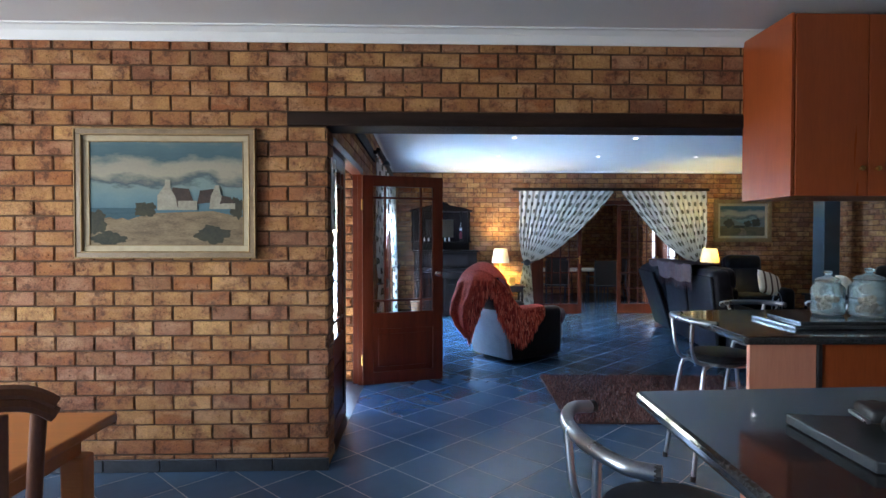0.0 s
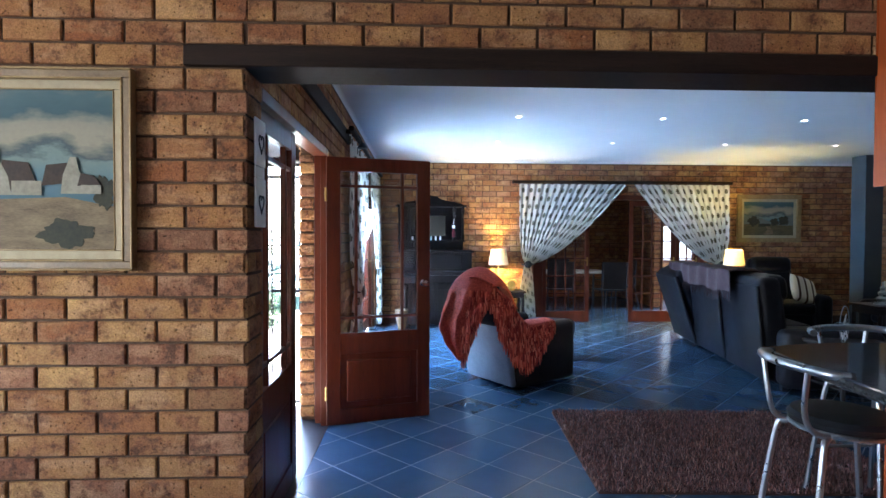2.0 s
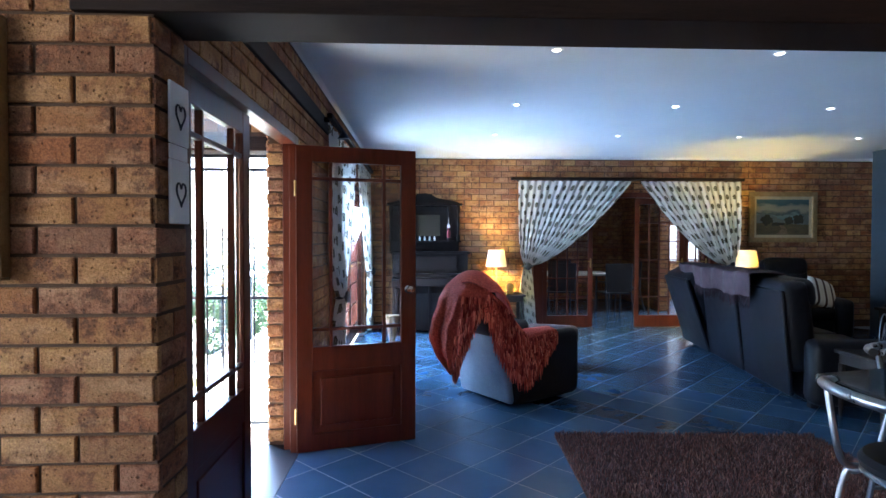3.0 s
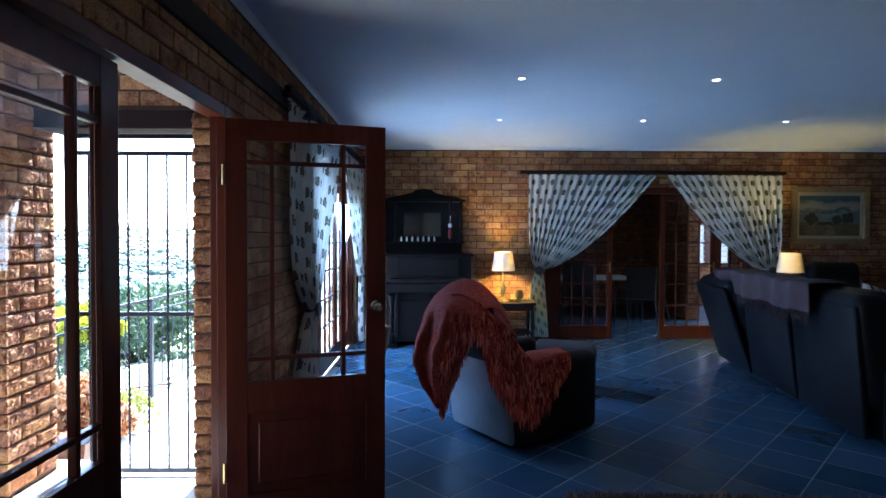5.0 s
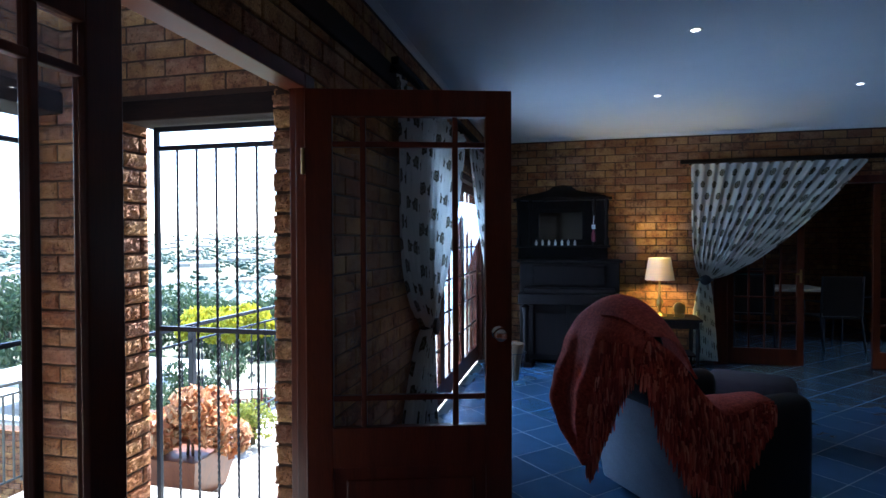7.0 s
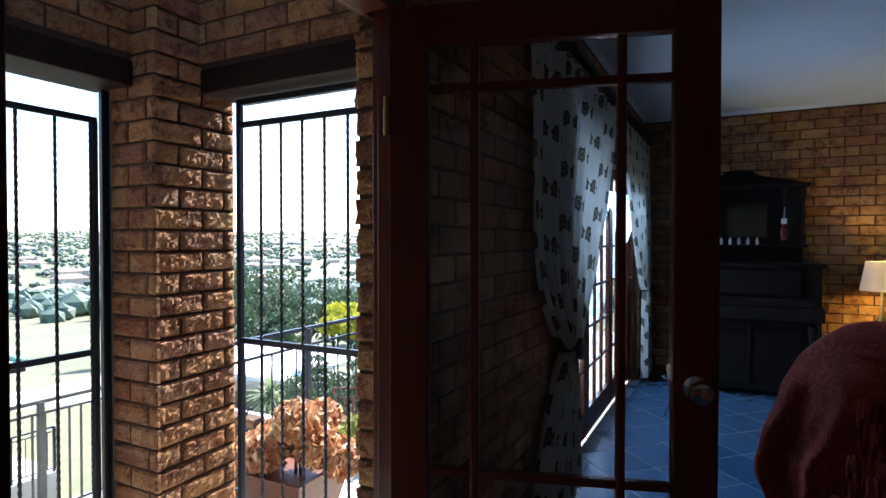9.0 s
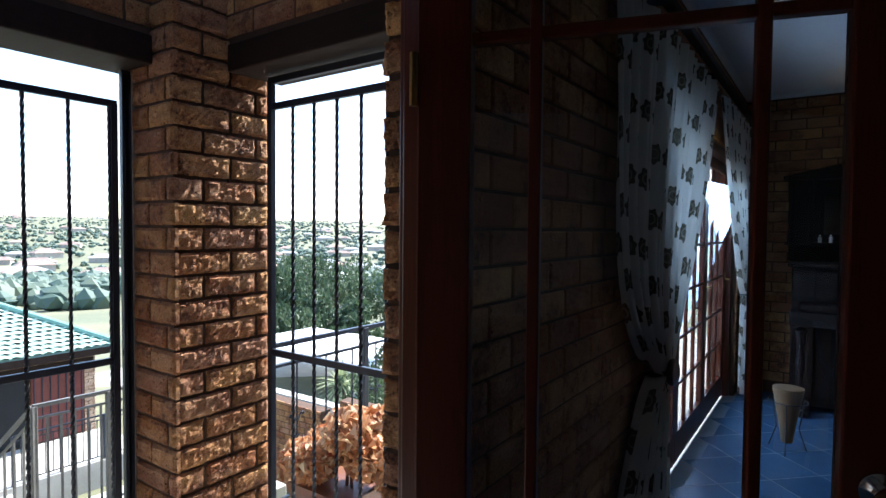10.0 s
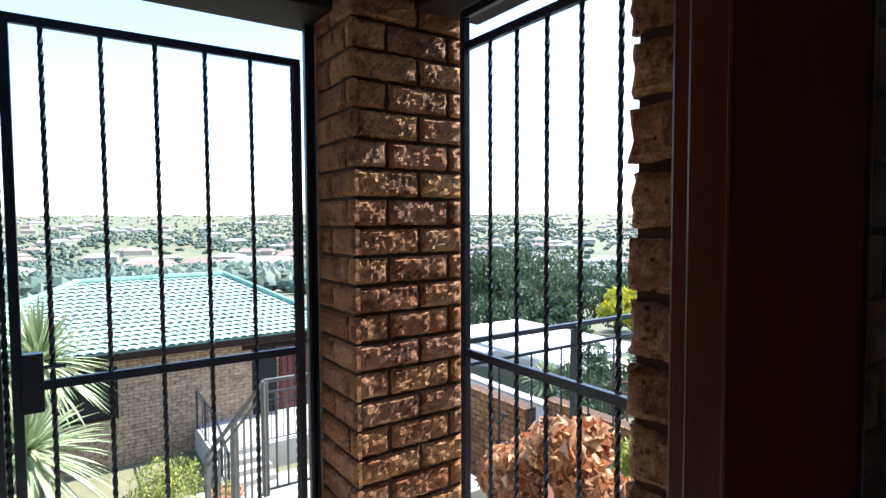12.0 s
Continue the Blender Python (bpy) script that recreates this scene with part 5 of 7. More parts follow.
ARM_TOP = [(0, 0.36, -0.71, 1.03), (0.25, 0.40, -0.54, 0.89), (0.55, 0.41, -0.31, 0.64), (0.8, 0.40, -0.12, 0.635), (1, 0.39, 0.04, 0.645)]
ARM_LOW = [(0, 0.43, -0.76, 0.84), (0.22, 0.44, -0.65, 0.56), (0.45, 0.44, -0.53, 0.38), (0.62, 0.44, -0.38, 0.26), (0.76, 0.43, -0.24, 0.30), (0.88, 0.43, -0.13, 0.44), (1, 0.41, 0.04, 0.61)]


def drape_back(u, v):
    """Over the tilted backrest: u across, v from the seat side over the top and down behind."""
    p = along(BACK_OUT, v).lerp(along(BACK_IN, v), u)
    crown = 0.13 * math.sin(math.pi * u) ** 0.6 * math.exp(-((v - 0.16) / 0.16) ** 2)
    fold = min(1.0, max(0.0, (v - 0.3) * 2.5))
    p.y -= fold * (0.022 * math.sin(u * 13 + v * 3) + 0.008 * math.sin(u * 31 + v * 9)) + 0.004 * math.sin(v * 46 + u * 6)
    p.y -= 0.05 * math.sin(math.pi * u) * math.exp(-((v - 0.42) / 0.10) ** 2)
    p.z += crown
    return p


bm = grid_mesh(bmesh.new(), 70, 80, drape_back)
bmesh.ops.recalc_face_normals(bm, faces=bm.faces)
bmesh.ops.solidify(bm, geom=bm.faces[:], thickness=0.012)
part("cloth", bm, M_RUST, blanket, smooth=70)


def drape_arm(u, v):
    """From the back's side over the near armrest; v from the seat side over the edge and down."""
    top, low = along(ARM_TOP, u), along(ARM_LOW, u)
    if v < 0.3:
        s = v / 0.3
        p = Vector((0.06 + 0.14 * u + (top.x - 0.06 - 0.14 * u) * s, top.y, top.z + (0.07 * (1 - u) - 0.03) * (1 - s) + 0.025 * math.sin(s * math.pi)))
    else:
        p = top.lerp(low, (v - 0.3) / 0.7)
    w = min(1, v * 2)
    p.x += w * (0.012 * math.sin(u * 24 + v * 6) + 0.006 * math.sin(v * 30 + u * 4) + 0.01)
    return p


bm = grid_mesh(bmesh.new(), 60, 44, drape_arm)
bmesh.ops.recalc_face_normals(bm, faces=bm.faces)
bmesh.ops.solidify(bm, geom=bm.faces[:], thickness=0.012)
part("cloth_fold", bm, M_RUST, blanket, smooth=70)
rng = random.Random(17)
bm = bmesh.new()
fringe(bm, [drape_back(0.55 + 0.45 * i / 12, 0.97) for i in range(13)], (0, -0.2, 0), 24, 0.08, rng, 0.009)
fringe(bm, [drape_back(1.0, 0.52 + 0.48 * i / 16) for i in range(17)], (0.1, -0.25, 0), 95, 0.085, rng, 0.010)
fringe(bm, [drape_arm(i / 24, 1.0) for i in range(25)], (0.15, 0, 0), 130, 0.085, rng, 0.010)
fringe(bm, [drape_arm(0.0, 0.3 + 0.7 * i / 14) for i in range(15)], (0.05, -0.2, 0), 45, 0.085, rng, 0.010)
for k in range(11):
    fringe(bm, [drape_arm(i / 24, 0.34 + 0.06 * k) + Vector((0.018, 0, 0)) for i in range(25)], (0.22, 0, 0), 84, 0.075, rng, 0.014)
for k in range(8):
    fringe(bm, [drape_back(0.62 + 0.36 * i / 12, 0.42 + 0.065 * k) + Vector((0, -0.018, 0)) for i in range(13)], (0, -0.22, 0), 40, 0.075, rng, 0.014)
part("fringe", bm, M_TASSEL, blanket, kind="stuff")
throw = thing("knitted_throw", pose(3.995, 7.53, 0, 0, 0, -98.6), "mauve knitted throw with short fringe over the sofa back", "blanket")


def drape_sofa(u, v):
    x = -1.02 + 1.98 * u
    s = v * 0.62
    top = 1.095 + 0.012 * math.sin(x * 9)
    if s < 0.16:
        y, z = -0.24 - 0.10 * (s / 0.16), top - 0.10 * (1 - s / 0.16) ** 2
    elif s < 0.40:
        a = (s - 0.16) / 0.24 * math.pi
        y, z = -0.50 + 0.155 * math.cos(a), top + 0.02 * math.sin(a)
    else:
        y, z = -0.655 + 0.10 * (s - 0.40), top - (s - 0.40) * 1.0
    w = 0.012 * math.sin(u * 40 + v * 4) + 0.01 * math.sin(u * 17)
    return Vector((x, y - w, z + 0.4 * w))


bm = grid_mesh(bmesh.new(), 90, 30, drape_sofa)
bmesh.ops.recalc_face_normals(bm, faces=bm.faces)
bmesh.ops.solidify(bm, geom=bm.faces[:], thickness=0.008)
part("cloth", bm, M_PURPLE, throw, smooth=70)
bm = fringe(bmesh.new(), [drape_sofa(i / 30, 1.0) for i in range(31)], (0, -0.15, 0), 230, 0.10, rng, 0.006)
part("fringe", bm, M_PURPLE, throw, kind="stuff")


def cushion(name, at, s, label, material, thick=0.13):
    c = thing(name, at, label, "cushion")

    def face(sign):
        def f(u, v):
            a, b = 2 * u - 1, 2 * v - 1
            k = (1 - a ** 4) * (1 - b ** 4)
            pinch = 1 - 0.07 * (abs(a * b)) ** 0.5
            return Vector((a * s / 2 * pinch, sign * thick / 2 * k ** 0.55, b * s / 2 * pinch))
        return f
    bm = bmesh.new()
    grid_mesh(bm, 16, 16, face(1))
    grid_mesh(bm, 16, 16, face(-1))
    bmesh.ops.remove_doubles(bm, verts=bm.verts, dist=0.0005)
    bmesh.ops.recalc_face_normals(bm, faces=bm.faces)
    part("cover", bm, material, c, smooth=80)
    return c


_m = Mat("cream_cloth_with_brown_stripes")
_s = _m.n("SeparateXYZ")
_m.link(_m.coords(), _s.inputs[0])
_w = _m.noise(180, 2, 0.5)
_st = _m.math("LESS_THAN", _m.math("FRACT", _m.math("MULTIPLY_ADD", _s.outputs[0], 8.0, 0.25)), 0.30)
_m.color(_m.mix(_st, _m.mix(_w, (0.60, 0.53, 0.43), (0.72, 0.66, 0.55)), (0.07, 0.035, 0.025)))
_m.rough(0.95).bump(_w, 0.3, 0.001)
cushion("cushion", pose(5.75, 9.12, 0.66, -28, 18, 10), 0.46, "cream cushion with brown stripes on the recliner", _m.m)
cushion("cushion", pose(6.15, 7.9, 0.68, -25, 0, 70), 0.46, "plain cream cushion on the dark sofa", M_CREAM)

# ---- ring ornament on a low table ----
side_table(pose(3.80, 5.72, 0), 0.60, 0.50, 0.54, "small black side table beside the sofa")
orn = thing("bird_ornament", pose(3.66, 5.66, 0.54, 0, 0, 40), "white bird and flowers in a thin wire ring ornament", "ornament")
part("wire_ring", tube(bmesh.new(), [(0.155 * math.cos(a), 0, 0.165 + 0.155 * math.sin(a)) for a in [2 * math.pi * i / 40 for i in range(41)]], 0.004, 6, caps=False), M_CHROME, orn, smooth=True)
bird = [(-0.07, 0.13), (-0.05, 0.165), (-0.02, 0.20), (0.02, 0.235), (0.045, 0.25), (0.075, 0.245), (0.055, 0.225), (0.05, 0.19), (0.02, 0.155), (-0.02, 0.145)]
part("bird_shape", flat_shape(bird, 0.0, "b"), M_WHITE, orn)
for x, z in ((-0.10, 0.09), (-0.05, 0.06), (0.0, 0.075), (0.06, 0.09), (0.10, 0.05), (0.02, 0.035)):
    bm = lathe(bmesh.new(), [(0, -0.003), (0.02, -0.003), (0.022, 0.0), (0.02, 0.003), (0, 0.003)], 12)
    bmesh.ops.transform(bm, matrix=Matrix.Translation((x, 0, z)) @ pose(0, 0, 0, 90), verts=bm.verts)
    part("flower", bm, M_WHITE, orn)
part("twig", tube(bmesh.new(), [(-0.14, 0.001, 0.06), (-0.03, 0.001, 0.10), (0.06, 0.001, 0.14), (0.10, 0.001, 0.20)], 0.003, 6), M_CHROME, orn)
pl = thing("plate", pose(3.70, 5.50, 0.54), "white plate on the side table", "plate")
part("dish", lathe(bmesh.new(), [(0, 0), (0.06, 0), (0.105, 0.014), (0.108, 0.018), (0.06, 0.006), (0, 0.005)], 24), M_WHITE, pl, smooth=True)
side_table(pose(5.62, 7.55, 0), 0.48, 0.48, 0.64, "small dark side table beside the dark sofa")
so = thing("pagoda_ornament", pose(5.62, 7.55, 0.64), "silver tiered ornament on a side table", "ornament")
part("figure", lathe(bmesh.new(), [(0, 0), (0.09, 0), (0.085, 0.02), (0.05, 0.03), (0.07, 0.07), (0.035, 0.10), (0.05, 0.14), (0.02, 0.17), (0.03, 0.20), (0.008, 0.23), (0.012, 0.26), (0, 0.28)], 16), M_CHROME, so, smooth=True)

# ---- flue column ----
part("column_1", boxed(6.74, 7.02, 9.2, 9.48, 0.0, CEIL - 0.002, 0.01), surface("dark_blue_grey_paint", (0.03, 0.045, 0.06), (0.05, 0.07, 0.09), 3, 0.5, 0.1, 60), label="dark blue-grey painted column", kind="structure")

# ---- piano with a mirrored top ----
pn = thing("piano", pose(0.32, 9.66, 0), "old dark carved upright piano with a mirrored shelf top", "piano")
W = 0.56
part("case", boxed(-W, W, 0.20, 0.62, 0.05, 1.18, 0.008), M_PIANO, pn)
part("lower_panel", boxed(-W + 0.08, W - 0.08, 0.185, 0.20, 0.12, 0.60, 0.004), M_PIANO, pn)
part("key_bed", boxed(-W, W, -0.02, 0.22, 0.72, 0.84, 0.012), M_PIANO, pn)
part("music_desk", boxed(-0.40, 0.40, 0.165, 0.198, 0.93, 1.15, 0.006), M_PIANO, pn)
for _x in (-0.42, 0.0, 0.42):
    part("pilaster", boxed(_x - 0.025, _x + 0.025, 0.17, 0.199, 0.12, 0.70, 0.006), M_PIANO, pn)
part("key_lid", boxed(-W + 0.06, W - 0.06, 0.0, 0.21, 0.842, 0.90, 0.012), M_PIANO, pn)
part("top_board", boxed(-W - 0.03, W + 0.03, 0.17, 0.625, 1.182, 1.215, 0.008), M_PIANO, pn)
for s in (-1, 1):
    part("plinth", boxed(s * 0.48 - 0.07, s * 0.48 + 0.07, -0.02, 0.62, 0.0, 0.055, 0.006), M_PIANO, pn)
    prof = [(0, 0.05), (0.03, 0.05), (0.045, 0.10), (0.03, 0.16), (0.022, 0.30), (0.034, 0.42), (0.022, 0.52), (0.045, 0.68), (0, 0.72)]
    part("leg", lathe(bmesh.new(), prof, 16, (s * 0.48, 0.06, 0)), M_PIANO, pn, smooth=True)
ov = thing("mirror_shelf", pose(0.21, 9.66, 1.215), "dark carved overmantel with a small mirror on the piano", "mirror")
part("back_board", boxed(-0.50, 0.56, 0.56, 0.60, 0, 0.70, 0.004), M_PIANO, ov)
part("shelf", boxed(-0.52, 0.58, 0.36, 0.60, 0.14, 0.165, 0.005), M_PIANO, ov)
part("shelf", boxed(-0.54, 0.60, 0.36, 0.60, 0.70, 0.73, 0.006), M_PIANO, ov)
crest = [(-0.54, 0.73), (-0.46, 0.765), (-0.28, 0.80), (-0.14, 0.83), (-0.08, 0.875), (0.03, 0.895), (0.14, 0.875), (0.20, 0.83), (0.34, 0.80), (0.52, 0.765), (0.60, 0.73)]
bm = bmesh.new()
f = bm.faces.new([bm.verts.new((x, 0.56, z)) for x, z in crest])
ext = bmesh.ops.extrude_face_region(bm, geom=[f])
bmesh.ops.translate(bm, vec=(0, 0.03, 0), verts=[v for v in ext["geom"] if isinstance(v, bmesh.types.BMVert)])
bmesh.ops.recalc_face_normals(bm, faces=bm.faces)
part("crest", bm, M_PIANO, ov)
part("mirror_frame", box(box(box(box(bmesh.new(), -0.28, 0.30, 0.535, 0.56, 0.56, 0.60, 0.004), -0.28, 0.30, 0.535, 0.56, 0.20, 0.235, 0.004), -0.28, -0.245, 0.535, 0.56, 0.235, 0.56, 0.004), 0.265, 0.30, 0.535, 0.56, 0.235, 0.56, 0.004), M_PIANO, ov)
part("mirror_glass", boxed(-0.245, 0.265, 0.55, 0.556, 0.235, 0.56), M_MIRROR, ov)
for x in (-0.48, -0.34, 0.40, 0.54):
    part("turned_post", lathe(bmesh.new(), [(0, 0.165), (0.022, 0.165), (0.028, 0.22), (0.014, 0.28), (0.020, 0.42), (0.014, 0.55), (0.028, 0.64), (0.022, 0.70), (0, 0.70)], 12, (x, 0.40, 0)), M_PIANO, ov, smooth=True)
for k in range(7):
    fg = thing("figurine", pose(-0.06 + 0.075 * k, 10.07, 1.38), "tiny white china figurine on the shelf", "figurine", "figurines on the shelf")
    part("figure", lathe(bmesh.new(), [(0, 0), (0.015, 0), (0.012, 0.02), (0.017, 0.035 + 0.006 * (k % 3)), (0.006, 0.05), (0.009, 0.06), (0, 0.07)], 10), M_WHITE, fg, smooth=True)
ts = thing("tassel_ornament", pose(0.60, 10.0, 1.42), "small dark red tassel with a white tag", "ornament")
part("tassel", lathe(bmesh.new(), [(0, 0), (0.022, 0.01), (0.028, 0.08), (0.010, 0.14), (0, 0.15)], 12), surface("dark_red_thread", (0.12, 0.012, 0.02), (0.22, 0.03, 0.04), 20, 0.9, 0.4, 150), ts, smooth=True)
part("tag", boxed(-0.022, 0.022, -0.004, 0.004, 0.15, 0.20, 0.002), M_WHITE, ts)
part("cord", tube(bmesh.new(), [(0, 0, 0.20), (0.005, 0, 0.30)], 0.003, 6), M_WHITE, ts)

# ---- drum and fireside screen by the window ----
dr = thing("floor_drum", pose(-0.19, 8.8, 0), "tan conical drum in a thin iron stand on the floor", "drum")
dr.scale = (0.75, 0.75, 0.75)
part("shell", lathe(bmesh.new(), [(0, 0.08), (0.045, 0.08), (0.062, 0.20), (0.112, 0.50), (0.122, 0.54), (0.124, 0.57), (0.0, 0.575)], 24), M_DRUM, dr, smooth=True)
for k in range(3):
    a = 2.1 * k + 0.5
    part("stand_leg", tube(bmesh.new(), [(0.15 * math.cos(a), 0.15 * math.sin(a), 0.45), (0.10 * math.cos(a), 0.10 * math.sin(a), 0.2), (0.17 * math.cos(a), 0.17 * math.sin(a), 0.0)], 0.006, 6), M_IRON, dr)
part("stand_ring", tube(bmesh.new(), [(0.155 * math.cos(a), 0.155 * math.sin(a), 0.45) for a in [2 * math.pi * i / 20 for i in range(21)]], 0.005, 6, caps=False), M_IRON, dr)
sw = thing("light_switch", pose(XL + 0.003, 6.80, 1.40), "white double light switch plate on the brick wall", "light switch")
part("plate", boxed(0, 0.010, -0.04, 0.04, 0, 0.12, 0.003), M_WHITE, sw)
for z in (0.03, 0.07):
    part("rocker", boxed(0.010, 0.014, -0.014, 0.014, z, z + 0.024, 0.001), M_WHITE, sw)
hkk = thing("wall_lamp", pose(XL, 6.55, 2.30), "small black iron wall bracket lamp, unlit", "wall lamp")
part("bracket", tube(bmesh.new(), smooth_path([(0, 0, 0.08), (0.10, 0, 0.12), (0.15, 0, 0.05)]), 0.008, 8), M_IRON, hkk)
part("lamp_head", lathe(bmesh.new(), [(0, 0.06), (0.02, 0.055), (0.055, 0.0), (0.05, 0.0), (0, 0.03)], 16, (0.15, 0, -0.01)), M_IRON, hkk, smooth=True)
ff = thing("footstool", pose(1.62, 7.75, 0, 0, 0, -20), "mauve and grey low footstool beside the armchair", "footstool")
part("seat", boxed(-0.3, 0.3, -0.25, 0.25, 0.22, 0.44, 0.08, 3), M_PURPLE, ff, smooth=True)
part("base", boxed(-0.26, 0.26, -0.21, 0.21, 0.0, 0.24, 0.02), M_LEATHER_B, ff, smooth=True)

# ---- room behind the far doors ----
for nm, b, f0 in (("wall_patio_back", (XL, 7.3, 14.2, 14.4, -0.02, CEIL), ((XL, 14.2 - G, 0), (1, 0, 0), (0, -1, 0), 0.0, 7.9)),
                  ("wall_patio_side", (7.3, 7.5, 10.53, 14.4, -0.02, CEIL), None), ("wall_patio_porch", (-0.88, XL, 10.53, 14.4, -0.02, CEIL), None)):
    w = wall(nm, [b])
    if f0:
        lay_bricks(w, f0[0], f0[1], f0[2], f0[3], f0[4], 0.02, CEIL, limit=300, near=(3.4, 14.2, 1.5))
w = wall("wall_patio_partition", [(4.80, 5.0, 12.2, 14.2, -0.02, CEIL)])
lay_bricks(w, (4.80 - G, 14.2, 0), (0, -1, 0), (-1, 0, 0), 0.0, 2.0, 0.02, CEIL, limit=40, near=(4.8, 12.3, 1.5))
lay_bricks(w, (4.80, 12.2 - G, 0), (1, 0, 0), (0, -1, 0), 0.0, 0.2, 0.02, CEIL, limit=40)
# glowing panel on the solid back wall, standing in for window daylight
part("window_3", boxed(5.80, 6.56, 14.17, 14.185, 0.90, 1.70), glow("sky_stand_in_glow", (0.86, 0.93, 1.0), 0.07), label="glowing panel standing in for sky behind the louvred window", kind="structure")
bm = bmesh.new()
for i in range(3):
    box(bm, (5.75, 6.04, 6.55)[i], (5.80, 6.20, 6.60)[i], 14.10, 14.16, 0.85, 1.75, 0.003)
for z in (0.85, 1.72):
    box(bm, 5.75, 6.60, 14.11, 14.155, z, z + 0.05, 0.003)
part("window_frame_3", bm, M_MAHOG, label="red-brown framed louvred window frame", kind="structure")
lv = thing("window_louvres", pose(5.80, 14.13, 0.93), "white glass louvres of the patio room window", "window louvres")
for i in range(7):
    for a, b in ((0, 0.24), (0.40, 0.75)):
        part("slat", boxed(a, b, -0.03, -0.022, 0.11 * i, 0.11 * i + 0.022, 0.002), M_WHITE, lv)
pt = thing("patio_table", pose(3.0, 12.55, 0), "pale patio dining table", "table")
part("tabletop", boxed(-0.9, 0.9, -0.45, 0.45, 0.70, 0.74, 0.01), M_CREAM, pt)
for x in (-0.8, 0.8):
    for y in (-0.38, 0.38):
        part("leg", tube(bmesh.new(), [(x, y, 0), (x, y, 0.7)], 0.02, 8), M_IRON, pt)


def patio_chair(at, label, first=None):
    if first:
        return copy_thing(first, at)
    c = thing("patio_chair", at, label, "chair", "chairs in the patio room")
    part("seat", boxed(-0.23, 0.23, -0.22, 0.22, 0.42, 0.445, 0.01), M_BLACKPLASTIC, c)
    part("backrest", boxed(-0.23, 0.23, -0.255, -0.235, 0.46, 0.97, 0.01), M_BLACKPLASTIC, c)
    for s in (-1, 1):
        part("leg", tube(bmesh.new(), [(s * 0.24, 0.24, 0), (s * 0.24, 0.20, 0.62), (s * 0.24, -0.24, 0.64)], 0.013, 8), M_IRON, c, smooth=True)
        part("leg", tube(bmesh.new(), [(s * 0.24, -0.32, 0), (s * 0.24, -0.22, 0.45), (s * 0.24, -0.26, 0.97)], 0.013, 8), M_IRON, c, smooth=True)
    return c


pc = patio_chair(pose(3.68, 11.6, 0, 0, 0, 5), "black mesh patio chair seen from behind")
patio_chair(pose(2.75, 11.8, 0, 0, 0, -4), "", pc)
patio_chair(pose(4.22, 12.45, 0, 0, 0, 80), "", pc)
patio_chair(pose(3.2, 13.3, 0, 0, 0, 182), "", pc)
cushion("cushion", pose(3.2, 13.4, 0.68, -12), 0.42, "teal cushion on a patio chair", M_TEAL)
cushion("cushion", pose(4.17, 12.45, 0.66, -12, 0, 80), 0.42, "lime green cushion on a patio chair", M_LIME)

# ---- outdoors ----
M_GRASS = surface("dry_grass_ground", (0.075, 0.095, 0.05), (0.20, 0.18, 0.10), 0.04, 0.95, 0.4, 1.5)
M_FARWALL = surface("distant_house_wall", (0.30, 0.26, 0.21), (0.50, 0.44, 0.38), 0.5, 0.9, 0, 3)
M_FARROOF = surface("distant_roof", (0.19, 0.125, 0.10), (0.34, 0.25, 0.21), 0.5, 0.9, 0, 3)
M_FARROOF_G = surface("distant_grey_roof", (0.24, 0.25, 0.26), (0.42, 0.42, 0.42), 0.5, 0.9, 0, 3)


def leaf_material(name, tones, trans=0.25):
    m = Mat(name)
    r = m.n("NewGeometry").outputs["Random Per Island"]
    n = len(tones)
    c = m.ramp(r, [(i / (n - 1), t) for i, t in enumerate(tones)])
    m.color(c).rough(0.65)
    tr = m.n("BsdfTranslucent")
    m.link(c, tr.inputs[0])
    mx = m.n("MixShader")
    mx.inputs[0].default_value = trans
    m.link(m.b.outputs[0], mx.inputs[1])
    m.link(tr.outputs[0], mx.inputs[2])
    m.link(mx.outputs[0], m.out.inputs[0])
    return m.m


M_LEAF = leaf_material("grey_green_leaves", [(0.045, 0.08, 0.035), (0.07, 0.11, 0.05), (0.10, 0.13, 0.07), (0.055, 0.09, 0.04)])
M_LEAF_FAR = leaf_material("far_woods", [(0.04, 0.075, 0.055), (0.06, 0.10, 0.07), (0.085, 0.12, 0.08), (0.11, 0.14, 0.09)], 0.1)
M_LEAF_Y = leaf_material("yellow_blossom_leaves", [(0.40, 0.36, 0.02), (0.55, 0.50, 0.03), (0.30, 0.34, 0.04)])
M_LEAF_LIME = leaf_material("yellow_green_leaves", [(0.20, 0.24, 0.04), (0.38, 0.38, 0.08), (0.14, 0.20, 0.04)])
M_YUCCA = leaf_material("pale_green_blades", [(0.26, 0.32, 0.15), (0.42, 0.46, 0.27), (0.17, 0.24, 0.10)])
M_COLEUS = leaf_material("copper_orange_leaves", [(0.38, 0.14, 0.05), (0.58, 0.29, 0.13), (0.68, 0.45, 0.25), (0.28, 0.09, 0.04), (0.70, 0.54, 0.34)], 0.35)


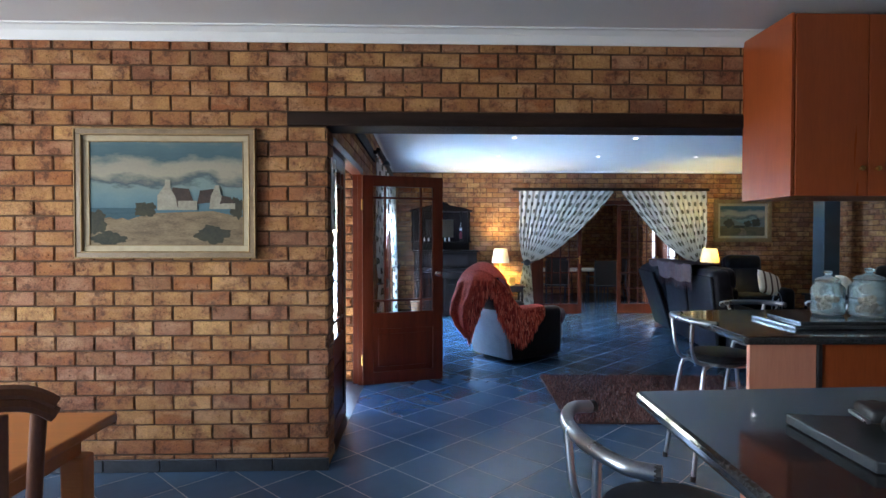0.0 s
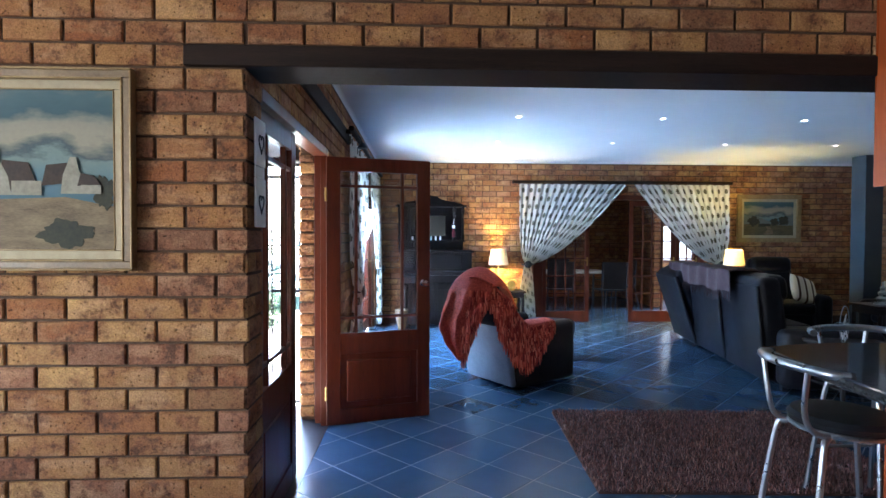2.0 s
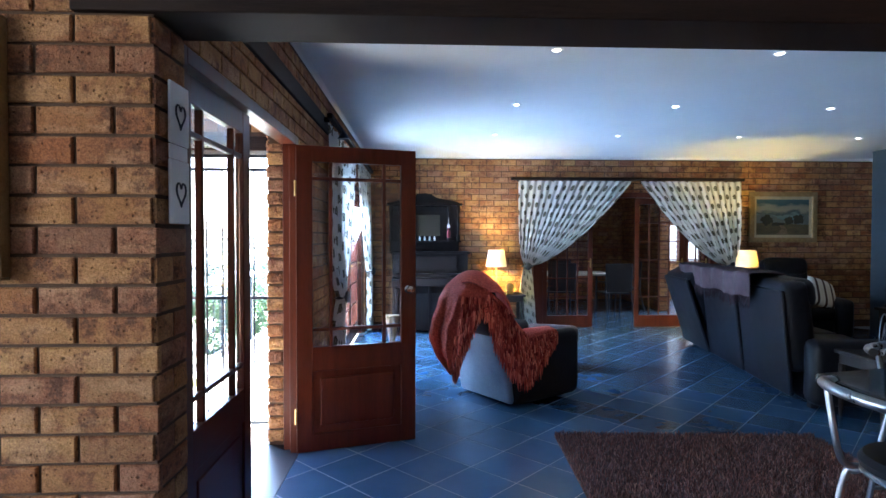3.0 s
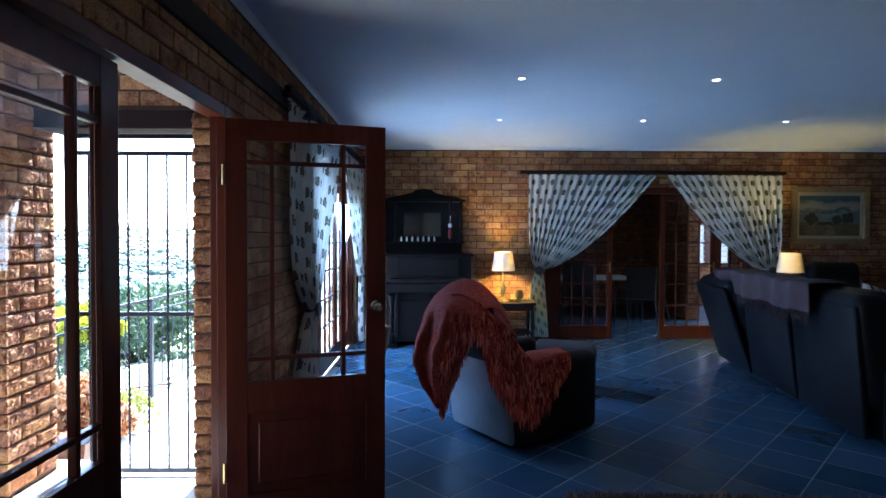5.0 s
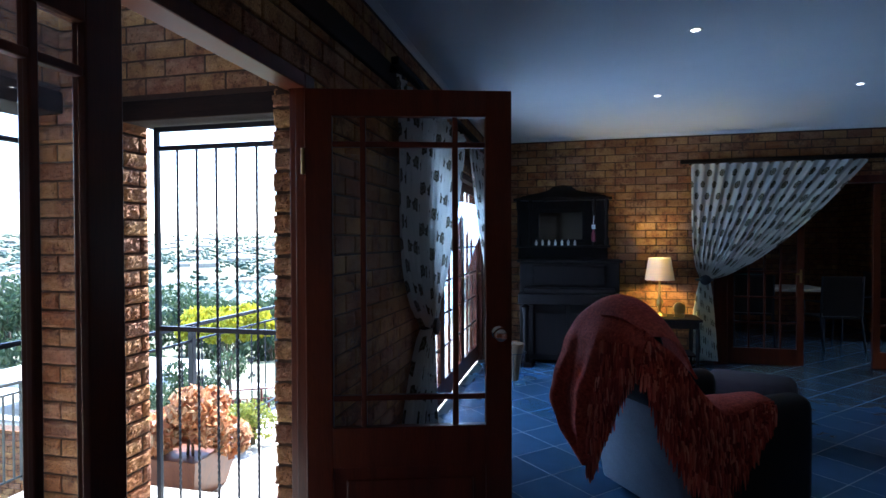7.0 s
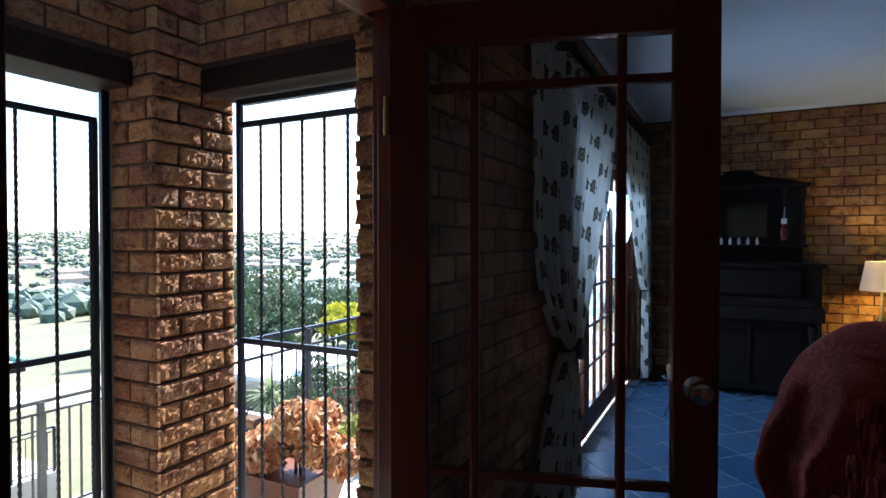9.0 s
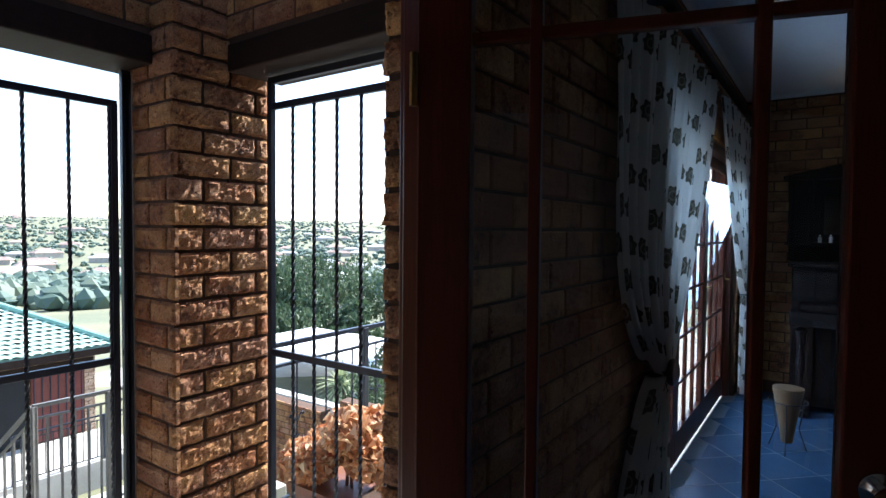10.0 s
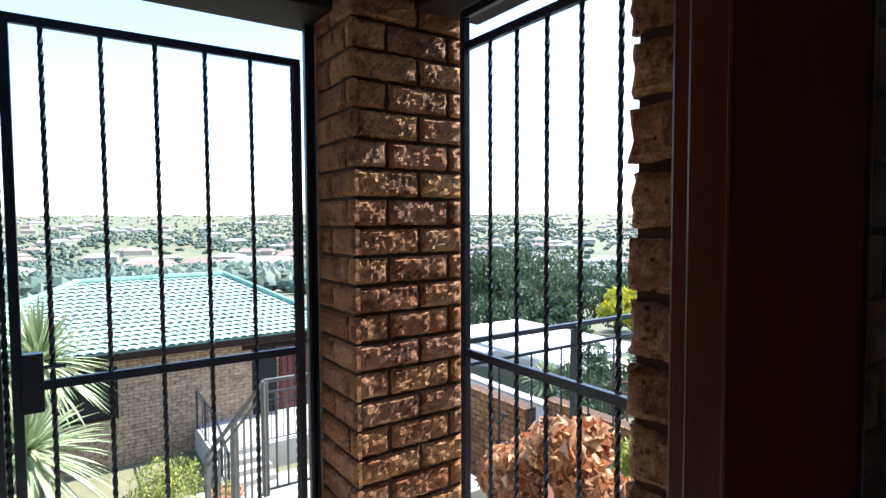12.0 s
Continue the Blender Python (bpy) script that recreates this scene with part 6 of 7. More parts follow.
def land(x, y):
    """Height of the ground."""
    d = -x - 3.0
    if d < 0:
        near = -0.62
    else:
        near = -0.62 - 3.75 * min(1, d / 7.5) ** 0.9
    r = math.hypot(x, y)
    if r > 24:
        valley = -4.4 - 30 * min(1, (r - 24) / 420) ** 0.8
        rise = 0.0
        if r > 500:
            t = min(1, (r - 500) / 1900)
            rise = 66 * t ** 1.15
        bump = 5 * noise.noise(Vector((x / 260, y / 260, 0))) * min(1, (r - 24) / 300)
        z = valley + rise + bump + 7 * noise.noise(Vector((x / 900 + 7, y / 900, 3))) * min(1, r / 2500)
        if r > 3000:
            z -= (r - 3000) * 0.03
        k = min(1, (r - 24) / 20)
        return near * (1 - k) + z * k
    return near


bm = bmesh.new()
radii = [0.5, 1.5, 2.6, 3.6, 4.8, 6, 7.5, 9, 11, 13, 16, 19, 22, 26, 31, 38, 48, 60, 80, 105, 140, 190, 250, 330, 420, 520, 650, 800, 1000, 1200, 1450, 1700, 2000, 2300, 2600, 3000, 3600, 4600]
N = 144
rings = []
CX, CY = -2.0, 5.5
for r in radii:
    rings.append([bm.verts.new((CX + r * math.cos(a), CY + r * math.sin(a), land(CX + r * math.cos(a), CY + r * math.sin(a)))) for a in (2 * math.pi * i / N for i in range(N))])
for a, b in zip(rings, rings[1:]):
    for i in range(N):
        j = (i + 1) % N
        bm.faces.new((a[i], b[i], b[j], a[j]))
bm.faces.new(rings[0])
ground = part("ground", bm, M_GRASS, label="falling garden ground, valley and dry grass hills", smooth=180, kind="structure")

part("terrace", boxed(-3.06, -0.885, 6.0, 16.0, -0.62, -0.50, 0.01), M_CONC, label="pale concrete terrace", kind="structure")
part("path_1", boxed(-2.95, -2.3, 3.6, 6.0, -0.62, -0.15, 0.01), M_CONC, label="pale concrete landing outside the gate", kind="structure")
w = part("yard", boxed(-12.6, -7.6, 3.2, 12.5, -4.40, -4.22, 0.01), M_CONC, label="pale paved yard below the house", kind="structure")


def railing(name, a, b, za, zb, h, spacing, label, twist=False, rails=(1.0, 0.86, 0.06), scroll=0, posts=2, material=M_IRON, r=0.008):
    """Posts, rails and uprights from a to b; za and zb are the foot's heights."""
    a, b = Vector(a), Vector(b)
    L = (b - a).length
    ang = math.degrees(math.atan2(b.y - a.y, b.x - a.x))
    rl = thing(name, pose(a.x, a.y, 0, 0, 0, ang), label, "railing")
    zz = lambda x: za + (zb - za) * x / L
    for i in range(posts):
        x = L * i / (posts - 1)
        part("post", boxed(x - 0.025, x + 0.025, -0.025, 0.025, zz(x), zz(x) + h, 0.003), material, rl)
    for f in rails:
        w2 = 0.03 if f == 1.0 else 0.018
        part("rail", tube(bmesh.new(), [(0, 0, za + h * f), (L, 0, zb + h * f)], w2 * 0.75, 4), material, rl)
    n = int(L / spacing)
    for i in range(1, n):
        x = L * i / n
        z0, z1 = zz(x) + h * rails[-1], zz(x) + h * rails[1]
        if twist:
            part("upright", twisted_bar(bmesh.new(), x, z0, z1, 0.008), material, rl)
            if scroll and i % scroll == 0:
                bm = bmesh.new()
                for s in (-1, 1):
                    for up in (-1, 1):
                        c = [(x + s * (0.045 - 0.030 * math.cos(t) * (1 - t / 9)), 0, (z0 + z1) / 2 + up * (0.05 + 0.035 * math.sin(t) * (1 - t / 9) + 0.012 * t)) for t in [k * 0.5 for k in range(12)]]
                        tube(bm, c, 0.006, 5)
                part("scroll", bm, material, rl)
        else:
            part("upright", boxed(x - r, x + r, -r, r, z0, z1), material, rl)
    return rl


railing("terrace_balustrade", (-3.0, 6.2), (-3.0, 12.2), -0.50, -0.50, 1.18, 0.27, "black iron balustrade with twisted bars and scrolls along the terrace", twist=True, rails=(1.0, 0.88, 0.10), scroll=3, posts=5)
M_GREYRAIL = surface("grey_painted_steel", (0.075, 0.07, 0.062), (0.15, 0.14, 0.125), 6, 0.6, 0.2, 60)
railing("stair_railing", (-6.26, 5.93), (-5.35, 6.25), -2.0, -1.08, 1.05, 0.10, "grey steel railing down the garden stairs", rails=(1.0, 0.9, 0.05), posts=3, material=M_GREYRAIL)
railing("stair_railing", (-5.35, 6.25), (-5.30, 8.0), -1.08, -1.08, 1.05, 0.10, "grey steel railing along the garden landing", rails=(1.0, 0.9, 0.05), posts=4, material=M_GREYRAIL)
stairs = thing("garden_stairs", pose(0, 0, 0), "pale concrete garden stairs", "stairs")
for i in range(11):
    part("step", boxed(-4.75 - 0.30 * (i + 1), -4.75 - 0.30 * i, 4.7, 6.0, -2.9 + 0 * i, -0.95 - 0.18 * i, 0.01), M_CONC, stairs)
part("landing", boxed(-5.0, -4.3, 4.7, 8.0, -1.4, -1.05, 0.01), M_CONC, stairs)

# coleus in a planter
pot = thing("planter", pose(-2.55, 7.05, -0.50), "square wooden planter on the terrace", "planter")
bm = bmesh.new()
for k, (s0, s1) in enumerate(((0.20, 0.28),)):
    vs = [bm.verts.new((sx * s0, sy * s0, 0)) for sx, sy in ((-1, -1), (1, -1), (1, 1), (-1, 1))] + [bm.verts.new((sx * s1, sy * s1, 0.34)) for sx, sy in ((-1, -1), (1, -1), (1, 1), (-1, 1))] \
        + [bm.verts.new((sx * (s1 - 0.03), sy * (s1 - 0.03), 0.34)) for sx, sy in ((-1, -1), (1, -1), (1, 1), (-1, 1))] + [bm.verts.new((sx * (s1 - 0.04), sy * (s1 - 0.04), 0.28)) for sx, sy in ((-1, -1), (1, -1), (1, 1), (-1, 1))]
    bm.faces.new(list(reversed(vs[:4])))
    for a in (0, 4, 8):
        for i in range(4):
            j = (i + 1) % 4
            bm.faces.new((vs[a + i], vs[a + j], vs[a + 4 + j], vs[a + 4 + i]))
    bm.faces.new(vs[12:])
part("box", bm, M_CHAIRWOOD, pot)


def leaves(bm_pts, n, center, size, leaf, rng, flat=1.0, blade=0.5, cup=0.25):
    """Adds n small leaves inside an ellipsoid shell; returns points and faces."""
    pts, faces = bm_pts
    for _ in range(n):
        d = Vector((rng.gauss(0, 1), rng.gauss(0, 1), rng.gauss(0, 1)))
        d = d.normalized() * rng.uniform(0.55, 1.0) ** 0.6
        c = Vector(center) + Vector((d.x * size[0], d.y * size[1], d.z * size[2]))
        q = Euler((rng.uniform(0, 6.28), rng.uniform(0, 6.28), rng.uniform(0, 6.28))).to_matrix()
        L = leaf * rng.uniform(0.6, 1.3)
        w = L * blade
        b = len(pts)
        for p in ((-L / 2, 0, 0), (0, -w / 2, cup * w), (L / 2, 0, -cup * w), (0, w / 2, cup * w)):
            pts.append(tuple(c + q @ Vector(p)))
        faces += [(b, b + 1, b + 2), (b, b + 2, b + 3)]
    return pts, faces


def raw(name, pf, material, parent, kind="", label=""):
    me = bpy.data.meshes.new(name)
    me.from_pydata(pf[0], [], pf[1])
    me.materials.append(material)
    ob = new(name, me)
    ob.parent = parent
    return tagged(ob, label, kind=kind)


rng = random.Random(31)
col = thing("coleus_plant", pose(-2.55, 7.05, -0.18), "leafy copper-orange plant in a wooden planter", "plant")
pf = ([], [])
for c in ((0, 0, 0.25), (-0.22, 0.05, 0.16), (0.22, -0.03, 0.2), (0.05, 0.2, 0.30), (-0.08, -0.2, 0.18), (0.12, -0.12, 0.38), (-0.28, -0.14, 0.1), (0.30, 0.12, 0.08)):
    pf = leaves(pf, 230, c, (0.155, 0.155, 0.14), 0.075, rng, blade=0.72, cup=0.4)
raw("foliage", pf, M_COLEUS, col)
part("stem", tube(tube(bmesh.new(), [(0, 0, -0.08), (0.02, 0, 0.2)], 0.012, 6), [(0.05, 0, -0.08), (0.12, -0.1, 0.3)], 0.01, 6), M_BARK, col)


def shrub(at, size, label, material, seed, n=1500, leaf=0.07, name="shrub"):
    s = thing(name, at, label, "shrub")
    r = random.Random(seed)
    pf = ([], [])
    for _ in range(9):
        c = (r.uniform(-0.55, 0.55) * size[0], r.uniform(-0.55, 0.55) * size[1], size[2] * r.uniform(0.35, 0.95))
        pf = leaves(pf, n // 9, c, (size[0] * 0.5, size[1] * 0.5, size[2] * 0.4), leaf, r)
    raw("foliage", pf, material, s)
    part("stem", tube(bmesh.new(), [(0, 0, -0.1), (0.02, 0.01, size[2] * 0.7)], 0.03, 6, taper=(1, 0.5)), M_BARK, s)
    return s


shrub(pose(-2.62, 8.05, -0.50), (0.28, 0.28, 0.34), "yellow-green leafy shrub on the terrace edge", M_LEAF_LIME, 3, 1300, 0.05)
shrub(pose(-12.0, 6.3, -4.4), (0.75, 0.75, 1.15), "round yellow-green garden shrub", M_LEAF_LIME, 4, 2600, 0.07)
shrub(pose(-11.6, 5.2, -4.4), (0.9, 0.7, 0.75), "dark green garden shrub", M_LEAF, 5, 2000, 0.07)
tp = thing("flower_pot", pose(-11.4, 7.25, -4.22), "terracotta pot with small plants in the yard", "plant pot")
part("pot", lathe(bmesh.new(), [(0, 0), (0.20, 0), (0.30, 0.38), (0.33, 0.38), (0.33, 0.45), (0.28, 0.45), (0.27, 0.40), (0, 0.38)], 8), M_POT, tp)
pf = leaves(([], []), 260, (0, 0, 0.52), (0.26, 0.26, 0.10), 0.05, rng)
raw("foliage", pf, M_LEAF_LIME, tp)


def yucca(at, R, h, label, seed, n=150, name="yucca"):
    t = thing(name, at, label, "yucca tree")
    r = random.Random(seed)
    part("trunk", tube(bmesh.new(), smooth_path([(0, 0, -0.2), (0.04, 0.02, h * 0.5), (0, 0, h)]), 0.09, 8, taper=None), M_BARK, t, smooth=True)
    pts, faces = [], []
    for _ in range(n):
        az, el = r.uniform(0, 6.283), r.uniform(-0.6, 1.45)
        L = R * r.uniform(0.75, 1.1)
        d = Vector((math.cos(az) * math.cos(el), math.sin(az) * math.cos(el), math.sin(el)))
        side = d.cross(Vector((0, 0, 1))).normalized() * 0.022 * R / 0.7
        b = len(pts)
        for s in range(5):
            q = s / 4
            c = Vector((0, 0, h)) + d * (L * q) + Vector((0, 0, -0.35 * L * q * q * max(0, math.cos(el))))
            w = side * (1.0 - q ** 2) * (0.6 + 0.8 * q)
            pts += [tuple(c - w), tuple(c + Vector((0, 0, -0.006))), tuple(c + w)]
        for s in range(4):
            faces += [(b + 3 * s, b + 3 * s + 1, b + 3 * s + 4, b + 3 * s + 3), (b + 3 * s + 1, b + 3 * s + 2, b + 3 * s + 5, b + 3 * s + 4)]
    raw("foliage", (pts, faces), M_YUCCA, t)
    return t


yucca(pose(-10.8, 4.42, -4.4), 1.15, 3.65, "tall spiky pale green yucca in the garden", 5, 260)
yucca(pose(-8.4, 4.36, -4.2), 1.0, 2.9, "low spiky pale green yucca in the garden", 6, 280)
yucca(pose(-10.6, 15.0, -4.6), 0.8, 1.9, "spiky yucca beyond the garden wall", 7, 120)

# boundary wall, stepped
bw = wall("garden_wall", [(-9.4, -7.6, 9.9, 10.1, -4.5, -1.38), (-7.6, -6.2, 10.2, 10.4, -4.5, -1.30), (-6.2, -3.0, 10.6, 10.8, -4.5, -1.22)], "stepped garden wall of tan face brick")
lay_bricks(bw, (-9.4, 9.9 - G, 0), (1, 0, 0), (0, -1, 0), 0, 1.8, -3.6, -1.38, limit=300, near=(-6, 10, -1.5))
lay_bricks(bw, (-7.6, 10.2 - G, 0), (1, 0, 0), (0, -1, 0), 0, 1.4, -3.6, -1.30)
lay_bricks(bw, (-6.2, 10.6 - G, 0), (1, 0, 0), (0, -1, 0), 0, 3.2, -3.6, -1.22)

# neighbouring house
hx0, hx1, hy0, hy1, zg, ze, zr = -15.4, -21.8, 1.3, 11.0, -4.4, -1.62, -0.28
M_HB = brick_material("grey_tan_house_brick", [(0.44, 0.34, 0.25), (0.52, 0.42, 0.31), (0.40, 0.30, 0.22), (0.48, 0.38, 0.29)], weather=0.25, island=True)
M_HB1 = brick_material("grey_tan_house_brick_near", [(0.44, 0.34, 0.25), (0.52, 0.42, 0.31), (0.40, 0.30, 0.22), (0.48, 0.38, 0.29)], weather=0.25)
hs = thing("neighbour_house", pose(0, 0, 0), "single-storey brick house with a green tiled hip roof", "house")
bm = bmesh.new()
box(bm, hx1, hx0 - 0.02, hy0, hy1, zg - 0.6, ze)
hw = part("wall", bm, M_MORTAR, hs)
holes = ((8.85 - hy0, 9.53 - hy0, -3.75, -1.98), (9.57 - hy0, 10.75 - hy0, -3.75, -1.98), (4.2 - hy0, 5.75 - hy0, -3.2, -1.95))
lay_bricks(hw, (hx0, hy0, 0), (0, 1, 0), (1, 0, 0), 0, hy1 - hy0, zg, ze - 0.02, holes=holes, limit=300, near=(-15, 8, -2), mats=(M_HB1, M_HB))
EO = 0.4
corners = [(hx0 + EO, hy0 - EO), (hx0 + EO, hy1 + EO), (hx1 - EO, hy1 + EO), (hx1 - EO, hy0 - EO)]
r0, r1 = (-18.5, 5.1), (-18.5, 8.9)
bm = bmesh.new()
vs = [bm.verts.new((x, y, ze + 0.02)) for x, y in corners]
ra, rb = bm.verts.new((*r0, zr)), bm.verts.new((*r1, zr))
for f in ((vs[0], vs[1], rb, ra), (vs[1], vs[2], rb), (vs[2], vs[3], ra, rb), (vs[3], vs[0], ra), (vs[3], vs[2], vs[1], vs[0])):
    bm.faces.new(f)
roof = part("roof", bm, M_GREENROOF, hs, "weathered pale green tiled roof")
# rows of rounded roof tiles on the slope that faces the porch
pts, faces = [], []
A, B = Vector((*corners[0], ze + 0.05)), Vector((*corners[1], ze + 0.05))
R0, R1 = Vector((*r0, zr + 0.03)), Vector((*r1, zr + 0.03))
rows = 18
for k in range(rows):
    p0, p1 = A.lerp(R0, k / rows), B.lerp(R1, k / rows)
    q0, q1 = A.lerp(R0, (k + 1.12) / rows), B.lerp(R1, (k + 1.12) / rows)
    n = int((p1 - p0).length / 0.21)
    for i in range(n):
        u0, u1 = i / n, (i + 1) / n
        b = len(pts)
        for s in range(5):
            u = u0 + (u1 - u0) * s / 4
            lift = (0, 0.032, 0.045, 0.032, 0.0)[s]
            lo = p0.lerp(p1, u)
            y = lo.y
            t = (y - q0.y) / (q1.y - q0.y)
            t = min(max(t, 0), 1)
            hi = q0.lerp(q1, t)
            pts += [tuple(lo + Vector((0, 0, lift + 0.03))), tuple(hi + Vector((0, 0, lift * 0.6)))]
        for s in range(4):
            faces.append((b + 2 * s, b + 2 * s + 2, b + 2 * s + 3, b + 2 * s + 1))
raw("roof_tiling", (pts, faces), M_GREENROOF, roof, kind="stuff")
bm = bmesh.new()
for a, b in ((A, R0), (B, R1), (R0, R1)):
    tube(bm, [a + Vector((0, 0, 0.04)), b + Vector((0, 0, 0.06))], 0.09, 8)
part("ridge_cap", bm, surface("green_ridge_tile", (0.12, 0.25, 0.19), (0.24, 0.38, 0.31), 2, 0.7, 0.2, 20), roof, "green ridge tiles")
part("fascia", boxed(hx0 + EO - 0.03, hx0 + EO, hy0 - EO, hy1 + EO, ze - 0.14, ze + 0.03), M_TIMBER, hs)
for i in range(11):
    y = hy0 + 0.3 + 0.92 * i
    part("rafter_end", boxed(hx0, hx0 + EO - 0.03, y - 0.03, y + 0.03, ze - 0.12, ze), M_TIMBER, hs)
# flat dark panel on the solid wall paints the doorway's shade
part("door", boxed(hx0 - 0.015, hx0 + 0.012, 8.87, 9.50, -3.72, -2.0), M_UNLIT_PANEL, hs, "near-black panel for the unlit open doorway")
dd = part("door", boxed(hx0 - 0.015, hx0 + 0.015, 9.60, 10.72, -3.72, -2.0), M_REDPAINT, hs, "red-brown door behind a gate")
for i in range(7):
    part("gate_bar", boxed(hx0 + 0.02, hx0 + 0.04, 9.64 + 0.17 * i, 9.66 + 0.17 * i, -3.72, -2.0), M_IRON, dd)
part("lintel", boxed(hx0 - 0.01, hx0 + 0.02, 8.6, 10.95, -1.98, -1.86), M_TIMBER, hs)
# likewise a dark panel painted as the unlit room behind the window
wn = part("window", boxed(hx0 - 0.03, hx0 + 0.0, 4.25, 5.70, -3.15, -2.0), M_UNLIT_PANEL, hs, "near-black panel for the unlit window")
part("window_frame", box(box(box(box(box(bmesh.new(), hx0, hx0 + 0.03, 4.2, 5.75, -2.02, -1.95), hx0, hx0 + 0.03, 4.2, 5.75, -3.2, -3.13), hx0, hx0 + 0.03, 4.2, 4.27, -3.13, -2.02), hx0, hx0 + 0.03, 5.68, 5.75, -3.13, -2.02), hx0, hx0 + 0.03, 4.95, 5.0, -3.13, -2.02), M_TIMBER, wn)
part("lamp", lathe(bmesh.new(), [(0, 0), (0.05, 0.01), (0.07, 0.12), (0.03, 0.16), (0, 0.17)], 10, (hx0 + 0.10, 9.5, -1.85)), M_IRON, hs)
ld = thing("house_landing", pose(0, 0, 0), "raised concrete landing with steps before the neighbouring house", "landing")
part("platform", boxed(hx0 + 0.01, -13.2, 7.4, 11.2, -4.5, -3.75, 0.01), M_CONC, ld)
for i in range(4):
    part("step", boxed(-13.2 + 0.30 * i, -12.9 + 0.30 * i, 7.4, 8.5, -4.5, -3.86 - 0.12 * i, 0.01), M_CONC, ld)
railing("landing_railing", (-13.25, 8.55), (-13.25, 11.1), -3.75, -3.75, 1.0, 0.14, "black iron railing round the landing", posts=4, rails=(1.0, 0.9, 0.08))
railing("landing_railing", (-15.2, 7.43), (-13.25, 7.43), -3.75, -3.75, 0.95, 0.6, "black iron railing on the edge of the landing", posts=3, rails=(1.0, 0.9, 0.08))
railing("landing_railing", (-13.2, 7.43), (-12.0, 7.43), -3.75, -4.22, 0.95, 0.4, "black iron railing down the short flight of steps", posts=3, rails=(1.0, 0.9, 0.08))

# flat white roof and drive beyond the wall
cp = thing("carport", pose(0, 0, 0), "carport with a flat white roof beyond the garden wall", "carport")
part("roof", boxed(-19.5, -12.5, 17.5, 22.0, -3.25, -3.10, 0.02), M_PLASTER, cp)
for x in (-19.2, -12.8):
    for y in (17.8, 21.7):
        part("post", boxed(x - 0.07, x + 0.07, y - 0.07, y + 0.07, -4.9, -3.25), M_WHITE, cp)
part("driveway", boxed(-24, -8.5, 12.6, 24, -4.62, -4.42, 0.01), M_CONC, label="pale concrete driveway", kind="structure")
dw = thing("white_garden_wall", pose(0, 0, 0), "white plastered garden wall", "wall")
part("panel", boxed(-12.5, -6.0, 13.2, 13.4, -4.8, -2.6, 0.01), M_PLASTER, dw)
part("coping", boxed(-12.53, -5.97, 13.16, 13.44, -2.6, -2.54, 0.01), M_CONC, dw)
railing("picket_fence", (-8.2, 14.6), (-4.0, 16.0), -3.6, -3.4, 1.5, 0.16, "red-brown wooden picket fence by the drive", posts=4, material=M_REDPAINT, rails=(1.0, 0.85, 0.1), r=0.02)


def tree(name, at, h, crown, label, seed, material=M_LEAF, n=5000, leaf=0.22, clumps=26, category="tree"):
    t = thing(name, at, label, category)
    r = random.Random(seed)
    part("trunk", tube(bmesh.new(), smooth_path([(0, 0, -0.5), (0.1, 0.05, h * 0.3), (-0.05, 0.1, h * 0.6), (0, 0, h * 0.85)], 4), 0.05 * h * 0.45, 8, taper=[1 - 0.8 * i / 12 for i in range(13)]), M_BARK, t, smooth=True)
    pf = ([], [])
    bm = bmesh.new()
    for k in range(clumps):
        a, q = r.uniform(0, 6.283), r.uniform(0.15, 1) ** 0.6
        c = Vector((math.cos(a) * q * crown[0], math.sin(a) * q * crown[0], h - crown[1] + (r.uniform(-0.9, 0.95)) * crown[1] * math.sqrt(max(0.05, 1 - q * q * 0.8))))
        s = crown[0] * r.uniform(0.20, 0.38)
        pf = leaves(pf, n // clumps, c, (s, s, s * 0.75), leaf, r)
        if k % 3 == 0:
            tube(bm, smooth_path([(0, 0, h * 0.35), (c.x * 0.4, c.y * 0.4, h * 0.5 + 0.2 * c.z * 0.5), tuple(c)], 3), 0.02 * h * 0.3, 5, taper=[1 - 0.8 * i / 6 for i in range(7)])
    part("limbs", bm, M_BARK, t)
    raw("crown", pf, material, t)
    return t


tree("blossom_tree", pose(-11.4, 20.4, -5.0), 4.0, (1.5, 0.40), "broad tree full of yellow blossom", 41, M_LEAF_Y, 11000, 0.20, category="flowering tree")
tree("garden_tree", pose(-9.2, 15.9, -5.0), 3.6, (1.7, 1.3), "grey-green leafy garden tree", 42, M_LEAF, 6000, 0.13)
for k, (x, y, h, c) in enumerate(((-38, 38, 11, 5.5), (-30, 42, 10, 5), (-24, 40, 9, 4.6), (-33, 30, 8, 4), (-19, 36, 8, 4), (-26, 28, 7, 3.4), (-44, 47, 10, 5.5), (-16, 44, 9, 5))):
    tree("garden_tree", pose(x, y, -1.3 - h * 0.72 - 0.8 * (k % 3)), h * 0.72, (c, h * 0.26), "tall grey-green tree in the valley", 50 + k, M_LEAF, 5000, 0.42)
wh = thing("distant_building", pose(-62, 62, land(-62, 62), 0, 0, -40), "long pale building with a flat roof among trees", "building")
part("wall", boxed(-7, 7, -3, 3, 0, 5.5), M_FARWALL, wh)
part("roof", boxed(-7.6, 7.6, -3.6, 3.6, 5.5, 6.0), M_PLASTER, wh)
for i in range(6):
    part("window", boxed(-6.2 + 2.2 * i, -4.9 + 2.2 * i, -3.06, -2.98, 2.9, 4.4), M_UNLIT_PANEL, wh)

# distant houses
rng = random.Random(77)


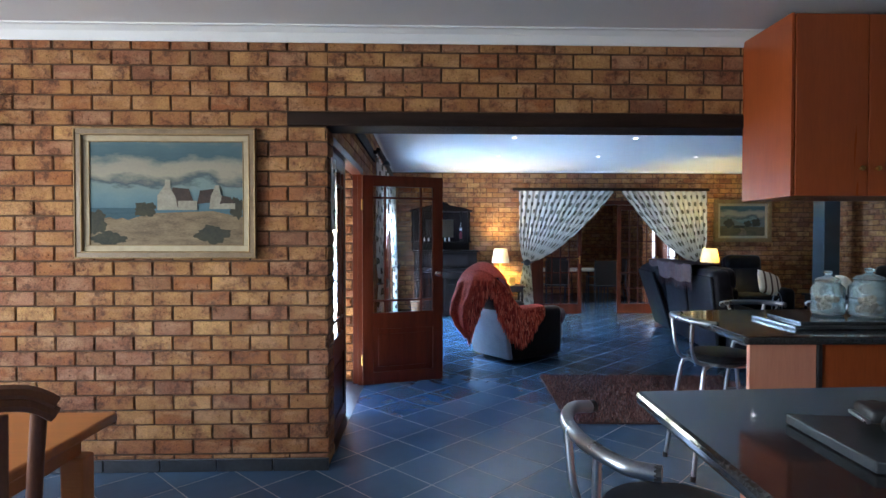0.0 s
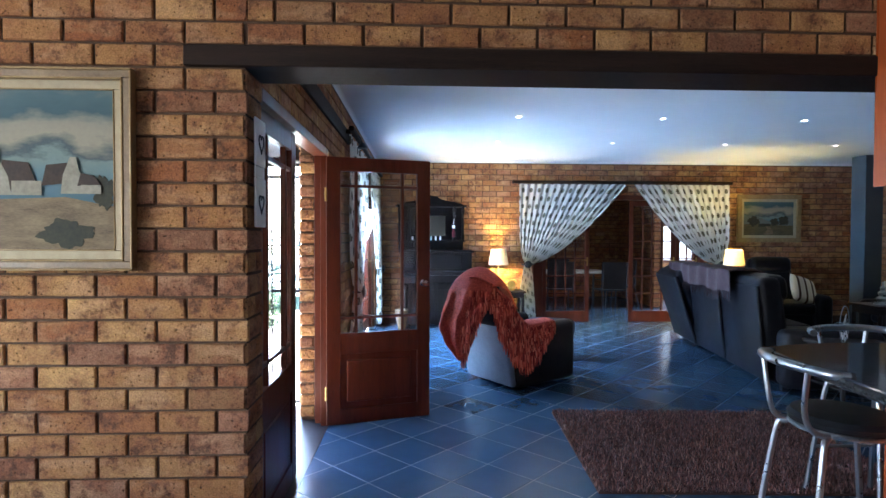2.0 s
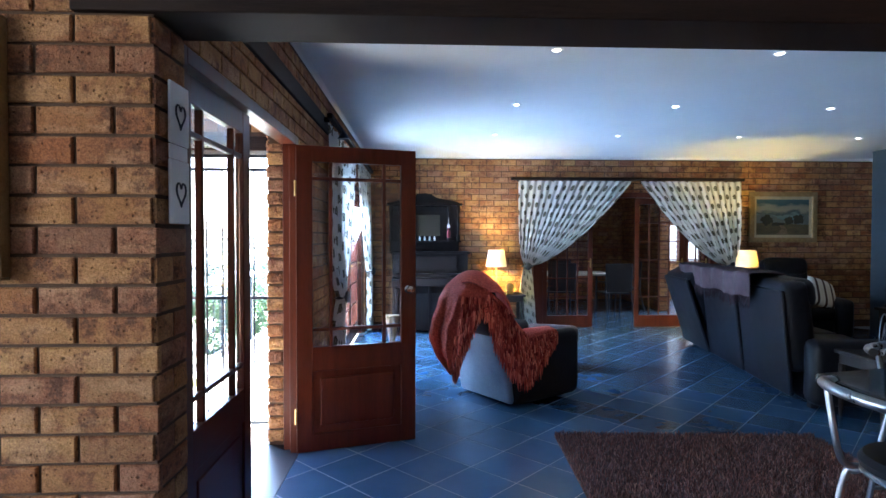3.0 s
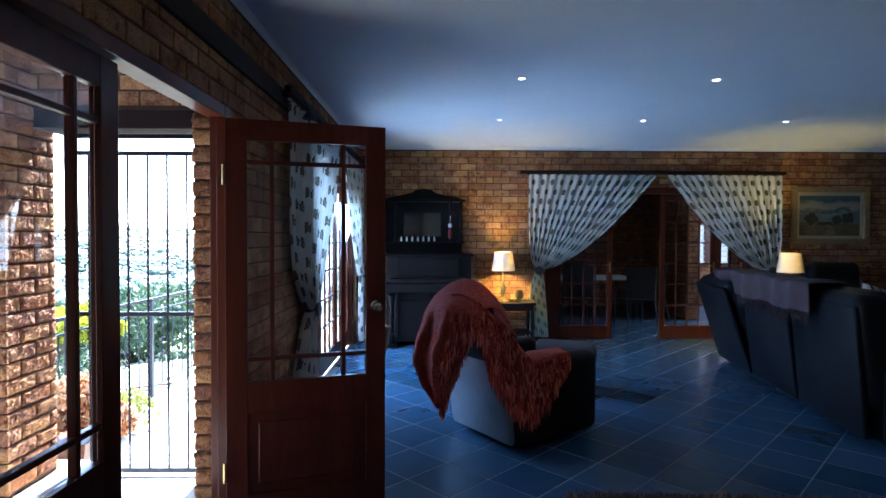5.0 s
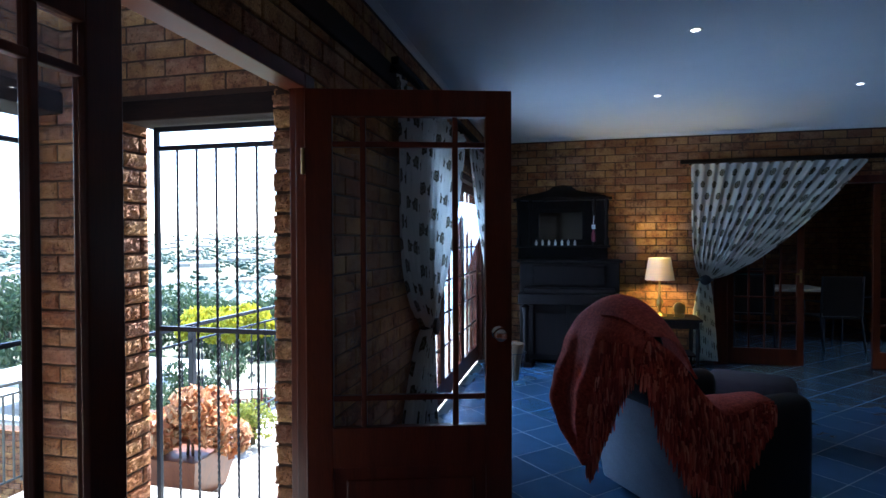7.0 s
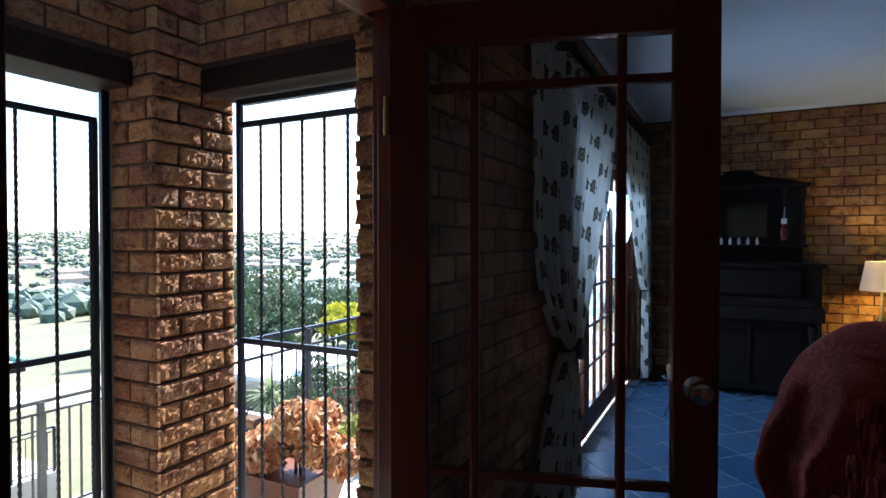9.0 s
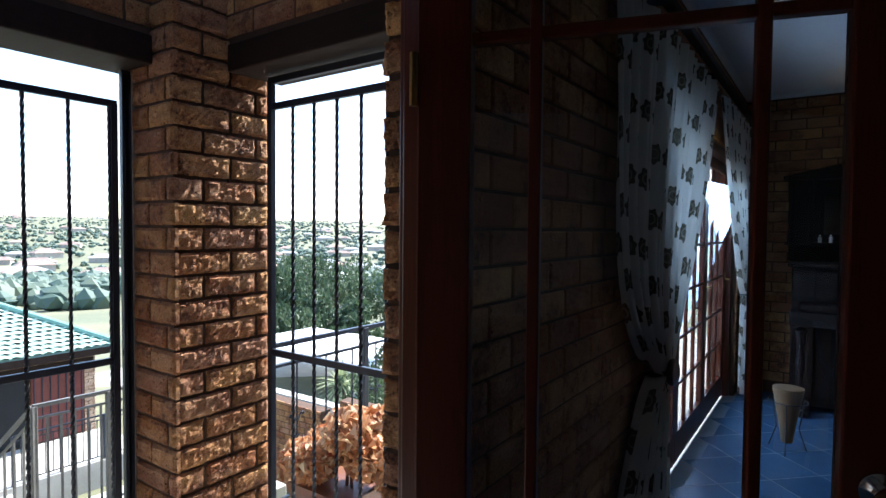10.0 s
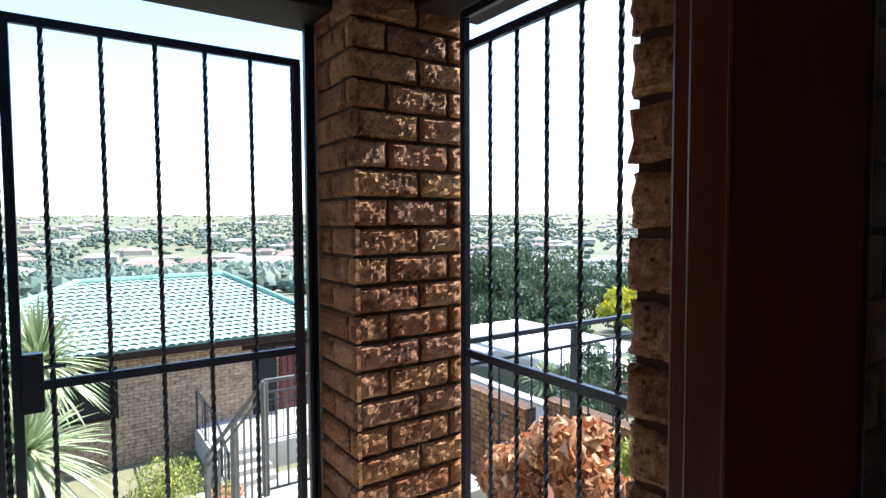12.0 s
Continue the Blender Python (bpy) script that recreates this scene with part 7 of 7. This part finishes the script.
def far_house(at, w, d, h, label, roofmat, sc=1):
    t = thing("distant_house", at, label, "house", "houses on the far hills")
    part("wall", boxed(-w / 2, w / 2, -d / 2, d / 2, -2, h), M_FARWALL, t)
    bm = bmesh.new()
    e = 0.6
    vs = [bm.verts.new(p) for p in ((-w / 2 - e, -d / 2 - e, h), (w / 2 + e, -d / 2 - e, h), (w / 2 + e, d / 2 + e, h), (-w / 2 - e, d / 2 + e, h), (-w / 4, 0, h + 2.4), (w / 4, 0, h + 2.4))]
    for f in ((0, 1, 5, 4), (1, 2, 5), (2, 3, 4, 5), (3, 0, 4), (3, 2, 1, 0)):
        bm.faces.new([vs[i] for i in f])
    part("roof", bm, roofmat, t)
    for i in range(4):
        x = -w / 2 + w * (i + 0.5) / 4
        part("window", boxed(x - 0.7, x + 0.7, -d / 2 - 0.06, -d / 2 + 0.02, 0.9, 2.3), M_UNLIT_PANEL, t)
    return t


protos = [far_house(pose(-300, 130, land(-300, 130), 0, 0, -60), 16, 9, 3.4, "distant house with a red-brown roof on the hillside", M_FARROOF),
          far_house(pose(-360, 230, land(-360, 230), 0, 0, -50), 20, 9, 3.6, "distant pale house with a grey roof on the hillside", M_FARROOF_G)]
for i in range(300):
    ang = radians(rng.uniform(100, 186))
    r = rng.choice((rng.uniform(330, 700), rng.uniform(700, 1500), rng.uniform(1100, 2300)))
    x, y = r * math.cos(ang), r * math.sin(ang)
    c = copy_thing(protos[i % 2], pose(x, y, land(x, y), 0, 0, math.degrees(ang) + 90 + rng.uniform(-30, 30)))
    c.scale = (rng.uniform(0.8, 1.5),) * 3

# far woods, joined
pts, faces = [], []
ico = bmesh.new()
bmesh.ops.create_icosphere(ico, subdivisions=1, radius=1.0)
iv = [v.co.copy() for v in ico.verts]
fi = [[v.index for v in f.verts] for f in ico.faces]
ico.free()
for i in range(17000):
    ang = radians(rng.uniform(80, 192))
    r = 120 * (2400 / 120) ** (rng.random() ** 0.75)
    x, y = r * math.cos(ang), r * math.sin(ang)
    if noise.noise(Vector((x / (60 + r * 0.15), y / (60 + r * 0.15), 9))) < -0.02 and rng.random() < 0.85:
        continue
    if r < 190 and ang > radians(146) and rng.random() < 0.9:
        continue
    z = land(x, y)
    for c in range(3 if r < 700 else 2):
        s = rng.uniform(1.3, 3.6)
        cx, cy, cz = x + rng.uniform(-3, 3), y + rng.uniform(-3, 3), z + s * rng.uniform(0.4, 1.0)
        b = len(pts)
        for v in iv:
            k = rng.uniform(0.65, 1.25)
            pts.append((cx + v.x * s * k, cy + v.y * s * k, cz + v.z * s * 0.8 * k))
        faces += [tuple(b + q for q in f) for f in fi]
woods = raw("far_woods", (pts, faces), M_LEAF_FAR, None, kind="stuff", label="grey-green woods over the valley and hills")

# ---- floor tiles, skirting and bricks, last ----
P = 0.3444
HALF = P / 2 - 0.0035
mesh_tile = []
rng = random.Random(3)
for v in range(5):
    q = [(sx * HALF + rng.uniform(-0.0006, 0.0006), sy * HALF + rng.uniform(-0.0006, 0.0006)) for sx, sy in ((-1, -1), (1, -1), (1, 1), (-1, 1))]
    ins = [(x * 0.988, y * 0.988) for x, y in q]
    me = bpy.data.meshes.new("tile")
    me.from_pydata([(x, y, -0.006) for x, y in q] + [(x, y, -0.0010) for x, y in q] + [(x, y, 0.0) for x, y in ins], [],
                   [(0, 1, 5, 4), (1, 2, 6, 5), (2, 3, 7, 6), (3, 0, 4, 7), (4, 5, 9, 8), (5, 6, 10, 9), (6, 7, 11, 10), (7, 4, 8, 11), (8, 9, 10, 11)])
    me.materials.append(M_TILE)
    mesh_tile.append(me)
floor = new("floor")
tagged(floor, "dark blue-grey slate tiles laid diagonally with pale joints", "floor", kind="structure")
spots, edge_spots = [], []
for i in range(-60, 60):
    for k in range(-60, 60):
        s, t = 6.04 + (i + 0.5) * 0.487, -5.06 + (k + 0.5) * 0.487
        x, y = (s + t) / 2, (s - t) / 2
        if -4.9 < x < 7.1 and -2.9 < y < 14.3 and not (x < XL + 0.06 and 3.15 < y):
            spots.append(((Vector((x, y)) - Vector((0.6, 4.6))).length, x, y))
        elif XL - 0.30 < x <= XL + 0.06 and 3.15 < y < 14:
            edge_spots.append((x, y))
        elif x <= XL + 0.06 and 3.15 <= y < 3.6:
            edge_spots.append((x, y))
spots.sort()
turn = Matrix.Rotation(radians(45), 4, "Z")
joined_p, joined_f = [], []
for n, (_, x, y) in enumerate(spots):
    me = mesh_tile[rng.randrange(5)]
    m = Matrix.Translation((x, y, rng.uniform(-0.0004, 0.0004))) @ pose(0, 0, 0, rng.uniform(-0.05, 0.05), rng.uniform(-0.05, 0.05)) @ turn
    if n < 300:
        ob = bpy.data.objects.new("tile", me)
        scene.collection.objects.link(ob)
        ob.parent = floor
        ob.matrix_basis = m
    else:
        b = len(joined_p)
        joined_p += [tuple(m @ v.co) for v in me.vertices]
        joined_f += [tuple(b + q for q in f.vertices) for f in me.polygons]
limits = [(Vector((XL + 0.012, 0, 0)), Vector((-1, 0, 0)), lambda x, y: y >= 3.57), (Vector((0, 3.34, 0)), Vector((0, 1, 0)), lambda x, y: y < 3.57)]
for x, y in edge_spots:
    cut = bmesh.new()
    cut.from_mesh(mesh_tile[0])
    bmesh.ops.transform(cut, matrix=Matrix.Translation((x, y, 0)) @ turn, verts=cut.verts)
    side = 1 if (y < 3.57 and x < XL) else 0
    bmesh.ops.bisect_plane(cut, geom=cut.verts[:] + cut.edges[:] + cut.faces[:], plane_co=limits[side][0], plane_no=limits[side][1], clear_outer=True)
    cut.verts.index_update()
    b = len(joined_p)
    joined_p += [tuple(v.co) for v in cut.verts]
    joined_f += [tuple(b + v.index for v in f.verts) for f in cut.faces]
    cut.free()
me = bpy.data.meshes.new("tiling")
me.from_pydata(joined_p, [], joined_f)
me.materials.append(M_TILE)
ob = new("tiling", me)
ob.parent = floor
tagged(ob, kind="stuff")

for x in [-1.645 + 0.34 * i for i in range(-8, 4)]:
    a, b = x - 0.34 + 0.003, min(x - 0.003, XC - 0.002)
    if b - a > 0.03:
        part("skirting_tile", boxed(a, b, 3.330, 3.3445, 0.002, 0.072, 0.0015, 1), M_SKIRT, tile_strip)
run_brick_jobs()
